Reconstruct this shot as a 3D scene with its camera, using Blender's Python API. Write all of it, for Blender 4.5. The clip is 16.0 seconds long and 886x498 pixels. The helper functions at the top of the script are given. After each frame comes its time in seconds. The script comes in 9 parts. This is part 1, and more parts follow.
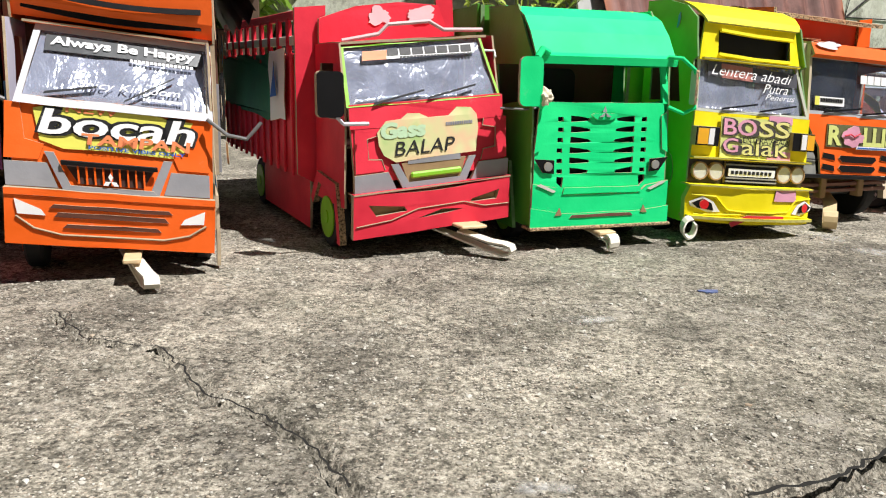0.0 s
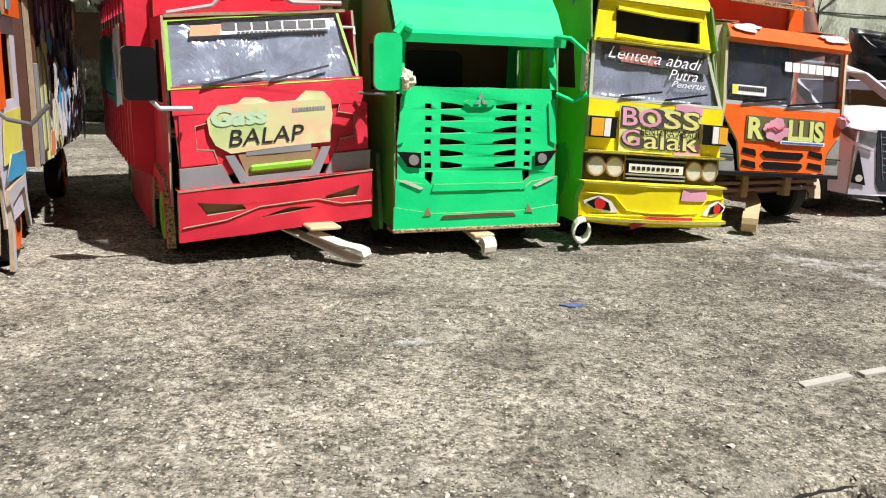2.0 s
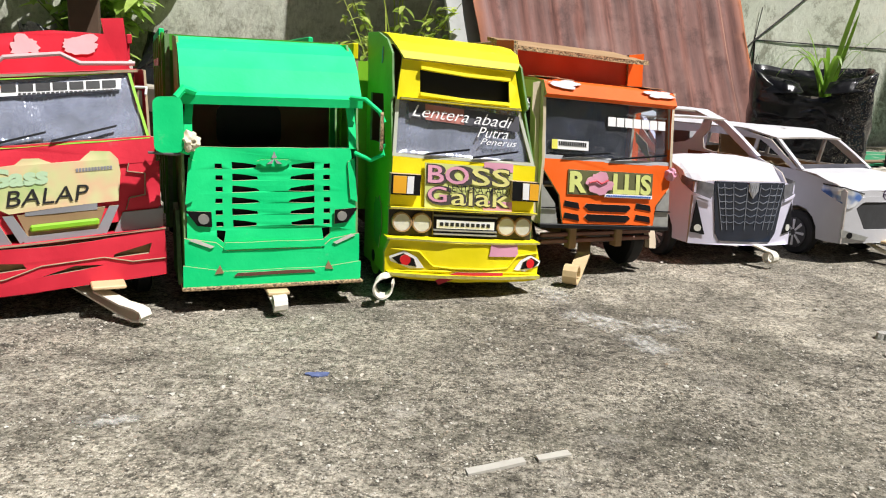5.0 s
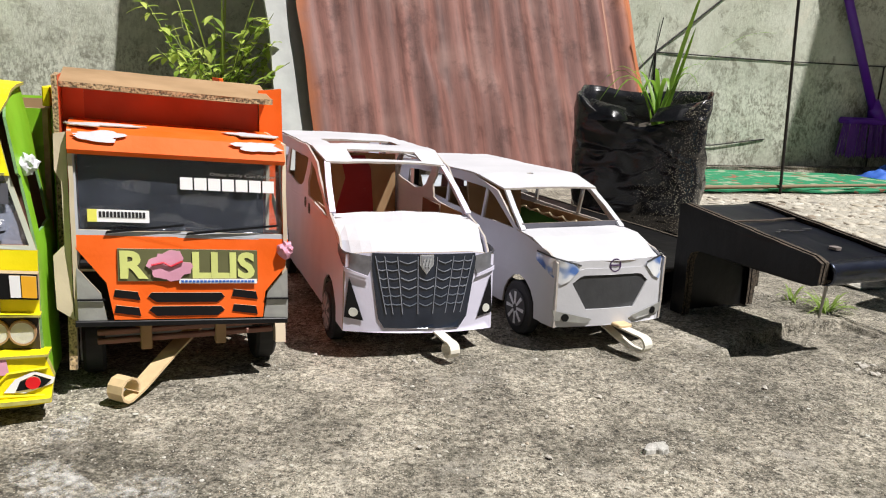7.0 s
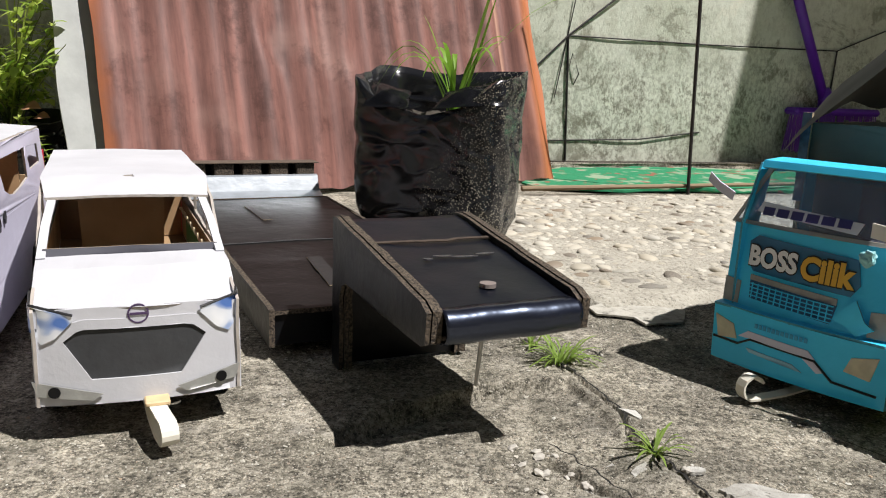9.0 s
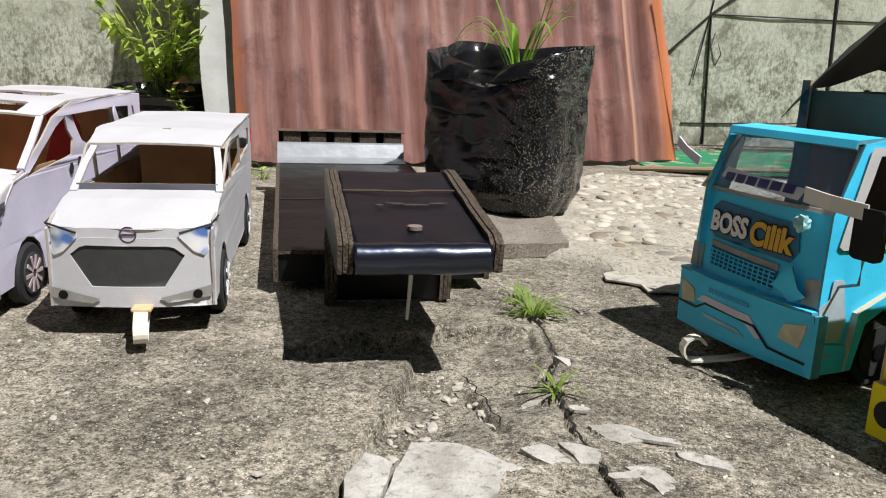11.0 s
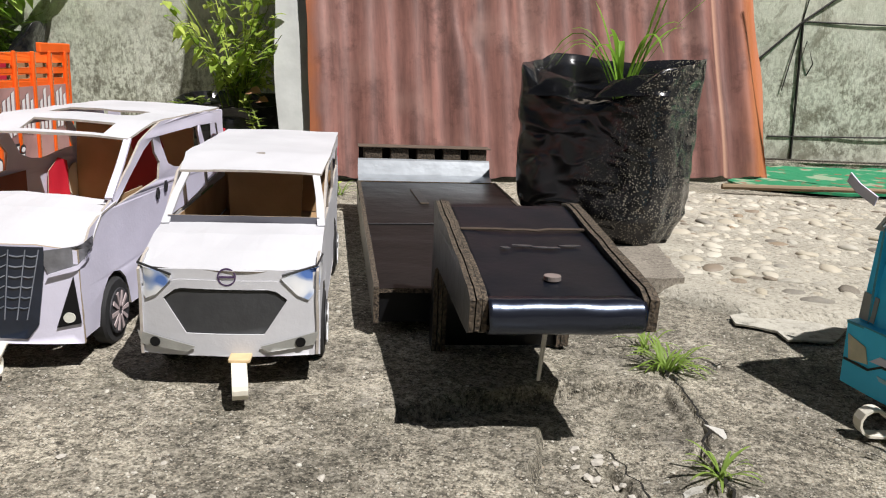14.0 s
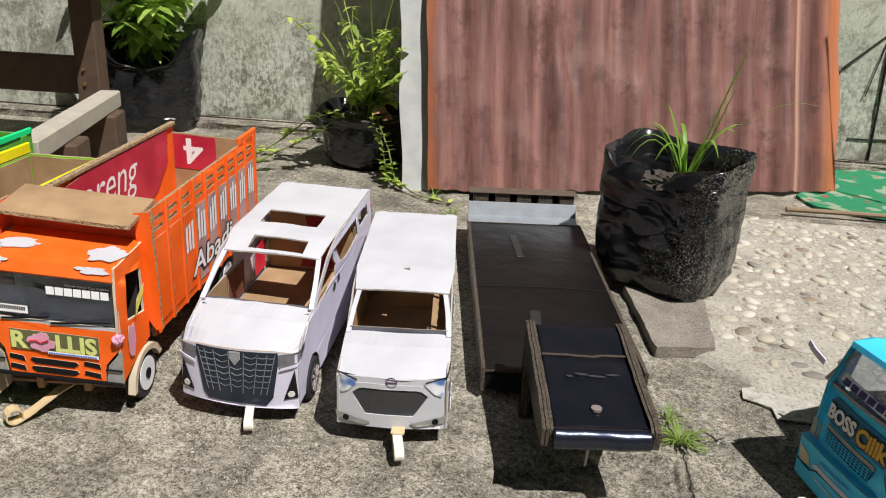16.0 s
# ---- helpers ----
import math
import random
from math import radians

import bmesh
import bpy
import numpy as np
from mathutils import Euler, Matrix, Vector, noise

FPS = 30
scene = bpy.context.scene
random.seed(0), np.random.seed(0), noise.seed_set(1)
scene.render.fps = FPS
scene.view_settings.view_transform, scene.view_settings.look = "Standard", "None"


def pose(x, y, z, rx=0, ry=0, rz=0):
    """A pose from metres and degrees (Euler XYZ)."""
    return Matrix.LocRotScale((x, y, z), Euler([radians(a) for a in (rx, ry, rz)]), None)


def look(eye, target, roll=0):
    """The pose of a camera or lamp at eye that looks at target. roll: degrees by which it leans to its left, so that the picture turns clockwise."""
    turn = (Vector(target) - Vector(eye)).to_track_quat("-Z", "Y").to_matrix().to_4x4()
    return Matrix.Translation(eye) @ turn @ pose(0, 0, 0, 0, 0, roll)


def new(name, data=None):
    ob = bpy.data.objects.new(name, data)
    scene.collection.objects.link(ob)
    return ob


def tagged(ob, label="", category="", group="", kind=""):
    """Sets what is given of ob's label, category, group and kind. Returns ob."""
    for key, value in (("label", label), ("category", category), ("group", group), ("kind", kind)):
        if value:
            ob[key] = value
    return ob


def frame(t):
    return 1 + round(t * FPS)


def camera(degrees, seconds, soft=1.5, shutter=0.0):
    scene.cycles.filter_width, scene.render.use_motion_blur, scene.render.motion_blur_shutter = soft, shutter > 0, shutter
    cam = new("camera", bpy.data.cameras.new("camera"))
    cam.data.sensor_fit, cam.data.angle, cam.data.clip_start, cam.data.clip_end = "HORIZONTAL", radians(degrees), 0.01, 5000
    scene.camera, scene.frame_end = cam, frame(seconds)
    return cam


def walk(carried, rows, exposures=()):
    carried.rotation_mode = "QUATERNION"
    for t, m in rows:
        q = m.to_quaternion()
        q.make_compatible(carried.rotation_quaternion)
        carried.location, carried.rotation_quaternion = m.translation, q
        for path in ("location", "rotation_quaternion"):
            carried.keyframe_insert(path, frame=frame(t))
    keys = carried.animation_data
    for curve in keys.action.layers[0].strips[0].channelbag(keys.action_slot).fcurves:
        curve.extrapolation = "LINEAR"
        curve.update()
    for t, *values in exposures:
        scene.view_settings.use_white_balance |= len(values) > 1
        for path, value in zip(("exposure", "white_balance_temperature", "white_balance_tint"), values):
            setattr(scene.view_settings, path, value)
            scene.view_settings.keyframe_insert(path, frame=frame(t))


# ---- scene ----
cam = camera(58.3, 16.0, soft=1.1)
PATH = [
    (0, (0.1393, 0.1416, 0.1146), (0.1211, 1.1171, -0.1044), 1.32),
    (0.5, (0.1567, 0.1539, 0.1034), (0.1459, 1.1293, -0.1167), 1.41),
    (1, (0.1740, 0.1668, 0.1029), (0.1645, 1.1424, -0.1166), 1.47),
    (1.5, (0.2035, 0.2042, 0.1016), (0.1939, 1.1796, -0.1187), 1.60),
    (2, (0.2198, 0.2049, 0.1066), (0.2086, 1.1800, -0.1147), 1.71),
    (2.5, (0.2276, 0.2125, 0.1069), (0.2172, 1.1883, -0.1116), 1.82),
    (3, (0.2428, 0.2094, 0.1260), (0.2327, 1.1856, -0.0906), 1.98),
    (3.5, (0.2759, 0.1938, 0.1341), (0.2737, 1.1705, -0.0806), 2.13),
    (6, (0.4208, 0.2554, 0.1534), (0.4284, 1.2340, -0.0521), 2.41),
    (6.5, (0.5035, 0.3149, 0.1668), (0.5147, 1.2936, -0.0385), 2.48),
    (7, (0.5842, 0.3565, 0.1738), (0.6012, 1.3353, -0.0302), 2.67),
    (7.5, (0.6617, 0.3994, 0.1656), (0.6832, 1.3782, -0.0382), 2.74),
    (8, (0.7038, 0.4513, 0.1683), (0.7221, 1.4303, -0.0344), 2.69),
    (8.5, (0.7696, 0.4869, 0.1688), (0.7805, 1.4658, -0.0350), 2.46),
    (9, (0.8481, 0.5338, 0.1674), (0.8408, 1.5120, -0.0404), 2.19),
    (11.5, (0.9975, 0.5039, 0.1595), (0.7207, 1.4360, -0.0740), 2.25),
    (12, (1.0097, 0.5410, 0.1739), (0.7232, 1.4706, -0.0582), 2.25),
    (12.5, (0.9966, 0.5584, 0.1672), (0.7049, 1.4858, -0.0671), 2.31),
    (13, (0.9780, 0.5584, 0.1591), (0.6828, 1.4850, -0.0737), 2.30),
    (13.5, (0.9378, 0.5542, 0.1597), (0.6380, 1.4794, -0.0727), 2.30),
    (14, (0.9269, 0.5486, 0.1680), (0.6277, 1.4745, -0.0624), 2.39),
    (14.5, (0.9425, 0.5252, 0.1963), (0.6434, 1.4526, -0.0287), 2.43),
    (15, (0.9455, 0.5033, 0.2600), (0.6365, 1.4288, 0.0409), 2.46),
    (15.5, (0.9474, 0.4481, 0.3572), (0.5897, 1.3453, 0.0985), 2.23),
    (16, (0.9697, 0.3956, 0.3840), (0.5792, 1.2434, 0.0252), 2.76),
]
walk(cam, [(t, look(eye, target, roll)) for t, eye, target, roll in PATH], [(0, 0.52), (3.5, 0.52), (6.0, 0.41), (8.5, 0.40), (11.5, 0.30), (13.0, 0.35), (16, 0.20)])

from mathutils.bvhtree import BVHTree
from mathutils.geometry import tessellate_polygon

# world, sun
SUN_FROM = Vector((0.52, -0.26, 1.0)).normalized()
sun_el = math.asin(SUN_FROM.z)
sun_az = math.atan2(SUN_FROM.x, SUN_FROM.y)
world = bpy.data.worlds.new("sky")
scene.world = world
world.use_nodes = True
wn = world.node_tree
sky = wn.nodes.new("ShaderNodeTexSky")
sky.sky_type = "NISHITA"
sky.sun_disc = False
sky.sun_elevation = sun_el
sky.sun_rotation = sun_az
wn.links.new(sky.outputs[0], wn.nodes["Background"].inputs[0])
wn.nodes["Background"].inputs[1].default_value = 0.018
sun_data = bpy.data.lights.new("sun", "SUN")
sun_data.energy = 5.0
sun_data.angle = radians(0.6)
sun_data.color = (1.0, 0.97, 0.955)
sun = new("sun", sun_data)
sun.matrix_world = look(tuple(SUN_FROM * 5), (0, 0, 0))

# ---- mesh helpers
LEAN = [0.0]
SWING = [None]


def wobble(bm, amount, scale=60.0):
    for v in bm.verts:
        v.co += noise.noise_vector(v.co * scale) * amount


def part(name, bm, mats, parent=None, label="", lean=True, smooth=False):
    if lean and LEAN[0]:
        for v in bm.verts:
            v.co.z += LEAN[0] * v.co.x
    if lean and SWING[0]:
        bm.transform(SWING[0])
    bmesh.ops.recalc_face_normals(bm, faces=bm.faces)
    me = bpy.data.meshes.new(name)
    smooth = smooth or any(not e.smooth for e in bm.edges)
    for f in bm.faces:
        f.smooth = smooth
    bm.to_mesh(me)
    bm.free()
    for m in (mats if isinstance(mats, (list, tuple)) else [mats]):
        me.materials.append(m)
    ob = new(name, me)
    ob.parent = parent
    if label:
        ob["label"] = label
    return ob


def thing(name, m, label, category, group="", kind=""):
    ob = new(name)
    ob.empty_display_size = 0.02
    ob.matrix_basis = m
    return tagged(ob, label, category, group, kind)


def FR(y0, slope=0.0, z0=0.0):
    """x, z outline on a front plane; depth runs back."""
    return lambda a, b, c: (a, y0 + (b - z0) * slope + c, b)


def SD(x0):
    """y, z outline on a side plane; depth runs to +x."""
    return lambda a, b, c: (x0 + c, a, b)


def TP(z0, slope=0.0, y0=0.0):
    """x, y outline on a level plane; depth runs up."""
    return lambda a, b, c: (a, b, z0 + (b - y0) * slope + c)


def dense(loop, step):
    out = []
    for i, p in enumerate(loop):
        q = loop[(i + 1) % len(loop)]
        n = max(1, int(math.dist(p, q) / step))
        out += [(p[0] + (q[0] - p[0]) * k / n, p[1] + (q[1] - p[1]) * k / n) for k in range(n)]
    return out


def slab(outer, at, thick=0.0016, holes=(), step=0.012, bm=None):
    """A flat piece with holes; its cut rim takes the second material."""
    loops = [dense(l, step) for l in (outer, *holes)]
    flat = [p for l in loops for p in l]
    tris = tessellate_polygon([[Vector((*p, 0)) for p in l] for l in loops])
    own = bmesh.new()
    lo = [own.verts.new((a, b, 0.0)) for a, b in flat]
    hi = [own.verts.new((a, b, thick)) for a, b in flat]
    for t in tris:
        if len(set(t)) == 3:
            for side in (lo, hi):
                try:
                    own.faces.new([side[i] for i in t])
                except ValueError:
                    pass
    n = 0
    for l in loops:
        for i in range(len(l)):
            j = (i + 1) % len(l)
            f = own.faces.new((lo[n + i], lo[n + j], hi[n + j], hi[n + i]))
            f.material_index = 1
        n += len(l)
    # a bent piece is cut into strips, so that it bends evenly
    a0, a1 = min(p[0] for p in flat), max(p[0] for p in flat)
    b0, b1 = min(p[1] for p in flat), max(p[1] for p in flat)
    am, bmid = (a0 + a1) / 2, (b0 + b1) / 2
    ends = (Vector(at(a0, bmid, 0)) + Vector(at(a1, bmid, 0))) / 2
    if (ends - Vector(at(am, bmid, 0))).length > 2e-4:
        k = a0 + 0.006
        while k < a1 - 0.001:
            bmesh.ops.bisect_plane(own, geom=own.verts[:] + own.edges[:] + own.faces[:], dist=1e-6, plane_co=(k, 0, 0), plane_no=(1, 0, 0))
            k += 0.006
    for v in own.verts:
        v.co = at(*v.co)
    own.normal_update()
    for e in own.edges:
        fs = e.link_faces
        if len(fs) == 2 and (fs[0].material_index != fs[1].material_index or (fs[0].material_index and abs(fs[0].normal.dot(fs[1].normal)) < 0.8)):
            e.smooth = False
    if bm is None:
        return own
    me = bpy.data.meshes.new("piece")
    own.to_mesh(me)
    own.free()
    bm.from_mesh(me)
    bpy.data.meshes.remove(me)
    return bm


def card(name, outer, at, mats, parent, thick=0.0013, holes=(), label="", wob=0.0005, lean=True):
    bm = slab(outer, at, thick, holes)
    wobble(bm, wob)
    return part(name, bm, mats, parent, label, lean, True)


def rect(x0, z0, x1, z1):
    return [(x0, z0), (x1, z0), (x1, z1), (x0, z1)]


def rrect(x0, z0, x1, z1, r, n=4):
    out = []
    for cx, cz, a0 in ((x1 - r, z1 - r, 0), (x0 + r, z1 - r, 90), (x0 + r, z0 + r, 180), (x1 - r, z0 + r, 270)):
        out += [(cx + r * math.cos(radians(a0 + 90 * k / n)), cz + r * math.sin(radians(a0 + 90 * k / n))) for k in range(n + 1)]
    return out


def disc(cx, cz, r, n=20, ry=None):
    return [(cx + r * math.cos(2 * math.pi * k / n), cz + (ry or r) * math.sin(2 * math.pi * k / n)) for k in range(n)]


def box(x0, y0, z0, x1, y1, z1, bevel=0.0006, bm=None):
    bm = bm or bmesh.new()
    made = bmesh.ops.create_cube(bm, size=1, matrix=Matrix.Translation(((x0 + x1) / 2, (y0 + y1) / 2, (z0 + z1) / 2)) @ Matrix.Diagonal((x1 - x0, y1 - y0, z1 - z0, 1)))
    if bevel:
        edges = {e for v in made["verts"] for e in v.link_edges}
        bmesh.ops.bevel(bm, geom=list(edges), offset=bevel, segments=1, affect="EDGES")
    return bm


def profile(pts, x0, x1, thick, taper=None, bm=None, cols=10):
    """A sheet bent along a y, z line and running from x0 to x1."""
    bm = bm or bmesh.new()
    grids = []
    for off in (0.0, thick):
        rows = []
        for i, (y, z) in enumerate(pts):
            a, b = pts[max(i - 1, 0)], pts[min(i + 1, len(pts) - 1)]
            d = Vector((b[0] - a[0], b[1] - a[1])).normalized()
            s = taper[i] if taper else 1.0
            mid, half = (x0 + x1) / 2, (x1 - x0) / 2 * s
            rows.append([bm.verts.new((mid - half + 2 * half * k / cols, y + d.y * off, z - d.x * off)) for k in range(cols + 1)])
        grids.append(rows)
    for rows in grids:
        for r, q in zip(rows, rows[1:]):
            for k in range(cols):
                bm.faces.new((r[k], r[k + 1], q[k + 1], q[k]))
    lo, hi = grids
    rim = [(lo[0][k], lo[0][k + 1], hi[0][k + 1], hi[0][k]) for k in range(cols)]
    rim += [(lo[-1][k], lo[-1][k + 1], hi[-1][k + 1], hi[-1][k]) for k in range(cols)]
    rim += [(lo[i][k], lo[i + 1][k], hi[i + 1][k], hi[i][k]) for i in range(len(pts) - 1) for k in (0, cols)]
    for q in rim:
        bm.faces.new(q).material_index = 1
    return bm


def ribbon(pts, width, thick, side):
    """A flat strip along a line of points; side: the way of its width."""
    bm = bmesh.new()
    side = Vector(side).normalized()
    pts = [Vector(p) for p in pts]
    rings = []
    for i, p in enumerate(pts):
        d = (pts[min(i + 1, len(pts) - 1)] - pts[max(i - 1, 0)]).normalized()
        up = side.cross(d).normalized()
        rings.append([bm.verts.new(p + side * sx * width / 2 + up * su * thick / 2) for sx, su in ((-1, -1), (1, -1), (1, 1), (-1, 1))])
    for a, b in zip(rings, rings[1:]):
        for k in range(4):
            bm.faces.new((a[k], a[(k + 1) % 4], b[(k + 1) % 4], b[k]))
    bm.faces.new(rings[0])
    bm.faces.new(rings[-1][::-1])
    return bm


def tube(pts, r, n=8, r1=None, bm=None):
    bm = bm or bmesh.new()
    pts = [Vector(p) for p in pts]
    rings = []
    for i, p in enumerate(pts):
        d = (pts[min(i + 1, len(pts) - 1)] - pts[max(i - 1, 0)]).normalized()
        ref = Vector((0, 0, 1)) if abs(d.z) < 0.9 else Vector((1, 0, 0))
        u = d.cross(ref).normalized()
        w = d.cross(u)
        rr = r if r1 is None else r + (r1 - r) * i / (len(pts) - 1)
        rings.append([bm.verts.new(p + u * rr * math.cos(2 * math.pi * k / n) + w * rr * math.sin(2 * math.pi * k / n)) for k in range(n)])
    for a, b in zip(rings, rings[1:]):
        for k in range(n):
            bm.faces.new((a[k], a[(k + 1) % n], b[(k + 1) % n], b[k]))
    bm.faces.new(rings[0][::-1])
    bm.faces.new(rings[-1])
    return bm


def lathe(prof, seg=28, axis="x"):
    """prof: radius and place along the axis."""
    bm = bmesh.new()
    rings = []
    for r, h in prof:
        ring = []
        for k in range(seg):
            c, s = r * math.cos(2 * math.pi * k / seg), r * math.sin(2 * math.pi * k / seg)
            ring.append(bm.verts.new((h, c, s) if axis == "x" else (c, s, h) if axis == "z" else (c, h, s)))
        rings.append(ring)
    for a, b in zip(rings, rings[1:]):
        for k in range(seg):
            bm.faces.new((a[k], a[(k + 1) % seg], b[(k + 1) % seg], b[k]))
    bm.faces.new(rings[0])
    bm.faces.new(rings[-1])
    return bm


def letters(name, words, x0, z0, x1, z1, at, material, parent, fat=0.0, shear=0.0, depth=0.0002, lift=0.0, lean=True):
    """Words of the built-in font, stretched into a box on a plane."""
    cu = bpy.data.curves.new(name, "FONT")
    cu.body, cu.shear, cu.offset, cu.resolution_u = words, shear, fat, 3
    cu.fill_mode = "FRONT"
    ob = bpy.data.objects.new(name, cu)
    scene.collection.objects.link(ob)
    me = bpy.data.meshes.new_from_object(ob.evaluated_get(bpy.context.evaluated_depsgraph_get()))
    bpy.data.objects.remove(ob)
    bpy.data.curves.remove(cu)
    co = [v.co.copy() for v in me.vertices]
    ax, bx = min(c.x for c in co), max(c.x for c in co)
    ay, by = min(c.y for c in co), max(c.y for c in co)
    bm = bmesh.new()
    bm.from_mesh(me)
    bpy.data.meshes.remove(me)
    for v in bm.verts:
        a = x0 + (v.co.x - ax) / (bx - ax) * (x1 - x0)
        b = z0 + (v.co.y - ay) / (by - ay) * (z1 - z0)
        v.co = at(a, b, -lift)
    return part(name, bm, material, parent, lean=lean)


def bars(name, x0, z0, x1, z1, at, material, parent, n=6, gap=0.25, lift=0.0, lean=True):
    """Unreadable writing as plain bars."""
    bm = bmesh.new()
    w = (x1 - x0) / n
    if n < 9:
        for i in range(n):
            part("bar", slab(rect(x0 + i * w, z0, x0 + (i + 1 - gap) * w, z1), lambda a, b, c: at(a, b, c - lift), 0.0002), material, parent, lean=lean)
        return None
    for i in range(n):
        slab(rect(x0 + i * w, z0, x0 + (i + 1 - gap) * w, z1), lambda a, b, c: at(a, b, c - lift), 0.0002, bm=bm)
    return part(name, bm, material, parent, lean=lean)

# ---- materials
def material(name):
    m = bpy.data.materials.new(name)
    m.use_nodes = True
    nt = m.node_tree
    return m, nt, nt.nodes["Principled BSDF"]


def nd(nt, kind, **kw):
    n = nt.nodes.new("ShaderNode" + kind)
    for k, v in kw.items():
        n.inputs[k].default_value = v
    return n


def ramp(nt, src, stops):
    r = nt.nodes.new("ShaderNodeValToRGB")
    els = r.color_ramp.elements
    while len(els) < len(stops):
        els.new(0.5)
    for e, (p, c) in zip(els, stops):
        e.position = p
        e.color = (*c, 1) if len(c) == 3 else c
    nt.links.new(src, r.inputs[0])
    return r.outputs[0]


def grey(v):
    return (v, v, v)


def mixc(nt, fac, a, b, mode="MIX"):
    m = nt.nodes.new("ShaderNodeMix")
    m.data_type, m.blend_type = "RGBA", mode
    for sock, v in ((m.inputs[0], fac), (m.inputs[6], a), (m.inputs[7], b)):
        if isinstance(v, bpy.types.NodeSocket):
            nt.links.new(v, sock)
        elif isinstance(v, (int, float)):
            sock.default_value = v
        else:
            sock.default_value = (*v, 1)
    return m.outputs[2]


def bump(nt, b, src, strength, dist):
    n = nd(nt, "Bump", Strength=strength, Distance=dist)
    nt.links.new(src, n.inputs["Height"])
    nt.links.new(n.outputs[0], b.inputs["Normal"])
    return n


def coords(nt):
    return nt.nodes.new("ShaderNodeTexCoord").outputs["Object"]


def noise_tex(nt, co, scale, detail=4, rough=0.55, dim=None):
    n = nd(nt, "TexNoise", Scale=scale, Detail=detail, Roughness=rough)
    nt.links.new(co, n.inputs["Vector"])
    return n.outputs["Fac"]


def paper(name, col, rough=0.5, dirt=0.18, spec=0.4, scale=1.0):
    """Coloured card: uneven dye, scuffs, faint flutes, small dents."""
    m, nt, b = material(name)
    co = coords(nt)
    big = noise_tex(nt, co, 22 * scale, 3)
    fine = noise_tex(nt, co, 420 * scale, 3)
    scuff = noise_tex(nt, co, 90 * scale, 6, 0.75)
    dark = tuple(c * (1 - dirt) for c in col)
    pale = tuple(min(1, c * (1 + dirt * 0.5) + 0.015) for c in col)
    c1 = mixc(nt, ramp(nt, big, [(0.35, grey(0)), (0.65, grey(1))]), dark, pale)
    c2 = mixc(nt, ramp(nt, scuff, [(0.64, grey(0)), (0.74, grey(0.35))]), c1, tuple(0.5 * c + 0.25 for c in col))
    nt.links.new(c2, b.inputs["Base Color"])
    b.inputs["Roughness"].default_value = rough
    b.inputs["Specular IOR Level"].default_value = spec
    add = nt.nodes.new("ShaderNodeMath")
    add.operation = "MULTIPLY_ADD"
    add.inputs[1].default_value = 0.15
    nt.links.new(fine, add.inputs[0])
    nt.links.new(big, add.inputs[2])
    fold = nd(nt, "TexNoise", Scale=13 * scale, Detail=1.5, Roughness=0.5, Distortion=0.8)
    fold.noise_type = "RIDGED_MULTIFRACTAL"
    nt.links.new(co, fold.inputs["Vector"])
    add2 = nt.nodes.new("ShaderNodeMath")
    add2.operation = "MULTIPLY_ADD"
    add2.inputs[1].default_value = 0.55
    nt.links.new(fold.outputs["Fac"], add2.inputs[0])
    nt.links.new(add.outputs[0], add2.inputs[2])
    bump(nt, b, add2.outputs[0], 0.35, 0.0022)
    return m


def flutes(name, col=(0.42, 0.29, 0.16)):
    """Cut edge of corrugated board: dark and pale flutes."""
    m, nt, b = material(name)
    co = coords(nt)
    w = nd(nt, "TexNoise", Scale=700, Detail=2)
    nt.links.new(co, w.inputs["Vector"])
    c = ramp(nt, w.outputs["Fac"], [(0.38, tuple(v * 0.25 for v in col)), (0.55, col), (0.7, tuple(min(1, v * 1.35) for v in col))])
    nt.links.new(c, b.inputs["Base Color"])
    b.inputs["Roughness"].default_value = 0.85
    bump(nt, b, w.outputs["Fac"], 0.8, 0.001)
    return m


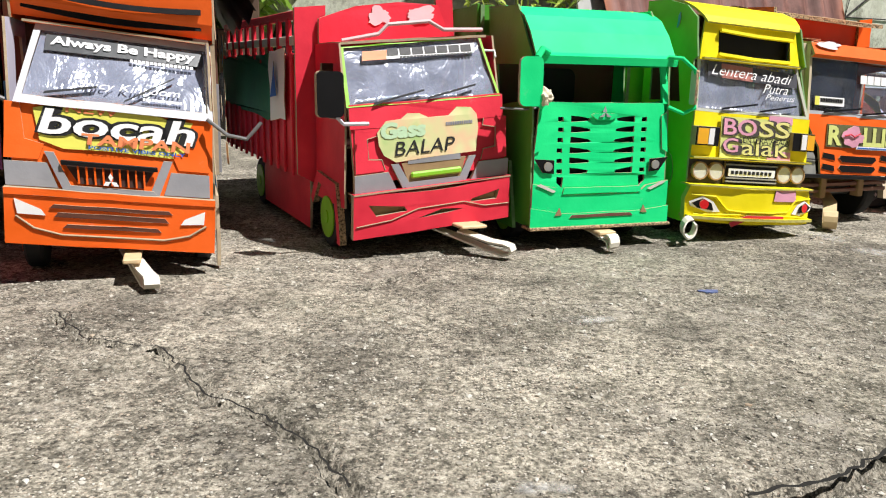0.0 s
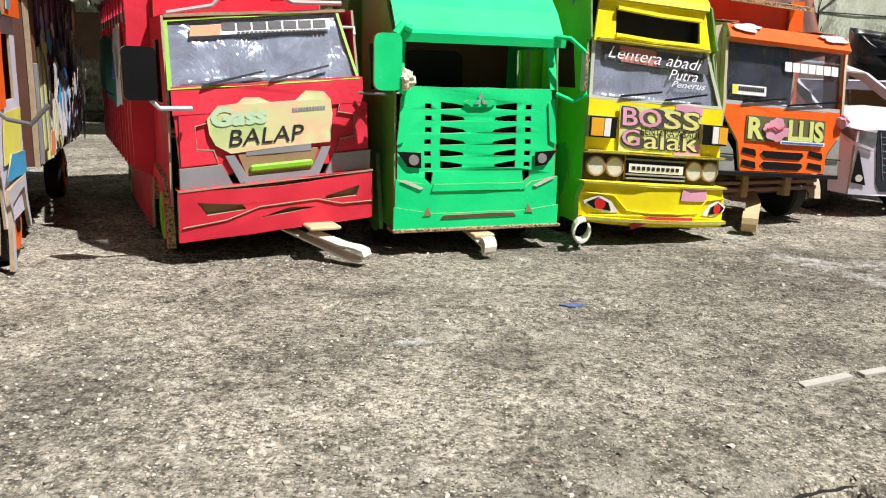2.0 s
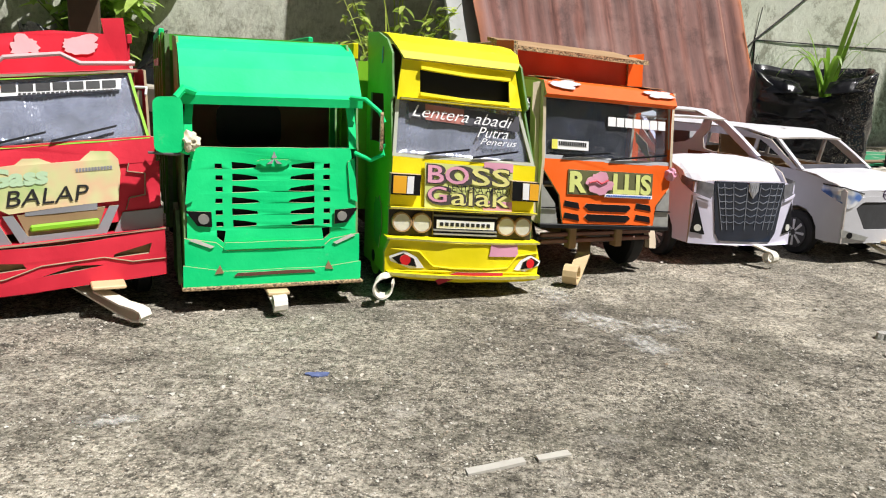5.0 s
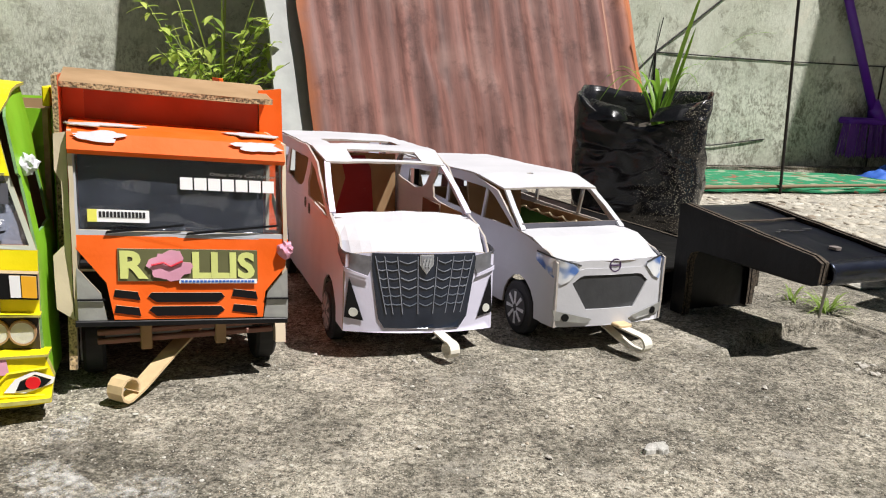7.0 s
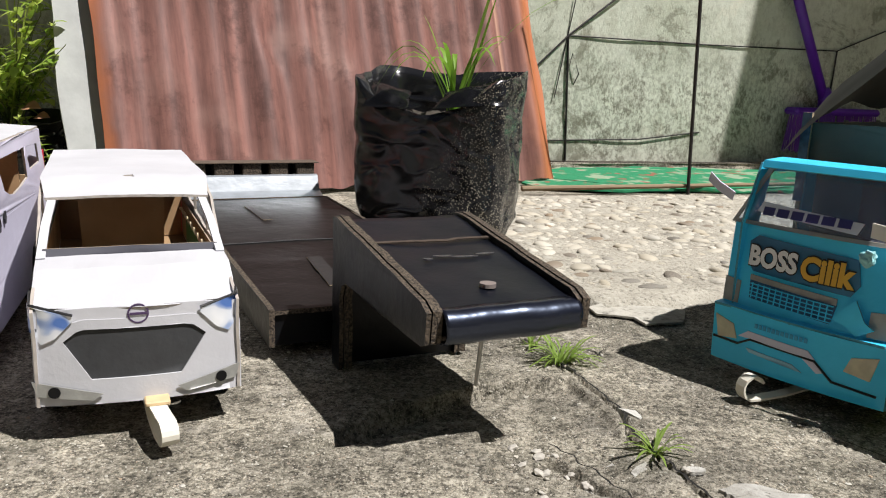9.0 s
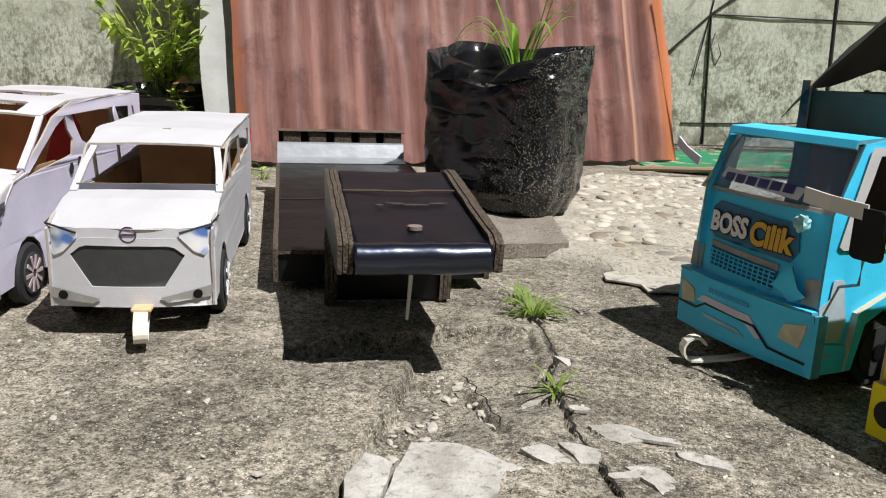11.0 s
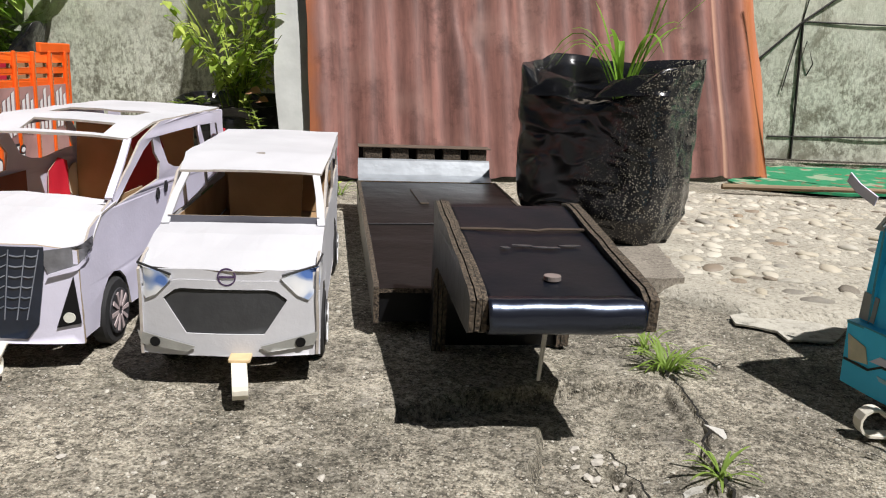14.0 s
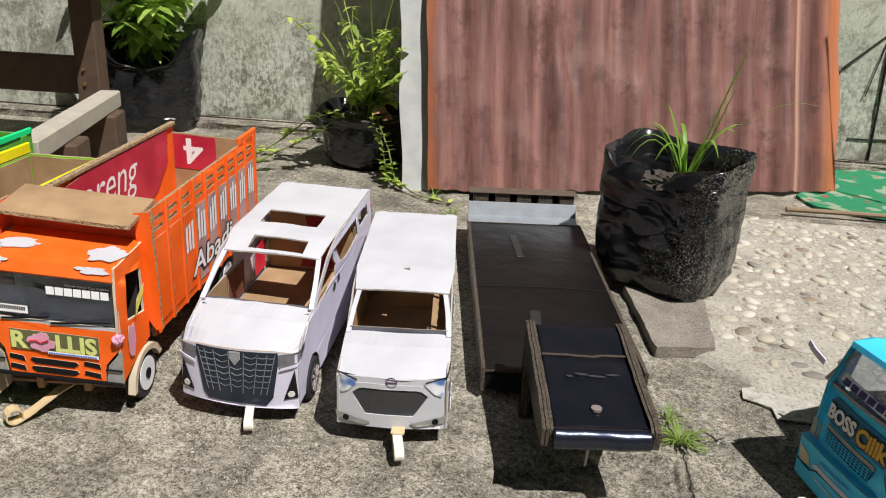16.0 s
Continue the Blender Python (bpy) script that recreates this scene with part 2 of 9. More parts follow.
def film(name, tint=(0.8, 0.85, 0.9), gloss=0.09, rough=0.06, bumpy=0.3, haze=1.0):
    """Crumpled clear plastic sheet, dusty and creased; bluish haze stands for sky reflection."""
    m, nt, b = material(name)
    nt.nodes.remove(b)
    out = nt.nodes["Material Output"]
    tr = nd(nt, "BsdfTransparent", Color=(*tint, 1))
    gl = nd(nt, "BsdfGlossy", Color=(0.9, 0.93, 1, 1), Roughness=rough)
    df = nd(nt, "BsdfDiffuse", Color=(0.60, 0.64, 0.80, 1))
    co = coords(nt)
    mp = nd(nt, "Mapping", Rotation=(0.4, 0.5, 0.3), Scale=(1, 1, 0.45))
    nt.links.new(co, mp.inputs[0])
    n1 = nd(nt, "TexNoise", Scale=26, Detail=4, Roughness=0.6, Distortion=1.6)
    nt.links.new(mp.outputs[0], n1.inputs["Vector"])
    bp = nd(nt, "Bump", Strength=bumpy, Distance=0.006)
    nt.links.new(n1.outputs["Fac"], bp.inputs["Height"])
    nt.links.new(bp.outputs[0], gl.inputs["Normal"])
    mx = nd(nt, "MixShader", Fac=gloss)
    nt.links.new(tr.outputs[0], mx.inputs[1])
    nt.links.new(gl.outputs[0], mx.inputs[2])
    # pale crease lines and bluish diffuse are painted glints and reflected sky
    crease = nd(nt, "TexNoise", Scale=34, Detail=5, Roughness=0.6, Distortion=2.2)
    crease.noise_type = "RIDGED_MULTIFRACTAL"
    nt.links.new(mp.outputs[0], crease.inputs["Vector"])
    dust_sheen = mixc(nt, 1.0, ramp(nt, noise_tex(nt, co, 38, 7, 0.75), [(0.32, grey(0.055 * haze)), (0.70, grey(0.13 * haze))]), ramp(nt, crease.outputs["Fac"], [(0.70, grey(0)), (0.95, grey(min(0.7, 0.22 * haze)))]), "ADD")
    m2 = nd(nt, "MixShader")
    nt.links.new(dust_sheen, m2.inputs[0])
    nt.links.new(mx.outputs[0], m2.inputs[1])
    nt.links.new(df.outputs[0], m2.inputs[2])
    nt.links.new(m2.outputs[0], out.inputs["Surface"])
    return m


def plain(name, col, rough=0.5, metal=0.0, vary=0.15, scale=60, bumps=0.2):
    m, nt, b = material(name)
    co = coords(nt)
    n = noise_tex(nt, co, scale, 4)
    c = mixc(nt, n, tuple(v * (1 - vary) for v in col), tuple(min(1, v * (1 + vary)) for v in col))
    nt.links.new(c, b.inputs["Base Color"])
    b.inputs["Roughness"].default_value = rough
    b.inputs["Metallic"].default_value = metal
    bump(nt, b, n, bumps, 0.002)
    return m


def grainy(name, low, high, scale=380, speck=(0.5, 0.47, 0.40), rough=0.9):
    """Sandy mortar or rough tile: stains, sand grains, pits."""
    m, nt, b = material(name)
    co = nt.nodes.new("ShaderNodeNewGeometry").outputs["Position"]
    c = mixc(nt, ramp(nt, noise_tex(nt, co, 22, 5, 0.65), [(0.35, grey(0)), (0.65, grey(1))]), low, high)
    fine = noise_tex(nt, co, scale, 4, 0.7)
    c = mixc(nt, ramp(nt, fine, [(0.32, grey(0.7)), (0.47, grey(0))]), c, tuple(0.25 * v for v in low))
    c = mixc(nt, ramp(nt, fine, [(0.54, grey(0)), (0.68, grey(0.7))]), c, speck)
    nt.links.new(c, b.inputs["Base Color"])
    b.inputs["Roughness"].default_value = rough
    b.inputs["Specular IOR Level"].default_value = 0.25
    bump(nt, b, fine, 0.7, 0.003)
    return m


EDGE = plain("card_edge", (0.40, 0.31, 0.20), 0.85, vary=0.3, scale=300)
KRAFT = paper("kraft_board", (0.36, 0.23, 0.12), 0.8, 0.2, 0.2)
FLUTE = flutes("fluted_edge")
RED = paper("red_card", (0.70, 0.018, 0.045), 0.55)
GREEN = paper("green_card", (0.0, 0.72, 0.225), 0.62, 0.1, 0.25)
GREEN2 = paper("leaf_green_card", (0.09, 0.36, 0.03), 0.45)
LIME = paper("lime_card", (0.25, 0.56, 0.02), 0.45)
EDGEW = plain("white_card_edge", (0.34, 0.27, 0.20), 0.85, vary=0.4, scale=300)
EDGEB = plain("blue_card_edge", (0.08, 0.30, 0.40), 0.8, vary=0.5, scale=200)
EDGEG = plain("green_card_edge", (0.16, 0.30, 0.12), 0.8, vary=0.5, scale=250)
EDGEY = plain("yellow_card_edge", (0.42, 0.38, 0.10), 0.8, vary=0.5, scale=250)
YELLOW = paper("yellow_card", (0.86, 0.73, 0.0), 0.55, 0.12, 0.3)
ORANGE = paper("orange_card", (0.88, 0.125, 0.005), 0.6, 0.12, 0.25)
WHITE = paper("white_card", (0.525, 0.525, 0.55), 0.6, 0.05, 0.3)
LILAC = paper("lilac_white_card", (0.63, 0.61, 0.73), 0.5, 0.06)
GREYC = paper("grey_card", (0.27, 0.27, 0.29), 0.45)
SILVERG = plain("grey_foil", (0.34, 0.34, 0.32), 0.35, 0.3, 0.35, 120)
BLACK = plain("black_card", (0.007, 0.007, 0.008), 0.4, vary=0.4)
BLACK.node_tree.nodes["Principled BSDF"].inputs["Specular IOR Level"].default_value = 0.22
BLACKG = plain("black_gloss", (0.0045, 0.0045, 0.005), 0.30, vary=0.6, scale=45, bumps=0.5)
BLACKG.node_tree.nodes["Principled BSDF"].inputs["Specular IOR Level"].default_value = 0.22
# near-black: closed cabs' inner shade is put into this colour
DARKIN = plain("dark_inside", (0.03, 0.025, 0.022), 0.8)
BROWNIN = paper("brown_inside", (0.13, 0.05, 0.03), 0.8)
PINK = paper("pink_print", (0.72, 0.34, 0.46), 0.5)
BLUE = paper("sky_blue_card", (0.045, 0.60, 0.97), 0.45, 0.12)
PURPLE = plain("purple_plastic", (0.10, 0.012, 0.33), 0.4)
BLUEI = plain("blue_print", (0.02, 0.12, 0.5), 0.5)
CYANI = plain("cyan_print", (0.05, 0.35, 0.6), 0.5)
REDI = plain("red_print", (0.55, 0.02, 0.04), 0.5)
ORI = plain("orange_print", (0.8, 0.25, 0.1), 0.5)
YELI = plain("yellow_print", (0.75, 0.72, 0.12), 0.5)
YGI = plain("yellow_green_print", (0.62, 0.66, 0.22), 0.45, vary=0.3)
WHI = plain("white_print", (0.85, 0.85, 0.85), 0.5, vary=0.05)
INK = plain("black_ink", (0.015, 0.015, 0.016), 0.5)
GOLDI = plain("gold_print", (0.72, 0.42, 0.05), 0.5)
WOOD = plain("stick_wood", (0.62, 0.46, 0.26), 0.6, vary=0.2, scale=150)
WOODW = plain("pale_strip", (0.72, 0.68, 0.58), 0.5, vary=0.1, scale=150)
RUBBER = plain("tyre_card", (0.02, 0.02, 0.021), 0.75)
RIMW = plain("white_rim", (0.75, 0.76, 0.78), 0.45)
CHROME = plain("silver_paper", (0.62, 0.66, 0.72), 0.25, 0.7, 0.25, 40)
WIRE = plain("grey_wire", (0.22, 0.22, 0.22), 0.5, 0.6)
FILM = film("clear_film")
FILM3 = film("clear_film_clean", gloss=0.07, haze=0.4)
FILM2 = film("clear_film_hazy", gloss=0.20, rough=0.12, bumpy=0.6, haze=3.0)
LAMPG = plain("lamp_paper", (0.60, 0.60, 0.54), 0.4, vary=0.25, scale=200)

# ---- ground, walls and what stands behind the toys
def concrete():
    """Worn concrete: broad stains, pale laitance, sand grains and fine stones laid bare."""
    m, nt, b = material("weathered_concrete")
    co = nt.nodes.new("ShaderNodeNewGeometry").outputs["Position"]
    layers = [(noise_tex(nt, co, 6, 5, 0.65), 0.20), (noise_tex(nt, co, 36, 6, 0.7), 0.22), (noise_tex(nt, co, 170, 7, 0.78), 0.46)]
    clot = layers[2][0]
    fine = noise_tex(nt, co, 480, 4, 0.7)
    tint = noise_tex(nt, co, 11, 4, 0.6)
    broad = noise_tex(nt, co, 2.6, 4, 0.6)
    wear = fine
    for tex, share in layers:
        wear = mixc(nt, share, wear, tex)
    base = ramp(nt, wear, [(0.415, (0.055, 0.051, 0.042)), (0.458, (0.135, 0.127, 0.104)), (0.494, (0.245, 0.231, 0.190)), (0.533, (0.39, 0.369, 0.308)), (0.58, (0.58, 0.553, 0.475))])
    base = mixc(nt, ramp(nt, tint, [(0.52, grey(0)), (0.70, grey(0.35))]), base, (0.17, 0.172, 0.125))
    heights = []
    # stones of two sizes: pale, dark and brown ones between the sand
    for scale, edge, pale, dark in ((430, 0.36, 0.80, 0.10), (820, 0.44, 0.70, 0.14)):
        v = nd(nt, "TexVoronoi", Scale=scale)
        nt.links.new(co, v.inputs["Vector"])
        pick = nt.nodes.new("ShaderNodeSeparateColor")
        nt.links.new(v.outputs["Color"], pick.inputs[0])
        body = ramp(nt, v.outputs["Distance"], [(edge * 0.75, grey(1)), (edge, grey(0))])
        hue = ramp(nt, pick.outputs[1], [(0.0, (0.66, 0.63, 0.56)), (0.5, (0.50, 0.48, 0.42)), (0.8, (0.54, 0.48, 0.39)), (1.0, (0.38, 0.32, 0.26))])
        f = mixc(nt, 1.0, body, ramp(nt, pick.outputs[0], [(pale, grey(0)), (pale + 0.02, grey(0.85))]), "MULTIPLY")
        base = mixc(nt, f, base, hue)
        g = mixc(nt, 1.0, body, ramp(nt, pick.outputs[0], [(dark - 0.02, grey(0.8)), (dark, grey(0))]), "MULTIPLY")
        base = mixc(nt, g, base, (0.045, 0.042, 0.037))
        heights.append(mixc(nt, 1.0, body, pick.outputs[0], "MULTIPLY"))
    base = mixc(nt, 1.0, base, ramp(nt, broad, [(0.38, grey(0.74)), (0.6, grey(1.05))]), "MULTIPLY")
    blot = noise_tex(nt, co, 17, 9, 0.72)
    base = mixc(nt, 1.0, base, ramp(nt, blot, [(0.40, grey(0.60)), (0.47, grey(0.84)), (0.53, grey(1.02)), (0.62, grey(1.28))]), "MULTIPLY")
    lime_f = ramp(nt, noise_tex(nt, co, 24, 8, 0.8), [(0.56, grey(0)), (0.65, grey(0.5))])
    base = mixc(nt, lime_f, base, (0.42, 0.405, 0.365))
    base = mixc(nt, 1.0, base, (1.01, 0.972, 0.925), "MULTIPLY")
    nt.links.new(base, b.inputs["Base Color"])
    b.inputs["Roughness"].default_value = 0.85
    b.inputs["Specular IOR Level"].default_value = 0.3
    h = mixc(nt, 0.45, heights[0], heights[1])
    h = mixc(nt, 0.6, h, fine)
    h = mixc(nt, 0.35, h, clot)
    bump(nt, b, h, 1.0, 0.0026)
    return m


CONCRETE = concrete()
CRACKS = [
    ([(-0.047, 0.492), (-0.018, 0.459), (0.02, 0.448), (0.051, 0.404), (0.077, 0.387), (0.098, 0.364), (0.111, 0.342)], 0.0036, 0.006),
    ([(0.02, 0.499), (0.05, 0.508), (0.079, 0.534), (0.12, 0.592)], 0.0035, 0.0025),
    ([(0.918, 0.996), (0.925, 0.985), (0.943, 0.927), (0.941, 0.906), (0.959, 0.848), (0.985, 0.79)], 0.0020, 0.006),
    ([(0.952, 1.026), (0.93, 1.0), (0.918, 0.99)], 0.002, 0.003),
    ([(0.90, 0.885), (0.915, 0.86), (0.93, 0.835)], 0.004, 0.006),
    ([(0.222, 0.346), (0.25, 0.356), (0.279, 0.377), (0.307, 0.392), (0.33, 0.40)], 0.0055, 0.013),
    ([(0.985, 0.94), (1.03, 0.92), (1.08, 0.86)], 0.003, 0.004),
]


def segment_distance(px, py, a, b):
    ax, ay, bx, by = *a, *b
    t = np.clip(((px - ax) * (bx - ax) + (py - ay) * (by - ay)) / ((bx - ax) ** 2 + (by - ay) ** 2), 0, 1)
    return np.hypot(px - ax - t * (bx - ax), py - ay - t * (by - ay))


def build_ground():
    far = [-60, -20, -7, -3, -1.5, -0.9]
    xs = np.array([*far, *np.arange(-0.5, -0.1, 0.006), *np.arange(-0.1, 0.4, 0.0028), *np.arange(0.4, 0.83, 0.006), *np.arange(0.83, 1.0, 0.0014), *np.arange(1.0, 1.1, 0.0028), *np.arange(1.104, 1.45, 0.006), 1.7, 2.2, 3, 6, 20, 60])
    ys = np.array([-60, -20, -6, -2, -0.7, -0.1, *np.arange(0.2, 0.32, 0.005), *np.arange(0.32, 0.62, 0.0028), *np.arange(0.622, 0.76, 0.005), *np.arange(0.762, 1.0, 0.0014), *np.arange(1.0, 1.04, 0.0028), *np.arange(1.045, 1.75, 0.0065), 1.9, 2.2, 3, 8, 20, 60])
    gx, gy = np.meshgrid(xs, ys)
    px, py = gx.ravel(), gy.ravel()
    near = (px > -0.5) & (px < 1.44) & (py > 0.19) & (py < 1.74)
    h = np.zeros(len(px))
    rough = np.array([noise.fractal(Vector((x * 90, y * 90, 0)), 1.0, 2.0, 3) if n else 0.0 for x, y, n in zip(px, py, near)])
    wave = np.array([noise.noise(Vector((x * 9, y * 9, 3))) if n else 0.0 for x, y, n in zip(px, py, near)])
    h += 0.0007 * rough + 0.0012 * wave
    jag = np.array([noise.fractal(Vector((x * 45, y * 45, 7)), 1.0, 2.0, 2) if n else 0.0 for x, y, n in zip(px, py, near)])
    wx, wy = px + 0.004 * wave + 0.003 * jag, py + 0.003 * np.roll(jag, 5)
    # the low, broken strip beside the slab's corner
    low = [(0.79, 0.872), (0.821, 0.884), (0.866, 0.904), (0.876, 0.845), (0.877, 0.80), (0.880, 0.745), (0.94, 0.74), (0.955, 0.79), (0.952, 0.84), (0.938, 0.90), (0.922, 0.975), (0.87, 0.96), (0.81, 0.905)]
    inside = np.zeros(len(px), bool)
    for (x0, y0), (x1, y1) in zip(low, low[1:] + low[:1]):
        cross = (y0 > wy) != (y1 > wy)
        inside ^= cross & (wx < (x1 - x0) * (wy - y0) / (y1 - y0 + 1e-12) + x0)
    rim = np.min([segment_distance(wx, wy, a, b) for a, b in zip(low, low[1:] + low[:1])], axis=0)
    drop = np.clip(0.5 + np.where(inside, rim, -rim) / 0.0035, 0, 1)
    h -= drop * drop * (3 - 2 * drop) * (0.010 + 0.0015 * rough) * np.clip((0.947 - px) / 0.05, 0.0, 1)
    for line, width, depth in CRACKS:
        d = np.min([segment_distance(wx, wy, a, b) for a, b in zip(line, line[1:])], axis=0)
        h -= depth * np.clip(1 - d / width, 0, 1) * near
    me = bpy.data.meshes.new("ground")
    nx, ny = len(xs), len(ys)
    idx = np.arange(nx * ny).reshape(ny, nx)
    quads = np.stack([idx[:-1, :-1], idx[:-1, 1:], idx[1:, 1:], idx[1:, :-1]], -1).reshape(-1, 4)
    me.from_pydata(np.stack([px, py, h], 1).tolist(), [], quads.tolist())
    me.shade_smooth()
    me.materials.append(CONCRETE)
    return tagged(new("ground", me), "weathered grey concrete yard with cracks and stains", "ground", kind="structure")


ground = build_ground()


def build_grit(count):
    """Sand grains and fine stones that stand out of the worn concrete."""
    bm = bmesh.new()
    bmesh.ops.create_icosphere(bm, subdivisions=1, radius=1)
    verts = np.array([v.co[:] for v in bm.verts])
    faces = np.array([[v.index for v in f.verts] for f in bm.faces])
    bm.free()
    rng = np.random.default_rng(5)
    xy = np.stack([rng.uniform(-0.22, 1.2, count), 0.31 + 0.81 * rng.random(count) ** 1.25], 1)
    lump = np.array([noise.noise(Vector((x * 14, y * 14, 4))) for x, y in xy])
    xy = xy[lump + rng.uniform(-0.4, 0.4, count) > -0.10]
    n = len(xy)
    tree = BVHTree.FromPolygons([v.co for v in ground.data.vertices], [tuple(p.vertices) for p in ground.data.polygons])
    z = np.array([tree.ray_cast(Vector((x, y, 1)), Vector((0, 0, -1)))[0].z for x, y in xy])
    r = 0.00040 * np.exp(rng.exponential(0.32, n)).clip(1, 3.4)
    turn = rng.uniform(0, 2 * np.pi, n)
    shape = verts[None] * (1 + 0.28 * rng.standard_normal((n, len(verts), 1))) * np.stack([r, r * rng.uniform(0.6, 1, n), r * rng.uniform(0.45, 0.8, n)], 1)[:, None]
    c, q = np.cos(turn)[:, None], np.sin(turn)[:, None]
    co = np.stack([shape[..., 0] * c - shape[..., 1] * q + xy[:, :1], shape[..., 0] * q + shape[..., 1] * c + xy[:, 1:], shape[..., 2] + (z + 0.1 * r)[:, None]], -1)
    me = bpy.data.meshes.new("grit")
    me.from_pydata(co.reshape(-1, 3).tolist(), [], (faces[None] + (np.arange(n) * len(verts))[:, None, None]).reshape(-1, 3).tolist())
    m, nt, b = material("sand_grain")
    pick = nt.nodes.new("ShaderNodeNewGeometry").outputs["Random Per Island"]
    nt.links.new(ramp(nt, pick, [(0.0, (0.10, 0.09, 0.07)), (0.2, (0.23, 0.212, 0.17)), (0.45, (0.36, 0.335, 0.275)), (0.7, (0.46, 0.435, 0.37)), (0.92, (0.56, 0.54, 0.48)), (1.0, (0.38, 0.29, 0.20))]), b.inputs["Base Color"])
    b.inputs["Roughness"].default_value = 0.8
    me.materials.append(m)
    ob = new("grit", me)
    ob.parent = ground
    ob["kind"] = "stuff"


build_grit(78000)


def crack_strip(line, width, seed):
    """Dark strip painted as a crack's shade, ragged along both sides."""
    rng = random.Random(seed)
    pts = [Vector((*p, 0)) for p in dense(line + line[::-1][1:-1], 0.0022)]
    pts = pts[:len(pts) // 2 + 1]
    bm = bmesh.new()
    rows = []
    for k, p in enumerate(pts):
        q = pts[min(k + 1, len(pts) - 1)] - pts[max(k - 1, 0)]
        side = Vector((-q.y, q.x, 0)).normalized()
        p = p + side * 0.0022 * noise.noise(p * 160)
        w = width * (0.6 + 0.8 * abs(noise.noise(p * 220))) * rng.uniform(0.85, 1.0) * (0.4 if k in (0, len(pts) - 1) else 1)
        rows.append((bm.verts.new(p + side * w + Vector((0, 0, 0.0009))), bm.verts.new(p - side * w + Vector((0, 0, 0.0009)))))
    for a, b in zip(rows, rows[1:]):
        bm.faces.new((a[0], a[1], b[1], b[0]))
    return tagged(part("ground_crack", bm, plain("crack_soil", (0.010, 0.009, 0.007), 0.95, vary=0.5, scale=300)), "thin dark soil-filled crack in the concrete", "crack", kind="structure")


for n, (line, width, depth) in enumerate(CRACKS):
    crack_strip(line, (0.0006, 0.0003, 0.0009, 0.0005, 0.0007, 0.0010, 0.0005)[n], n)


def plaster():
    m, nt, b = material("mouldy_plaster")
    co = nt.nodes.new("ShaderNodeNewGeometry").outputs["Position"]
    mp = nd(nt, "Mapping", Scale=(1, 1, 0.6))
    nt.links.new(co, mp.inputs[0])
    big = noise_tex(nt, co, 3.2, 5, 0.6)
    mid = noise_tex(nt, co, 7, 6, 0.7)
    fine = noise_tex(nt, mp.outputs[0], 150, 7, 0.78)
    soft = noise_tex(nt, co, 24, 6, 0.75)
    c = mixc(nt, ramp(nt, big, [(0.35, grey(0)), (0.65, grey(1))]), (0.52, 0.545, 0.435), (0.66, 0.67, 0.575))
    c = mixc(nt, ramp(nt, soft, [(0.46, grey(0)), (0.72, grey(0.5))]), c, (0.42, 0.42, 0.32))
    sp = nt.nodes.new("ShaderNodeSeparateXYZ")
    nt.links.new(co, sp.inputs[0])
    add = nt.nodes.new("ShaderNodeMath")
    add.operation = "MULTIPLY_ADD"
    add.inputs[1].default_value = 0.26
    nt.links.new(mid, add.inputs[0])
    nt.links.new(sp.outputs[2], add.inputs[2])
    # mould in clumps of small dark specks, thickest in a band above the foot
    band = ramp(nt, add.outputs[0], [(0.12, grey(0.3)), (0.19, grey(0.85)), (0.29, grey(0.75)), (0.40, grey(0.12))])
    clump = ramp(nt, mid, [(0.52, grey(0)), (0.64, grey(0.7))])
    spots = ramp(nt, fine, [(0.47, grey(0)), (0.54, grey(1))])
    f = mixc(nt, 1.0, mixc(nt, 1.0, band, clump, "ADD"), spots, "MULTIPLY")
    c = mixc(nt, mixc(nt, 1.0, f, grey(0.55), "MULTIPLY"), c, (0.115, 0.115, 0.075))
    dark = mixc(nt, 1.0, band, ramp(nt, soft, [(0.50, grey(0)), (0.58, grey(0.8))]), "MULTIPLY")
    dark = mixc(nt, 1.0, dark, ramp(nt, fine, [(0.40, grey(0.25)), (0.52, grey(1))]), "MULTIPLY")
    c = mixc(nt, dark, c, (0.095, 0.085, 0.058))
    blot = nd(nt, "TexNoise", Scale=6, Detail=12, Roughness=0.8, Distortion=0.5)
    nt.links.new(co, blot.inputs["Vector"])
    c = mixc(nt, ramp(nt, blot.outputs["Fac"], [(0.55, grey(0)), (0.59, grey(0.55)), (0.68, grey(0.8))]), c, (0.17, 0.165, 0.115))
    c = mixc(nt, ramp(nt, blot.outputs["Fac"], [(0.36, grey(0.6)), (0.43, grey(0))]), c, (0.70, 0.67, 0.55))
    nt.links.new(c, b.inputs["Base Color"])
    b.inputs["Roughness"].default_value = 0.9
    bump(nt, b, mixc(nt, 0.5, soft, fine), 0.6, 0.005)
    return m


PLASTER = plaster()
WALL_YAW, WALL_O = 19.3, (1.09, 2.19, 0.0)
WALL = pose(*WALL_O, 0, 0, WALL_YAW)
bm = bmesh.new()
grid = [[bm.verts.new((-4 + 7.5 * i / 150, 0.004 * noise.noise(Vector((i * 0.4, k * 0.5, 0))), 1.1 * k / 30)) for k in range(31)] for i in range(151)]
for i in range(150):
    for k in range(30):
        bm.faces.new((grid[i][k], grid[i + 1][k], grid[i + 1][k + 1], grid[i][k + 1]))
box(-4, 0.012, 0, 3.5, 0.13, 1.1, 0, bm=bm)
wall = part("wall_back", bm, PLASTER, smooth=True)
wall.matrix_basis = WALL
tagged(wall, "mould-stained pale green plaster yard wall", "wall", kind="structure")
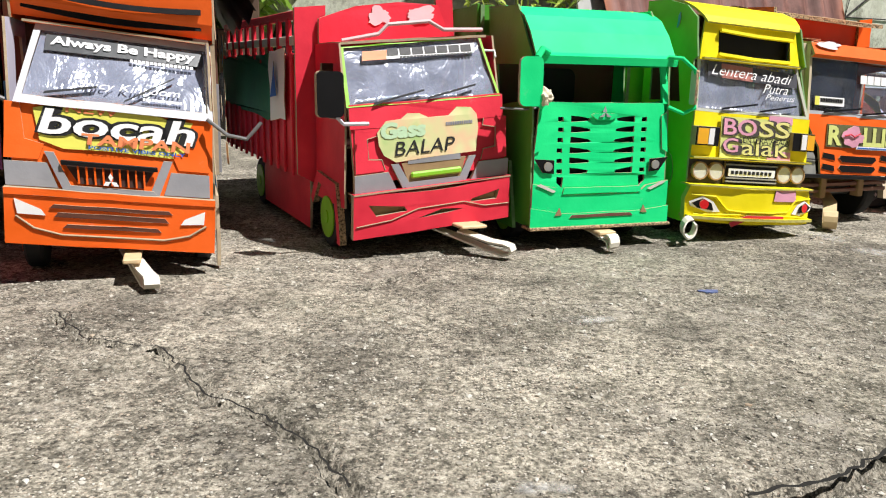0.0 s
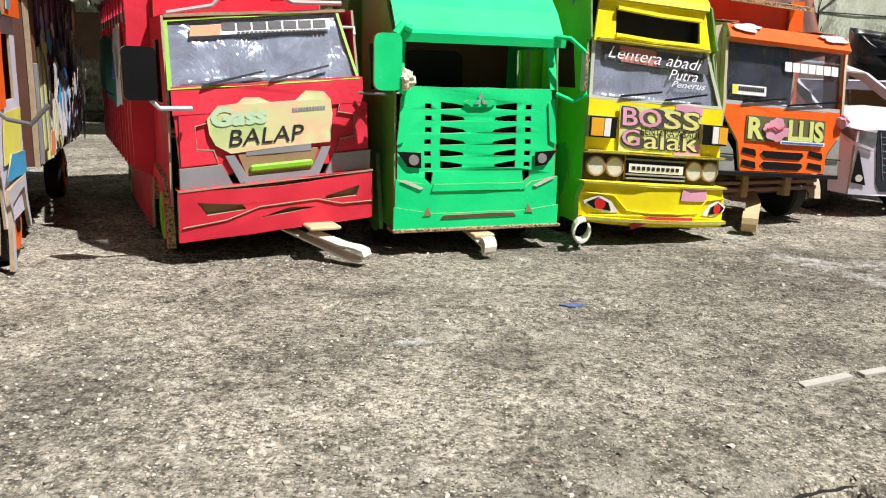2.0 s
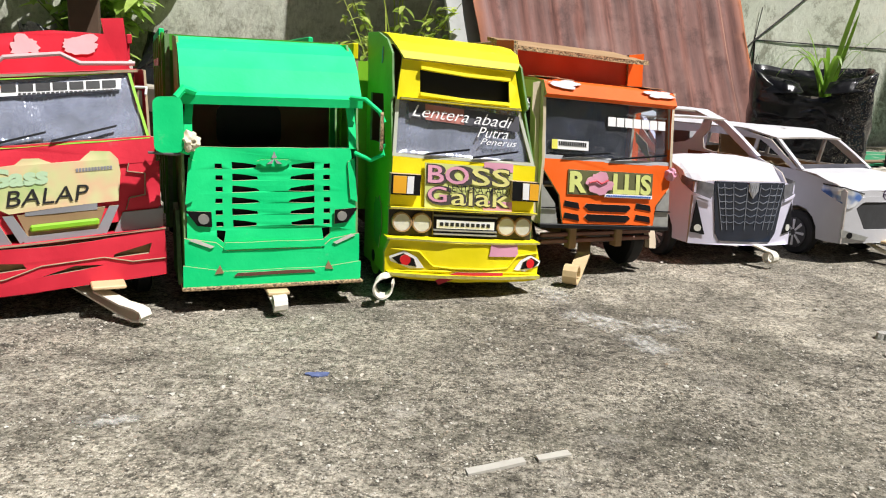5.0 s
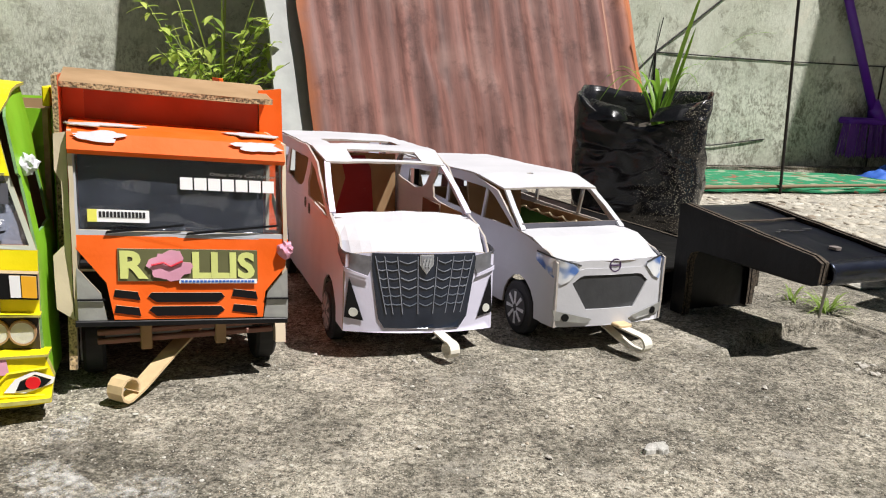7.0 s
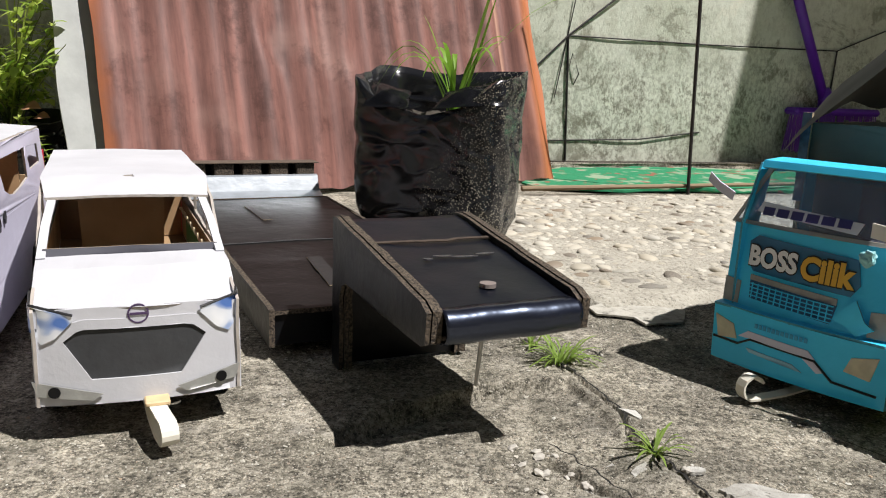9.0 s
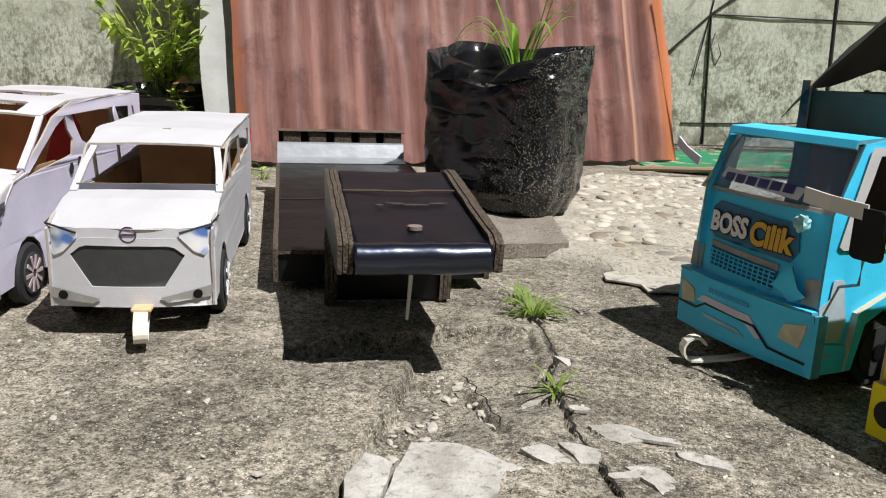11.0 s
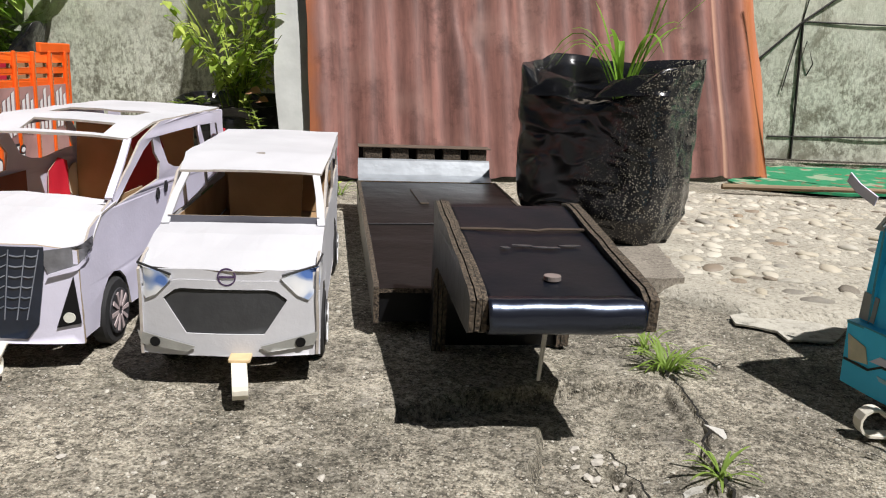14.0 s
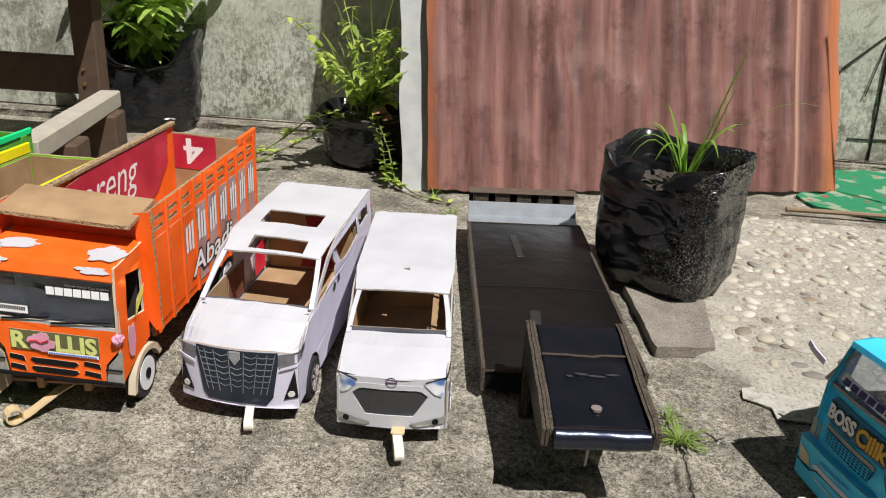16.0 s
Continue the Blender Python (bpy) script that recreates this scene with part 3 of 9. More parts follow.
# unseen slab added to cast shade on the far end of the wall
bm = slab([(-0.006, 0.0), (-0.675, 0.0), (-0.675, 1.62), (-0.59, 1.9), (-0.006, 1.9)], SD(1.02), 2.4, step=5)
shade_wall = part("wall_side", bm, PLASTER)
shade_wall.matrix_basis = WALL
tagged(shade_wall, "pale plaster side wall of the yard", "wall", kind="structure")

# unseen wall added behind the camera to hold back sky light
bm = box(-5, -2.2, 0, 6, -2.0, 2.8, 0)
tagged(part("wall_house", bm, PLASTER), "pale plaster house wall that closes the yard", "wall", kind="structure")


# rough kerb of mortar along the foot of the back wall
bm = slab([(-3.0, -0.085), (-0.9, -0.075), (-0.35, -0.09), (0.0, -0.06), (0.5, -0.055), (1.0, -0.05), (1.0, -0.012), (-3.0, -0.012)], TP(-0.004), 0.017, step=0.02)
wobble(bm, 0.005, 25)
kerb = part("wall_kerb", bm, CONCRETE)
kerb.matrix_basis = WALL
tagged(kerb, "rough low mortar kerb along the wall foot", "kerb", kind="structure")


def rust():
    m, nt, b = material("rusty_zinc")
    co = coords(nt)
    mp = nd(nt, "Mapping", Scale=(1, 0.09, 1))
    nt.links.new(co, mp.inputs[0])
    streak = noise_tex(nt, mp.outputs[0], 45, 6, 0.7)
    big = noise_tex(nt, co, 7, 4, 0.6)
    fine = noise_tex(nt, co, 160, 5, 0.7)
    c = mixc(nt, ramp(nt, streak, [(0.33, grey(0)), (0.66, grey(1))]), (0.090, 0.041, 0.034), (0.265, 0.120, 0.096))
    c = mixc(nt, ramp(nt, big, [(0.50, grey(0)), (0.70, grey(0.5))]), c, (0.34, 0.20, 0.165))
    c = mixc(nt, ramp(nt, noise_tex(nt, co, 13, 7, 0.75), [(0.36, grey(0.65)), (0.47, grey(0))]), c, (0.070, 0.026, 0.020))
    c = mixc(nt, ramp(nt, fine, [(0.58, grey(0)), (0.72, grey(0.3))]), c, (0.09, 0.032, 0.024))
    sp = nt.nodes.new("ShaderNodeSeparateXYZ")
    nt.links.new(co, sp.inputs[0])
    add = nt.nodes.new("ShaderNodeMath")
    add.operation = "MULTIPLY_ADD"
    add.inputs[1].default_value = 0.05
    nt.links.new(big, add.inputs[0])
    nt.links.new(sp.outputs[0], add.inputs[2])
    edge = ramp(nt, add.outputs[0], [(0.0, grey(0.8)), (0.028, grey(0.7)), (0.042, grey(0)), (0.70, grey(0)), (0.73, grey(0.9))])
    c = mixc(nt, edge, c, (0.46, 0.15, 0.055))
    ridge = ramp(nt, sp.outputs[0], [(0.640, grey(0)), (0.6455, grey(0.75)), (0.650, grey(0.55)), (0.655, grey(0))])
    c = mixc(nt, ridge, c, (0.60, 0.36, 0.26))
    nt.links.new(c, b.inputs["Base Color"])
    b.inputs["Roughness"].default_value = 0.6
    b.inputs["Metallic"].default_value = 0.1
    bump(nt, b, fine, 0.2, 0.001)
    return m


SHEET = Matrix.Translation((0.424, 1.512, 0.002)) @ Matrix.Rotation(radians(33.3), 4, "Z") @ Matrix.Rotation(radians(90 - 18.5), 4, "X")


def build_sheet():
    bm = bmesh.new()
    n, rows, wide, high = 160, 40, 0.728, 0.80
    tops = []
    for off in (0.0, 0.0012):
        g = []
        for i in range(n + 1):
            u = wide * i / n
            col = []
            for k in range(rows + 1):
                v = high * k / rows
                bend = 0.004 * noise.noise(Vector((u * 9, v * 7, 0)))
                dent = -0.010 * math.exp(-(((u - 0.232 + 0.3 * (v - 0.22)) / 0.012) ** 2 + ((v - 0.22) / 0.035) ** 2)) - 0.006 * math.exp(-(((u - 0.36) / 0.012) ** 2 + ((v - 0.20) / 0.03) ** 2))
                w = (0.0062 + 0.004 * max(0, (u - 0.55) / 0.15)) * math.cos(2 * math.pi * (u - 0.02) / 0.067) + bend + dent
                rag = 0.006 * noise.noise(Vector((u * 40, 0, 5))) if k == 0 else 0
                col.append(bm.verts.new((u + (0.006 * noise.noise(Vector((v * 9, i, 2))) if i in (0, n) else 0), v + rag + 0.006, w + off)))
            g.append(col)
        tops.append(g)
    for g in tops:
        for i in range(n):
            for k in range(rows):
                bm.faces.new((g[i][k], g[i + 1][k], g[i + 1][k + 1], g[i][k + 1]))
    ob = part("corrugated_sheet", bm, rust(), smooth=True)
    ob.matrix_basis = SHEET
    return tagged(ob, "rusty red corrugated zinc sheet leaning on the wall", "metal sheet")


build_sheet()
BOARD = plain("cement_board", (0.40, 0.41, 0.39), 0.8, vary=0.3, scale=30, bumps=0.4)
bm = slab([(-0.042, 0.0), (0.20, 0.0), (0.20, 0.8), (-0.046, 0.8)], lambda a, b, c: (a + 0.0025 * math.sin(b * 30), b, -0.022 - c), 0.005, step=0.03)
board = part("cement_board", bm, BOARD)
board.matrix_basis = SHEET
tagged(board, "pale grey cement board leaning behind the rusty sheet", "board")


def ground_slab(name, outline, thick, mats, label, category, z=0.0, wob=0.002, step=0.01, kind=""):
    bm = slab(outline, TP(z), thick, step=step)
    wobble(bm, wob, 45)
    wobble(bm, wob * 0.5, 160)
    return tagged(part(name, bm, mats), label, category, kind=kind)


TILE = grainy("rough_tile", (0.20, 0.175, 0.145), (0.33, 0.295, 0.245), 420, (0.42, 0.38, 0.32))
ground_slab("paving_tile", [(0.802, 1.285), (0.869, 1.142), (0.923, 1.172), (0.882, 1.345)], 0.012, TILE, "worn brown paving tile under the plant bag", "tile", wob=0.002)
MORTAR = grainy("rough_mortar", (0.33, 0.305, 0.25), (0.45, 0.42, 0.35), 300, (0.56, 0.53, 0.46))
PEB = [(0.915, 1.175), (0.938, 1.155), (0.972, 1.128), (1.01, 1.135), (1.06, 1.165), (1.12, 1.20), (1.3, 1.27), (2.3, 1.62), (2.2, 2.05), (1.40, 1.80), (1.06, 1.715), (0.90, 1.66), (0.85, 1.52), (0.86, 1.40)]
bm = slab(PEB, TP(-0.004), 0.011, step=0.012)
for v in bm.verts:
    if v.co.z > 0:
        v.co.z += 0.003 * noise.noise(v.co * 45)
front = PEB[:9]
step = dense(front + front[::-1][1:-1], 0.008)[:int(sum(math.dist(p, q) for p, q in zip(front, front[1:])) / 0.0088)]
rows = []
for k, (x, y) in enumerate(step):
    a, q = Vector((*step[max(k - 2, 0)], 0)), Vector((*step[min(k + 2, len(step) - 1)], 0))
    side = (q - a).normalized().cross(Vector((0, 0, 1)))
    rag = 0.5 + 0.5 * noise.noise(Vector((x * 40, y * 40, 2)))
    rows.append([bm.verts.new(Vector((x, y, 0)) + side * d * (0.6 + rag) + Vector((0, 0, z + 0.002 * noise.noise(Vector((x * 120, y * 120, d * 300)))))) for d, z in ((-0.004, 0.0085), (0.003, 0.0078), (0.009, 0.0035), (0.014, -0.004))])
for r, q in zip(rows, rows[1:]):
    for j in range(3):
        bm.faces.new((r[j], r[j + 1], q[j + 1], q[j]))
pave = tagged(part("pavement", bm, MORTAR), "pebble-set mortar pavement with a crumbling edge", "pavement", kind="structure")


def mat_nodes():
    m, nt, b = material("printed_green_mat")
    co = coords(nt)
    n = noise_tex(nt, co, 22, 2, 0.5)
    c = mixc(nt, ramp(nt, n, [(0.56, grey(0)), (0.6, grey(0.9))]), (0.012, 0.20, 0.085), (0.26, 0.33, 0.22))
    c = mixc(nt, ramp(nt, noise_tex(nt, co, 33, 2), [(0.62, grey(0)), (0.65, grey(0.8))]), c, (0.30, 0.07, 0.05))
    nt.links.new(c, b.inputs["Base Color"])
    b.inputs["Roughness"].default_value = 0.85
    bump(nt, b, noise_tex(nt, co, 60), 0.6, 0.006)
    return m


ground_slab("floor_mat", [(0.965, 1.855), (1.0, 1.795), (1.09, 1.79), (1.20, 1.83), (1.34, 1.855), (1.65, 1.98), (1.55, 2.24), (1.25, 2.20), (1.03, 2.10), (1.00, 1.95)], 0.004, mat_nodes(), "printed green plastic floor mat lying along the wall", "mat", z=0.003, wob=0.004, step=0.03)


def pale_mortar():
    m, nt, b = material("pale_mortar")
    co = coords(nt)
    c = mixc(nt, ramp(nt, noise_tex(nt, co, 25, 5, 0.7), [(0.38, grey(0)), (0.6, grey(1))]), (0.33, 0.315, 0.28), (0.54, 0.525, 0.485))
    c = mixc(nt, ramp(nt, noise_tex(nt, co, 160, 5, 0.75), [(0.53, grey(0)), (0.66, grey(0.8))]), c, (0.16, 0.15, 0.125))
    nt.links.new(c, b.inputs["Base Color"])
    b.inputs["Roughness"].default_value = 0.9
    bump(nt, b, noise_tex(nt, co, 120, 6, 0.7), 0.8, 0.003)
    return m


PALE = pale_mortar()


def broken_patch(cx, cy, rx, ry, turn, seed):
    """A ragged flake of mortar, domed and thin at the rim."""
    bm = bmesh.new()
    out = splash(0, 0, rx, ry, turn, seed)
    mid = bm.verts.new((cx, cy, 0.0035))
    rings = []
    for q, z in ((0.5, 0.0035), (0.82, 0.003), (1.0, -0.002)):
        rings.append([bm.verts.new((cx + x * q, cy + y * q, z + 0.0012 * noise.noise(Vector((x * 90 * q, y * 90 * q, seed))))) for x, y in out])
    n = len(out)
    for k in range(n):
        bm.faces.new((mid, rings[0][k], rings[0][(k + 1) % n]))
        for a, b in zip(rings, rings[1:]):
            bm.faces.new((a[k], b[k], b[(k + 1) % n], a[(k + 1) % n]))
    tagged(part("mortar_patch", bm, PALE), "broken flake of pale mortar on the concrete", "mortar", "mortar flakes")


ground_slab("torn_cardboard", [(0.955, 1.118), (0.975, 1.128), (1.0, 1.132), (1.03, 1.115), (1.02, 1.085), (0.99, 1.078), (0.985, 1.095), (0.96, 1.10)], 0.0015, grainy("damp_card", (0.36, 0.34, 0.29), (0.48, 0.455, 0.39), 120, (0.52, 0.50, 0.45)), "torn piece of pale cardboard on the ground", "cardboard", z=0.002, wob=0.002)
PAINT = plain("dried_white_paint", (0.44, 0.42, 0.37), 0.8, vary=0.2, scale=200)
for poly in ([(0.346, 0.470), (0.368, 0.480), (0.367, 0.484), (0.345, 0.474)], [(0.373, 0.482), (0.386, 0.488), (0.385, 0.492), (0.372, 0.486)]):
    ground_slab("wood_chip", poly, 0.0012, PAINT, "pale flat wood chip on the concrete", "wood chip", z=0.0, wob=0.0005)


def splash(cx, cy, rx, ry, turn, seed):
    off = Vector((0, 0, 37.7 * float(seed) + 1.3))
    pts = []
    for k in range(30):
        a = 2 * math.pi * k / 30
        w = Vector((math.cos(a), math.sin(a), 0))
        r = 0.80 + 0.38 * noise.noise(w * 1.3 + off) + 0.22 * noise.noise(w * 3.4 + off) + 0.10 * noise.noise(w * 8 + off)
        x, y = rx * r * math.cos(a), ry * r * math.sin(a)
        pts.append((cx + x * math.cos(turn) - y * math.sin(turn), cy + x * math.sin(turn) + y * math.cos(turn)))
    return pts


def lime():
    """Chalky smear that lets the concrete show through."""
    m, nt, b = material("chalky_smear")
    co = coords(nt)
    b.inputs["Base Color"].default_value = (0.66, 0.65, 0.61, 1)
    b.inputs["Roughness"].default_value = 0.9
    gen = nt.nodes.new("ShaderNodeTexCoord").outputs["Generated"]
    mid = nd(nt, "Mapping", Location=(-1, -1, 0), Scale=(2, 2, 0))
    nt.links.new(gen, mid.inputs[0])
    far = nt.nodes.new("ShaderNodeVectorMath")
    far.operation = "LENGTH"
    nt.links.new(mid.outputs[0], far.inputs[0])
    fade = ramp(nt, far.outputs["Value"], [(0.2, grey(1)), (0.95, grey(0))])
    mul = nt.nodes.new("ShaderNodeMath")
    mul.operation = "MULTIPLY"
    nt.links.new(fade, mul.inputs[0])
    nt.links.new(ramp(nt, noise_tex(nt, co, 210, 5, 0.75), [(0.46, grey(0)), (0.66, grey(0.55))]), mul.inputs[1])
    nt.links.new(mul.outputs[0], b.inputs["Alpha"])
    return m


for z, poly in ((-0.007, [(0.895, 0.784), (0.8945, 0.808), (0.910, 0.813), (0.925, 0.811), (0.935, 0.803), (0.945, 0.799), (0.955, 0.803), (0.963, 0.798), (0.968, 0.778), (0.955, 0.758), (0.925, 0.748), (0.902, 0.752)]),
                (-0.006, [(0.880, 0.768), (0.8805, 0.790), (0.8935, 0.785), (0.900, 0.752), (0.888, 0.746)]),
                (-0.005, [(0.941, 0.813), (0.950, 0.821), (0.962, 0.811), (0.9635, 0.803), (0.949, 0.806)]),
                (-0.0052, [(0.956, 0.824), (0.966, 0.826), (0.974, 0.822), (0.973, 0.811), (0.966, 0.810)]),
                (-0.0055, [(0.967, 0.844), (0.977, 0.851), (0.987, 0.853), (0.998, 0.844), (0.983, 0.833)]),
                (-0.0115, [(0.922, 0.870), (0.929, 0.876), (0.933, 0.864), (0.927, 0.858)]),
                (-0.0085, [(0.934, 0.863), (0.946, 0.874), (0.955, 0.852), (0.948, 0.826), (0.940, 0.839)]),
                (-0.0065, [(0.941, 0.929), (0.950, 0.927), (0.951, 0.916)]),
                (-0.0055, [(0.985, 0.812), (0.997, 0.818), (1.008, 0.806), (1.0, 0.795)])):
    ground_slab("mortar_patch", poly, 0.0065, PALE, "broken slab of pale mortar on the concrete", "mortar", z=z, wob=0.0022, step=0.005)
for cx, cy, rx, ry, turn, seed in ((0.86, 0.735, 0.02, 0.012, 0.1, 6), (0.60, 0.66, 0.008, 0.005, 0.3, 12), (0.70, 0.72, 0.010, 0.006, 0.4, 13), (0.66, 0.60, 0.009, 0.005, 0.1, 14)):
    broken_patch(cx, cy, rx, ry, turn, seed)
for cx, cy, rx, ry, turn, seed in ((0.975, 0.8440, 0.008, 0.0045, 0.5, 21), (0.996, 0.8420, 0.014, 0.0042, -0.1, 22), (1.018, 0.8290, 0.015, 0.0060, -0.3, 23), (0.962, 0.862, 0.006, 0.003, 0.2, 24), (0.985, 0.805, 0.009, 0.004, 0.4, 27)):
    ground_slab("mortar_patch", splash(cx, cy, rx, ry, turn, seed), 0.0016, PALE, "thin crust of pale mortar on the concrete", "mortar", z=0.0, wob=0.0012, step=0.003)
CHALK = lime()
for cx, cy, rx, ry, turn in ((0.411, 0.722, 0.014, 0.034, 0.2), (0.428, 0.665, 0.045, 0.017, 2.3), (0.448, 0.625, 0.04, 0.015, 2.2), (0.47, 0.66, 0.03, 0.02, 0.6), (0.165, 0.345, 0.02, 0.006, 0.0), (0.20, 0.50, 0.022, 0.008, 0.4)):
    ground_slab("chalk_smear", splash(cx, cy, rx, ry, turn, cx), 0.0006, CHALK, "chalky white smear dried on the concrete", "stain", z=0.0012, wob=0.0)
ground_slab("paint_spot", splash(0.277, 0.563, 0.0065, 0.004, 0.2, 3), 0.0006, plain("blue_paint", (0.10, 0.13, 0.27), 0.85, vary=0.6, scale=300), "small dark blue paint spot on concrete", "stain", z=0.0001, wob=0.0)


# ---- stones
def stone_mesh(name, seed, flat=0.5, squares=False):
    rng = random.Random(seed)
    bm = bmesh.new()
    bmesh.ops.create_icosphere(bm, subdivisions=2 if not squares else 1, radius=1)
    off = Vector((rng.random() * 50, rng.random() * 50, 0))
    for v in bm.verts:
        n = noise.noise(v.co * 1.3 + off)
        v.co *= 1 + (0.2 if not squares else 0.45) * n
        v.co.z *= flat
    for f in bm.faces:
        f.smooth = not squares
    me = bpy.data.meshes.new(name)
    bm.to_mesh(me)
    bm.free()
    return me


def pebble_mat():
    m, nt, b = material("river_pebble")
    rnd = nt.nodes.new("ShaderNodeObjectInfo").outputs["Random"]
    c = ramp(nt, rnd, [(0.0, (0.41, 0.37, 0.29)), (0.3, (0.51, 0.475, 0.40)), (0.6, (0.43, 0.38, 0.29)), (0.8, (0.56, 0.53, 0.45)), (0.9, (0.17, 0.155, 0.13)), (1.0, (0.28, 0.21, 0.14))])
    co = coords(nt)
    c = mixc(nt, ramp(nt, noise_tex(nt, co, 4, 5, 0.7), [(0.45, grey(0)), (0.7, grey(0.5))]), c, (0.28, 0.25, 0.19))
    nt.links.new(c, b.inputs["Base Color"])
    b.inputs["Roughness"].default_value = 0.6
    bump(nt, b, noise_tex(nt, co, 12, 4), 0.3, 0.05)
    return m


PEBBLE = pebble_mat()
peb_meshes = [stone_mesh("pebble", s, 0.42) for s in range(6)]
for me in peb_meshes:
    me.materials.append(PEBBLE)


def in_poly(x, y, poly):
    hit = False
    for (x0, y0), (x1, y1) in zip(poly, poly[1:] + poly[:1]):
        if (y0 > y) != (y1 > y) and x < (x1 - x0) * (y - y0) / (y1 - y0) + x0:
            hit = not hit
    return hit

# ---- card vehicles: local x across, y back from the nose, z up
def wheel(parent, x, y, r, w, rim_mat, spokes=0, out=-1, hub=None):
    """out: the side of the vehicle that the rim faces."""
    prof = [(r * 0.55, -w / 2), (r * 0.92, -w / 2), (r, -w / 2 + w * 0.15), (r, w / 2 - w * 0.15), (r * 0.92, w / 2), (r * 0.55, w / 2)]
    bm = lathe(prof, 32)
    bmesh.ops.translate(bm, verts=bm.verts, vec=(x, y, r))
    tyre = part("wheel", bm, RUBBER, parent, lean=False)
    face = x + out * (w / 2 + 0.0004)
    bm = slab(disc(y, r, r * 0.68, 28), lambda a, b, c: (face + out * c, a, b), 0.0008)
    part("rim", bm, rim_mat, tyre, lean=False)
    if spokes:
        bm = bmesh.new()
        for k in range(spokes):
            t = 2 * math.pi * k / spokes
            c, s = math.cos(t), math.sin(t)
            pts = [(y + c * p - s * q, r + s * p + c * q) for p, q in ((r * 0.14, -r * 0.04), (r * 0.6, -r * 0.065), (r * 0.6, r * 0.065), (r * 0.14, r * 0.04))]
            slab(pts, lambda a, b, cc: (face + out * (0.001 + cc), a, b), 0.0005, bm=bm)
        part("spokes", bm, hub or BLACK, tyre, lean=False)
    else:
        bm = slab(disc(y, r, r * 0.22, 16), lambda a, b, c: (face + out * (0.001 + c), a, b), 0.0008)
        part("hub", bm, hub or BLACK, tyre, lean=False)
    return tyre


def pull_strip(parent, pts, width, mats, side=(1, 0, 0)):
    return part("pull_strip", ribbon(pts, width, 0.0012, side), mats, parent, "curled wooden pull strip", lean=False)


def wiper(parent, x0, z0, x1, z1, at):
    bm = slab([(x0, z0), (x1, z1), (x1 + 0.0006, z1 + 0.0012), (x0 + 0.001, z0 + 0.0015)], lambda a, b, c: at(a, b, c - 0.002), 0.0008)
    part("wiper", bm, BLACK, parent)


def windscreen(parent, outline, at, glass=None):
    flat = slab(outline, lambda a, b, c: (a, b, c), 0.0003, step=0.008)
    for axis in (0, 1):
        lo = min(p[axis] for p in outline)
        hi = max(p[axis] for p in outline)
        k = lo + 0.005
        while k < hi - 0.001:
            bmesh.ops.bisect_plane(flat, geom=flat.verts[:] + flat.edges[:] + flat.faces[:], dist=1e-6, plane_co=(k if axis == 0 else 0, k if axis else 0, 0), plane_no=(1 - axis, axis, 0))
            k += 0.005
    for v in flat.verts:
        a, b, c = v.co
        v.co = at(a, b, c + 0.0013 + 0.0011 * noise.noise(Vector((a * 55, b * 75, 2))) + 0.0006 * abs(noise.noise(Vector((a * 120, b * 120, 5)))))
    ob = part("windscreen", flat, glass or FILM, parent, "crumpled clear plastic windscreen", smooth=True)
    return ob


def cab_shell(parent, w0, w1, depth, z0, z1, mats, hole, back=None, nose=0.0, roof_z=None, roof_mats=None):
    """Two cab sides with window openings and a closed back and floor."""
    for x, c in ((w0, 1), (w1 - 0.0016, 1)):
        card("cab_side", [(nose, z0), (depth, z0), (depth, z1), (0.016, z1), (nose, (z0 + z1) * 0.58)], SD(x), mats, parent, holes=[hole] if hole else ())
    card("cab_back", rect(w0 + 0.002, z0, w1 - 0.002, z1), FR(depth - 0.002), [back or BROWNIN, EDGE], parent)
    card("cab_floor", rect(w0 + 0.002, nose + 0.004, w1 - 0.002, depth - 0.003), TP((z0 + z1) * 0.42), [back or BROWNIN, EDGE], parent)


def cargo_box(parent, x0, x1, y0, y1, z0, z1, mats, ribs=9, rib_mat=None, inside=None, front_low=0.0):
    """Open bed of card walls with upright ribs."""
    t = 0.003
    card("bed_side", rect(y0, z0, y1, z1), SD(x0), mats, parent, t)
    card("bed_side", rect(y0, z0, y1, z1), SD(x1 - t), mats, parent, t)
    card("bed_front", rect(x0 + t, z0, x1 - t, z1 - front_low), FR(y0 + 0.0004), mats, parent, t)
    card("tailgate", rect(x0 + t, z0, x1 - t, z1), FR(y1 - t), mats, parent, t)
    card("bed_floor", rect(x0 + t, y0 + t, x1 - t, y1 - t), TP(z0 + 0.001), [inside or KRAFT, EDGE], parent, t)
    for k in range(ribs):
        y = y0 + 0.006 + (y1 - y0 - 0.014) * k / max(1, ribs - 1)
        for x in (x0 - 0.0022, x1 + 0.0006):
            part("rib", box(x, y, z0 - 0.002, x + 0.0018, y + 0.004, z1 + 0.001, 0.0003), rib_mat or mats[0], parent)


def arch(cy, cz, r0, r1, a0, a1, n=12):
    """Outline of a mudguard ring in the side plane."""
    o = [(cy + r1 * math.cos(radians(a0 + (a1 - a0) * k / n)), cz + r1 * math.sin(radians(a0 + (a1 - a0) * k / n))) for k in range(n + 1)]
    return o + [(cy + r0 * math.cos(radians(a1 + (a0 - a1) * k / n)), cz + r0 * math.sin(radians(a1 + (a0 - a1) * k / n))) for k in range(n + 1)]


def chassis(parent, x0, x1, y0, y1, z):
    part("chassis", box(x0, y0, z, x1, y1, z + 0.006), KRAFT, parent, lean=False)


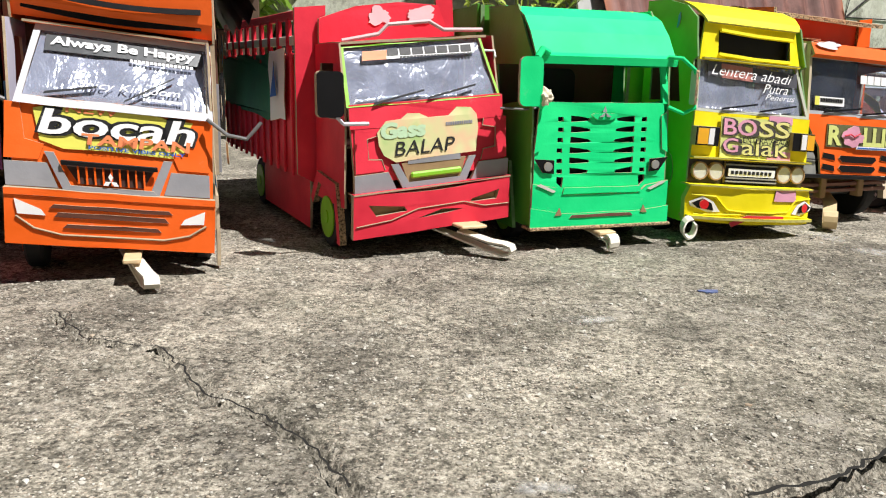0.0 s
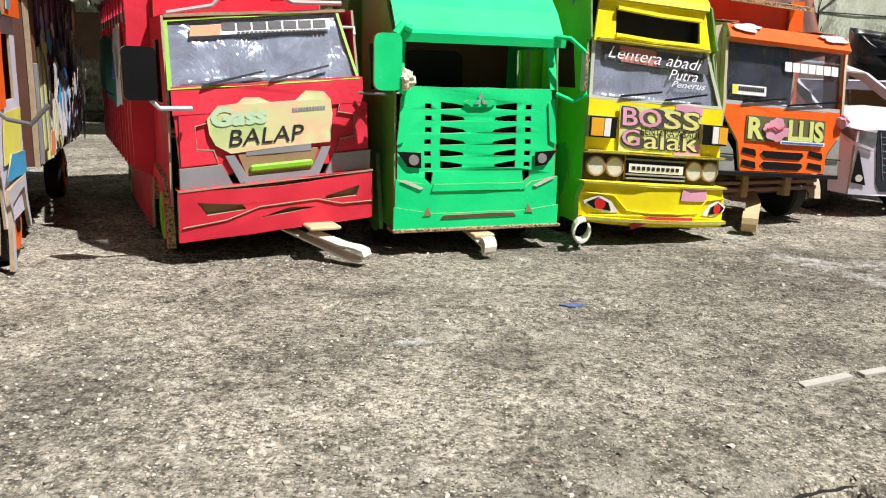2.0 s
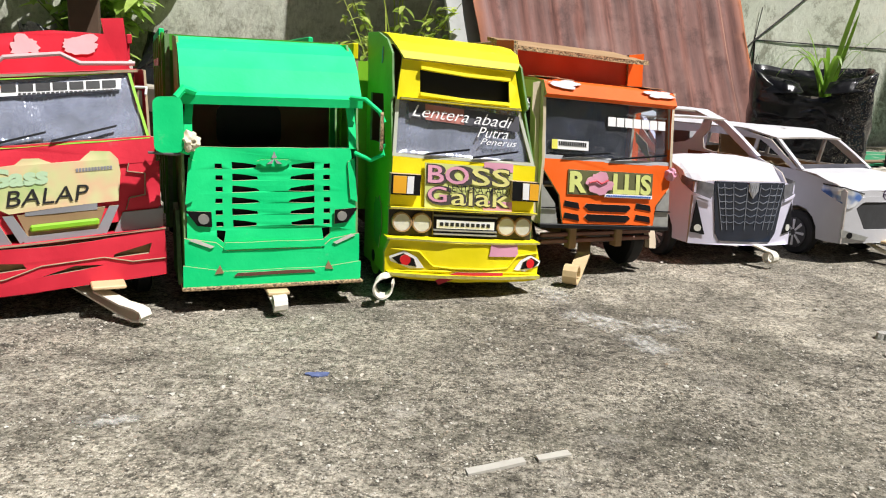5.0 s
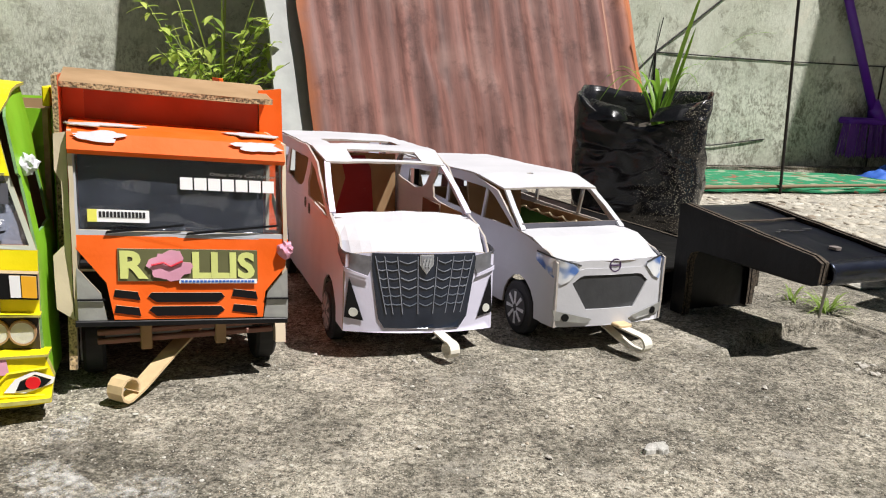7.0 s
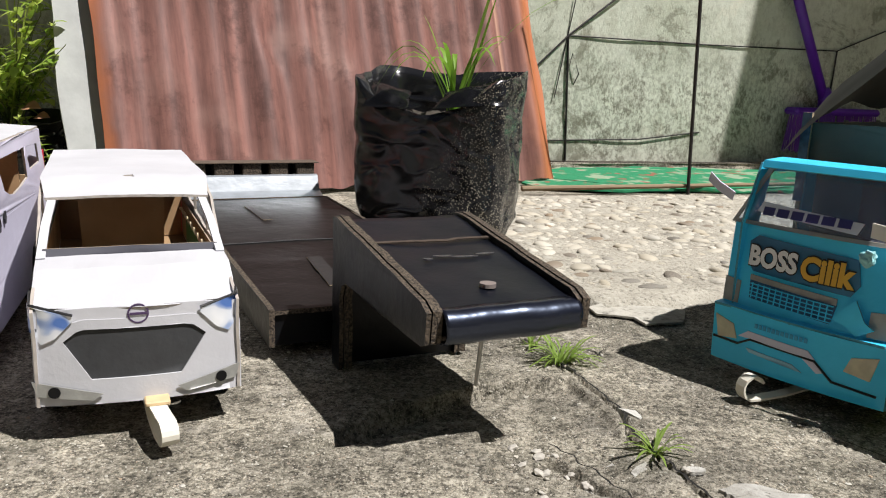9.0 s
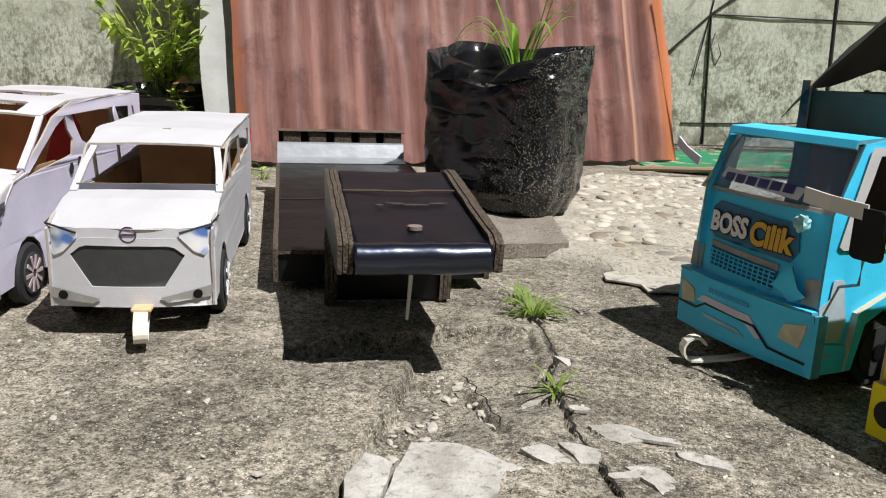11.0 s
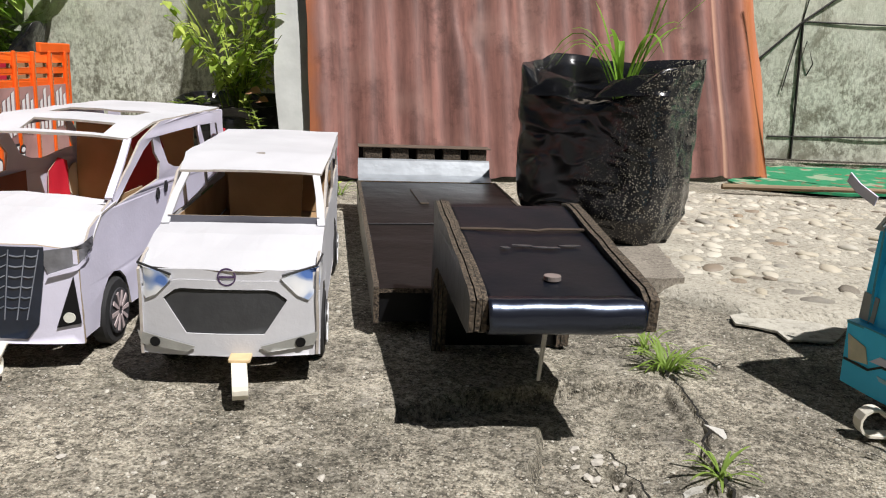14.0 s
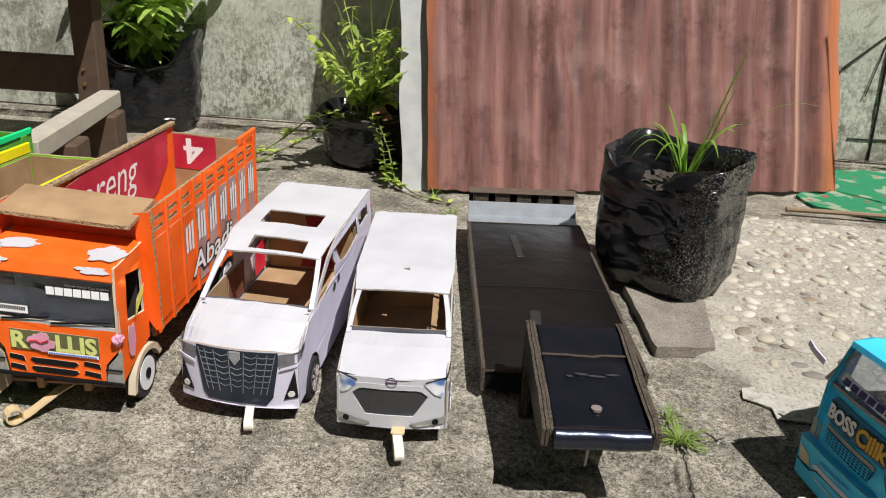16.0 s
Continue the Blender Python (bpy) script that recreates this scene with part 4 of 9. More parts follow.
# ---- tall orange truck
def build_orange_truck():
    LEAN[0] = -0.105
    P = thing("toy_truck", pose(-0.045, 0.556, 0, 0, 0, 20), "handmade orange card toy truck with printed bonnet sticker", "toy truck", "row of toy vehicles")
    M = [ORANGE, EDGE]
    card("bumper", [(-0.052, 0.018), (0.051, 0.018), (0.0525, 0.046), (-0.0505, 0.046)], FR(-0.0050), M, P, 0.0056)
    card("bumper_lip", [(-0.0505, 0.044), (0.0525, 0.044), (0.0525, 0.0475), (-0.0505, 0.0475)], FR(-0.0058), M, P, 0.0066)
    for pts in ([(-0.046, 0.042), (-0.034, 0.037), (-0.032, 0.034), (-0.045, 0.034)], [(0.047, 0.041), (0.036, 0.036), (0.034, 0.033), (0.046, 0.034)]):
        card("headlight", pts, FR(-0.0058), [WHI, EDGE], P, 0.0008)
    for z, h, w in ((0.038, 0.002, 0.03), (0.0335, 0.0025, 0.028), (0.028, 0.002, 0.024)):
        card("air_slot", [(-w, z), (w, z), (w - 0.002, z + h), (-w + 0.002, z + h)], FR(-0.0058), [plain("slot_brown", (0.10, 0.03, 0.015), 0.7), EDGE], P, 0.001)
    for line in ([(-0.046, 0.033), (-0.038, 0.027), (-0.025, 0.024), (0.025, 0.024), (0.038, 0.027), (0.047, 0.033)],):
        part("bumper_crease", tube([(a, -0.0054, b) for a, b in line], 0.0006, 6), EDGE, P)
    front = FR(0.0, 0.12, 0.046)
    card("front_panel", [(-0.048, 0.046), (0.0515, 0.046), (0.053, 0.094), (-0.043, 0.094)], front, M, P, 0.003)
    for s in (-1, 1):
        card("cheek_panel", [(s * 0.050, 0.062), (s * 0.034, 0.062), (s * 0.031, 0.070), (s * 0.040, 0.072), (s * 0.041, 0.090), (s * 0.048, 0.090)], FR(-0.0012, 0.12, 0.046), M, P, 0.0014)
        card("corner_trim", [(s * 0.050, 0.048), (s * 0.026, 0.048), (s * 0.030, 0.0605), (s * 0.050, 0.0605)], FR(-0.0015, 0.1, 0.046), [GREYC, EDGE], P, 0.0016)
        card("grille_trim", [(s * 0.0235, 0.047), (s * 0.0195, 0.049), (s * 0.0265, 0.0665), (s * 0.031, 0.0665)], FR(-0.0022, 0.1, 0.046), [GREYC, EDGE], P, 0.0016)
    card("grille_trim", [(-0.0235, 0.0465), (0.0235, 0.0465), (0.021, 0.0500), (-0.021, 0.0500)], FR(-0.0032, 0.1, 0.046), [GREYC, EDGE], P, 0.0016)
    card("grille", [(-0.016, 0.051), (0.016, 0.051), (0.0225, 0.0625), (-0.0225, 0.0625)], FR(-0.0012, 0.1, 0.046), [plain("grille_dark", (0.04, 0.015, 0.01), 0.7), EDGE], P, 0.001)
    for k in range(9):
        x = -0.016 + 0.004 * k
        part("grille_bar", box(x, -0.002, 0.051, x + 0.0009, -0.0008, 0.0605, 0), ORANGE, P)
    part("grille_bar", box(-0.0235, -0.003, 0.0605, 0.0235, -0.001, 0.063, 0.0003), BLACK, P)
    # three-pointed emblem as a plain shape
    bm = bmesh.new()
    for a in (90, 210, 330):
        c, s = math.cos(radians(a)), math.sin(radians(a))
        slab([(0, 0.0535), (c * 0.0024 - s * 0.0012, 0.0535 + s * 0.0024 + c * 0.0012), (c * 0.0044, 0.0535 + s * 0.0044), (c * 0.0024 + s * 0.0012, 0.0535 + s * 0.0024 - c * 0.0012)], FR(-0.0035), 0.0006, bm=bm)
    part("emblem", bm, WHI, P)
    st = FR(-0.0012, 0.12, 0.046)
    card("sticker", [(-0.033, 0.072), (-0.022, 0.0685), (0.0, 0.069), (0.03, 0.068), (0.044, 0.070), (0.045, 0.088), (0.03, 0.0885), (0.02, 0.0915), (0.0, 0.0925), (-0.022, 0.0915), (-0.035, 0.088)], st, [YELI, EDGE], P, 0.0006, wob=0.0002, label="yellow printed bonnet sticker")
    letters("lettering", "NEW", -0.02, 0.0875, 0.006, 0.0915, st, ORI, P, 0.02, 0.1, lift=0.0006)
    letters("lettering", "bocah", -0.035, 0.0745, 0.045, 0.0895, st, INK, P, 0.10, 0.2, lift=0.0007)
    letters("lettering", "bocah", -0.0335, 0.0755, 0.0435, 0.0885, st, WHI, P, 0.02, 0.2, lift=0.0011)
    letters("lettering", "TAMPAN", -0.013, 0.0718, 0.041, 0.0775, st, ORI, P, 0.03, 0.1, lift=0.0013)
    letters("lettering", "POSITIVE VIBES ONLY", -0.010, 0.0694, 0.038, 0.0714, st, BLUEI, P, 0.02, 0.0, lift=0.0008)
    ws = FR(0.004, 0.72, 0.092)
    frame_out = [(-0.044, 0.090), (0.053, 0.090), (0.0545, 0.131), (-0.034, 0.131)]
    frame_in = [(-0.040, 0.094), (0.0505, 0.094), (0.0520, 0.1275), (-0.0315, 0.1275)]
    card("windscreen_frame", frame_out, ws, [WHITE, EDGE], P, 0.0012, holes=[frame_in])
    windscreen(P, frame_in, lambda a, b, c: ws(a, b, c + 0.001), FILM2)
    card("screen_banner", [(-0.030, 0.1175), (0.050, 0.1185), (0.0505, 0.1255), (-0.029, 0.1258)], lambda a, b, c: ws(a, b, c + 0.0004), [plain("smoked_strip", (0.05, 0.055, 0.06), 0.35), EDGE], P, 0.0003, wob=0.0)
    letters("lettering", "Always Be Happy", -0.027, 0.1195, 0.046, 0.1255, ws, WHI, P, 0.03, 0.05, lift=0.0005)
    bars("small_writing", 0.012, 0.1165, 0.045, 0.1180, ws, WHI, P, 16, lift=0.0005)
    letters("lettering", "Spicy Kingdom", -0.014, 0.0995, 0.037, 0.1045, ws, WHI, P, 0.0, 0.3, lift=0.0005)
    bars("small_writing", 0.018, 0.0972, 0.038, 0.0985, ws, WHI, P, 14, lift=0.0005)
    wiper(P, -0.03, 0.0955, -0.005, 0.101, ws)
    wiper(P, 0.008, 0.095, 0.034, 0.110, ws)
    cab_shell(P, -0.047, 0.0535, 0.075, 0.03, 0.132, [LILAC, EDGE], [(0.028, 0.09), (0.06, 0.09), (0.06, 0.123), (0.036, 0.123)], nose=0.006)
    card("roof", rect(-0.040, 0.028, 0.053, 0.075), TP(0.131), M, P)
    # tall sleeper hood with black stripes
    pts = [(0.031, 0.134), (0.026, 0.142), (0.024, 0.156), (0.030, 0.172), (0.048, 0.186), (0.075, 0.192)]
    part("roof_visor", profile(pts, -0.045, 0.056, 0.002), M, P, "orange roof visor with black stripes")
    for a, b in ((0.138, 0.1415), (0.146, 0.149), (0.156, 0.158)):
        yy = 0.0282 if a < 0.142 else 0.0243
        part("stripe", ribbon([(-0.04 + 0.09 * k / 8, yy - 0.0006 + (0.0 if a < 0.15 else 0.0012), a + 0.006 * math.sin(math.pi * k / 8) * -0.5 + 0.002) for k in range(9)], b - a, 0.0006, (0, 0.3, 1)), BLACK, P)
    card("hood_side", [(0.028, 0.132), (0.075, 0.132), (0.075, 0.192), (0.048, 0.187), (0.030, 0.172), (0.025, 0.152)], SD(0.0555), [ORANGE, EDGE], P)
    card("hood_side", [(0.028, 0.132), (0.075, 0.132), (0.075, 0.192), (0.048, 0.187), (0.030, 0.172), (0.025, 0.152)], SD(-0.046), [ORANGE, EDGE], P)
    card("side_flash", [(0.03, 0.135), (0.04, 0.135), (0.05, 0.175), (0.044, 0.178)], SD(0.0573), [CYANI, EDGE], P, 0.0005)
    # door graphics on the sunny side
    card("side_sticker", [(0.012, 0.060), (0.06, 0.060), (0.07, 0.085), (0.02, 0.085)], SD(0.0537), [YELI, EDGE], P, 0.0005)
    card("side_sticker", [(0.010, 0.052), (0.07, 0.050), (0.07, 0.062), (0.03, 0.064)], SD(0.0543), [CYANI, EDGE], P, 0.0005)
    card("side_sticker", [(0.008, 0.086), (0.026, 0.088), (0.030, 0.125), (0.024, 0.127)], SD(0.0540), [ORANGE, EDGE], P, 0.0005)
    card("mudguard", [(0.008, 0.008), (0.016, 0.008), (0.018, 0.040), (0.055, 0.044), (0.066, 0.02), (0.07, 0.02), (0.06, 0.05), (0.012, 0.048)], SD(0.0530), [WHITE, EDGE], P, 0.002)
    LEAN[0] = 0.0
    cargo_box(P, -0.058, 0.060, 0.085, 0.34, 0.045, 0.150, [BROWNIN, EDGE], 0)
    rng = random.Random(17)
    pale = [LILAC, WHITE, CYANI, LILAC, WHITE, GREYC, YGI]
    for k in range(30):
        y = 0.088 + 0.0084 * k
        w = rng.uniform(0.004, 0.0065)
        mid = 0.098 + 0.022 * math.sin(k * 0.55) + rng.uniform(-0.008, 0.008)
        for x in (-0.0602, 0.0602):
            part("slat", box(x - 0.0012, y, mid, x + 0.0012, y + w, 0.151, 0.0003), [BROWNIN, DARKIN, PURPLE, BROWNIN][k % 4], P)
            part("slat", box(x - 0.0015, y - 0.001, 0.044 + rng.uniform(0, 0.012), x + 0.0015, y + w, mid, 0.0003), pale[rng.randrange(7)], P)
    prints = [WHI, LILAC, CYANI, BLUEI, WHI, PURPLE, INK, YGI, LILAC, INK, ORI]
    for k in range(46):
        y, z = 0.092 + 0.24 * rng.random(), 0.05 + 0.085 * rng.random()
        card("print_patch", splash(y, z, rng.uniform(0.006, 0.016), rng.uniform(0.004, 0.012), rng.uniform(0, 3), k + 50), SD(0.0622 + 0.00012 * k), [prints[k % 11], EDGE], P, 0.0003, wob=0)
    # black plastic tarp over the load
    bm = bmesh.new()
    rows = []
    for i in range(13):
        row = []
        for k in range(17):
            x = -0.075 + 0.16 * i / 12
            y = 0.070 + 0.28 * k / 16
            edge = max(0, abs(i - 6) - 4.5)
            row.append(bm.verts.new((x, y, 0.176 + 0.012 * noise.noise(Vector((x * 30, y * 20, 1))) - 0.02 * edge)))
        rows.append(row)
    for a, b in zip(rows, rows[1:]):
        for k in range(16):
            bm.faces.new((a[k], a[k + 1], b[k + 1], b[k]))
    tarp = part("tarpaulin", bm, BLACKG, P, "black plastic tarpaulin over the load", smooth=True)
    chassis(P, -0.02, 0.02, 0.02, 0.32, 0.02)
    for x, o in ((-0.044, -1), (0.046, 1)):
        wheel(P, x, 0.042, 0.020, 0.010, ORANGE, out=o)
        wheel(P, x, 0.26, 0.020, 0.012, ORANGE, out=o)
    pull_strip(P, [(0.004, 0.02, 0.012), (0.012, -0.012, 0.006), (0.016, -0.028, 0.003), (0.018, -0.034, 0.003), (0.0185, -0.037, 0.0055), (0.018, -0.034, 0.0085), (0.015, -0.024, 0.009), (0.010, -0.008, 0.012)], 0.0075, WOODW)
    part("wood_piece", box(0.004, -0.02, 0.0125, 0.013, 0.01, 0.015), WOOD, P)
    part("mirror_arm", tube([(-0.047, 0.0, 0.096), (-0.058, -0.004, 0.101), (-0.09, -0.006, 0.102)], 0.0011), WIRE, P)
    part("mirror_arm", tube([(0.050, -0.001, 0.086), (0.060, -0.006, 0.078), (0.070, -0.008, 0.076), (0.078, -0.008, 0.085)], 0.0011), WIRE, P)
    return P


# ---- red truck
def build_red_truck():
    LEAN[0] = 0.078
    P = thing("toy_truck", pose(0.123, 0.641, 0, 0, 0, 27), "handmade red card toy truck with ribbed cargo box", "toy truck", "row of toy vehicles")
    M = [RED, EDGE]
    card("bumper", [(-0.0545, 0.0165), (0.054, 0.0165), (0.0535, 0.0435), (0.03, 0.0425), (0.0, 0.041), (-0.03, 0.0425), (-0.0545, 0.0445)], FR(-0.0038), M, P, 0.0046,
         holes=[[(-0.045, 0.037), (-0.021, 0.0335), (-0.019, 0.0305), (-0.040, 0.0295)], [(0.046, 0.0365), (0.026, 0.0325), (0.025, 0.0305), (0.044, 0.0305)], [(-0.012, 0.025), (0.005, 0.0285), (0.020, 0.027), (0.008, 0.0255)]])
    card("bumper_core", rect(-0.052, 0.018, 0.052, 0.042), FR(0.0), [KRAFT, EDGE], P, 0.004)
    part("bumper_crease", tube([(a, -0.0043, b) for a, b in ((-0.053, 0.0245), (-0.03, 0.026), (-0.012, 0.031), (0.02, 0.0315), (0.035, 0.027), (0.053, 0.0265))], 0.0004, 6), EDGE, P)
    card("bumper_top", rect(-0.0545, -0.0042, 0.054, 0.006), TP(0.0435), M, P, 0.001)
    for s in (-1, 1):
        card("corner_trim", [(s * 0.053, 0.0445), (s * 0.026, 0.0445), (s * 0.031, 0.0555), (s * 0.053, 0.0555)], FR(-0.0014), [GREYC, EDGE], P, 0.003)
        card("grille_trim", [(s * 0.022, 0.0445), (s * 0.017, 0.0465), (s * 0.024, 0.0600), (s * 0.029, 0.0600)], FR(-0.0018, 0.06, 0.05), [GREYC, EDGE], P, 0.0016)
        card("cheek_panel", [(s * 0.052, 0.0565), (s * 0.033, 0.0565), (s * 0.035, 0.063), (s * 0.044, 0.064), (s * 0.0445, 0.0765), (s * 0.035, 0.078), (s * 0.036, 0.083), (s * 0.052, 0.083)], FR(-0.0012, 0.10, 0.05), M, P, 0.0014)
    card("grille_trim", rect(-0.020, 0.0445, 0.020, 0.0480), FR(-0.0018, 0.06, 0.05), [GREYC, EDGE], P, 0.0016)
    card("grille_trim", rect(-0.018, 0.0590, 0.018, 0.0625), FR(-0.0018, 0.06, 0.05), [GREYC, EDGE], P, 0.0016)
    card("grille", [(-0.018, 0.048), (0.018, 0.048), (0.022, 0.060), (-0.022, 0.060)], FR(-0.001), [KRAFT, EDGE], P, 0.001)
    bm = box(-0.0165, -0.0032, 0.0500, 0.0185, -0.0005, 0.0540, 0.0010)
    part("grille_bar", bm, LIME, P, "lime green grille bar")
    card("front_panel", [(-0.052, 0.050), (0.051, 0.050), (0.050, 0.0965), (-0.055, 0.0965)], FR(0.0, 0.10, 0.05), M, P, 0.003)
    card("bonnet_lip", [(-0.055, 0.083), (0.050, 0.083), (0.048, 0.0975), (-0.055, 0.0975)], FR(0.0019, 0.10, 0.083), M, P, 0.0014)
    # pale cut edges round the cheek panels and down the middle of the bonnet
    for s in (-1, 1):
        edge = [(s * 0.033, 0.0570), (s * 0.035, 0.0635), (s * 0.0435, 0.0645), (s * 0.0440, 0.0765), (s * 0.0345, 0.0785), (s * 0.0355, 0.0830)]
        part("panel_edge", tube([(a, -0.0013 + 0.10 * (b - 0.05), b) for a, b in edge], 0.0004, 5), EDGE, P)
    st = FR(-0.0024, 0.10, 0.05)
    out = [(-0.038, 0.0800), (-0.037, 0.072), (-0.034, 0.066), (-0.026, 0.0610), (-0.005, 0.0620), (0.012, 0.0625), (0.029, 0.0625), (0.031, 0.078), (0.030, 0.086), (0.026, 0.0905), (0.016, 0.0915), (0.010, 0.0865), (-0.004, 0.0865), (-0.010, 0.0895), (-0.018, 0.0900), (-0.022, 0.0870), (-0.032, 0.0865)]

    def sticker_mat():
        m, nt, b = material("green_cream_print")
        n = noise_tex(nt, coords(nt), 38, 2)
        c = ramp(nt, n, [(0.32, (0.30, 0.50, 0.16)), (0.46, (0.62, 0.60, 0.30)), (0.58, (0.72, 0.50, 0.30)), (0.7, (0.66, 0.66, 0.34))])
        nt.links.new(c, b.inputs["Base Color"])
        return m

    card("sticker", out, st, [sticker_mat(), EDGE], P, 0.0006, wob=0.0002, label="green and cream bonnet sticker")
    letters("lettering", "Gass", -0.036, 0.0755, -0.006, 0.0855, st, plain("pale_green_print", (0.45, 0.62, 0.4), 0.5), P, 0.05, 0.05, lift=0.0005)
    letters("lettering", "BALAP", -0.027, 0.0650, 0.014, 0.0735, st, INK, P, 0.0, 0.15, lift=0.0006)
    bars("small_writing", 0.008, 0.0805, 0.027, 0.0825, st, GREYC, P, 12, lift=0.0004)
    # windscreen with lime edging
    ws = FR(0.003, 0.42, 0.096)
    o = [(-0.0565, 0.096), (0.0475, 0.096), (0.040, 0.1335), (-0.0555, 0.1315)]
    i = [(-0.0542, 0.0968), (0.0458, 0.0968), (0.0385, 0.1328), (-0.0535, 0.1308)]
    card("windscreen_frame", o, ws, [LIME, EDGE], P, 0.0016, holes=[i])
    windscreen(P, i, lambda a, b, c: ws(a, b, c + 0.0008), FILM2)
    card("screen_banner", [(-0.043, 0.1225), (0.034, 0.1240), (0.035, 0.1300), (-0.042, 0.1280)], lambda a, b, c: ws(a, b, c - 0.0002), [WHI, EDGE], P, 0.0003, wob=0)
    card("screen_banner", [(-0.043, 0.1226), (-0.027, 0.1228), (-0.026, 0.1283), (-0.042, 0.1281)], lambda a, b, c: ws(a, b, c - 0.0006), [ORI, EDGE], P, 0.0003, wob=0)
    bars("banner_bars", -0.026, 0.1250, 0.033, 0.1292, ws, INK, P, 7, 0.14, lift=0.0006)
    bars("small_writing", -0.018, 0.1232, 0.033, 0.1242, ws, INK, P, 22, lift=0.0006)
    wiper(P, -0.040, 0.0965, -0.006, 0.1025, ws)
    wiper(P, -0.004, 0.0975, 0.030, 0.1035, ws)
    cab_shell(P, -0.057, 0.0485, 0.064, 0.035, 0.134, M, [(0.022, 0.088), (0.054, 0.088), (0.054, 0.122), (0.026, 0.122)], nose=0.006)
    card("roof", rect(-0.055, 0.018, 0.044, 0.064), TP(0.133), M, P, 0.0016)
    part("roof_rack", tube([(-0.053, 0.022, 0.135), (-0.03, 0.020, 0.138), (-0.024, 0.02, 0.1435), (0.004, 0.02, 0.1445), (0.014, 0.02, 0.139), (0.043, 0.022, 0.138)], 0.0013), plain("rack_paper", (0.55, 0.42, 0.42), 0.5), P)
    # box
    card("box_header", [(-0.055, 0.132), (0.040, 0.132), (0.030, 0.156), (0.0, 0.159), (-0.03, 0.157), (-0.055, 0.150)], FR(0.062), M, P, 0.003)
    for xs in ((-0.022, -0.006), (0.006, 0.028)):
        card("paper_patch", splash((xs[0] + xs[1]) / 2, 0.150, (xs[1] - xs[0]) * 0.64, 0.0075, 0, xs[0] * 9), FR(0.0612), [plain("pink_white_paper", (0.78, 0.6, 0.62), 0.6), EDGE], P, 0.0005, wob=0)
    card("box_post", [(-0.069, 0.050), (-0.052, 0.040), (-0.049, 0.158), (-0.070, 0.1575)], FR(0.066), M, P, 0.003)
    card("box_post", [(0.036, 0.12), (0.046, 0.12), (0.042, 0.1655), (0.029, 0.1655)], FR(0.066), M, P, 0.003)
    cargo_box(P, -0.068, 0.046, 0.070, 0.315, 0.050, 0.128, M, 12, RED)
    for k in range(9):
        y = 0.085 + k * 0.026
        for x in (-0.069, 0.0445):
            part("stake", box(x, y, 0.126, x + 0.0025, y + 0.007, 0.152, 0.0004), RED, P)
    for x in (-0.0685, 0.0445):
        part("side_rail", box(x, 0.075, 0.150, x + 0.003, 0.31, 0.156, 0.0004), RED, P)
        part("side_rail", box(x, 0.075, 0.134, x + 0.003, 0.31, 0.140, 0.0004), WOODW, P)
    card("cloth_banner", [(0.110, 0.088), (0.135, 0.082), (0.30, 0.090), (0.31, 0.127), (0.110, 0.130)], SD(-0.0712), [plain("green_cloth", (0.02, 0.16, 0.07), 0.7, vary=0.4), EDGE], P, 0.0006, wob=0.003, label="green and white cloth banner")
    card("cloth_banner", [(0.085, 0.086), (0.125, 0.083), (0.125, 0.131), (0.085, 0.133)], SD(-0.0722), [WHI, EDGE], P, 0.0006, wob=0.002)
    card("banner_emblem", [(0.100, 0.100), (0.112, 0.100), (0.110, 0.114), (0.106, 0.124), (0.102, 0.114)], SD(-0.0745), [BLUEI, EDGE], P, 0.0004, wob=0.002)
    card("side_skirt", rect(0.07, 0.012, 0.20, 0.05), SD(-0.060), M, P, 0.0016)
    card("side_skirt", rect(0.07, 0.018, 0.20, 0.05), SD(0.048), M, P, 0.0016)
    card("mudguard", [(0.008, 0.012), (0.014, 0.012), (0.020, 0.040), (0.052, 0.046), (0.066, 0.030), (0.070, 0.034), (0.056, 0.053), (0.016, 0.049)], SD(-0.0595), [RED, FLUTE], P, 0.0045)
    LEAN[0] = 0.0
    chassis(P, -0.03, 0.03, 0.02, 0.30, 0.022)
    for x, o in ((-0.052, -1), (0.044, 1)):
        wheel(P, x, 0.040, 0.020, 0.009, LIME, out=o, hub=LIME)
        wheel(P, x, 0.222, 0.020, 0.012, LIME, out=o, hub=LIME)
    # black mirror on a wire
    card("mirror", rrect(-0.079, 0.087, -0.063, 0.113, 0.003), FR(-0.012, 0.0), [BLACK, EDGE], P, 0.004, lean=False)
    part("mirror_arm", tube([(-0.066, -0.008, 0.087), (-0.062, -0.008, 0.083), (-0.046, -0.006, 0.083)], 0.0012), plain("pale_wire", (0.55, 0.55, 0.6), 0.4), P)
    part("mirror_arm", tube([(0.046, -0.001, 0.092), (0.060, -0.008, 0.0915), (0.075, -0.010, 0.093)], 0.0008), WIRE, P)
    part("mirror_arm", tube([(0.042, 0.016, 0.128), (0.048, 0.013, 0.128), (0.047, 0.010, 0.124)], 0.0008), WHI, P)
    pull_strip(P, [(0.005, 0.01, 0.015), (0.018, -0.010, 0.0095), (0.029, -0.027, 0.0050), (0.0335, -0.0335, 0.0036), (0.0360, -0.0372, 0.0044), (0.0372, -0.0390, 0.0068), (0.0366, -0.0382, 0.0092), (0.0340, -0.0342, 0.0103), (0.028, -0.0255, 0.0108), (0.016, -0.007, 0.0150)], 0.0075, WOODW, (0.80, 0.55, 0.1))
    part("wood_piece", box(0.012, -0.018, 0.0175, 0.03, 0.008, 0.0195), WOOD, P)
    return P


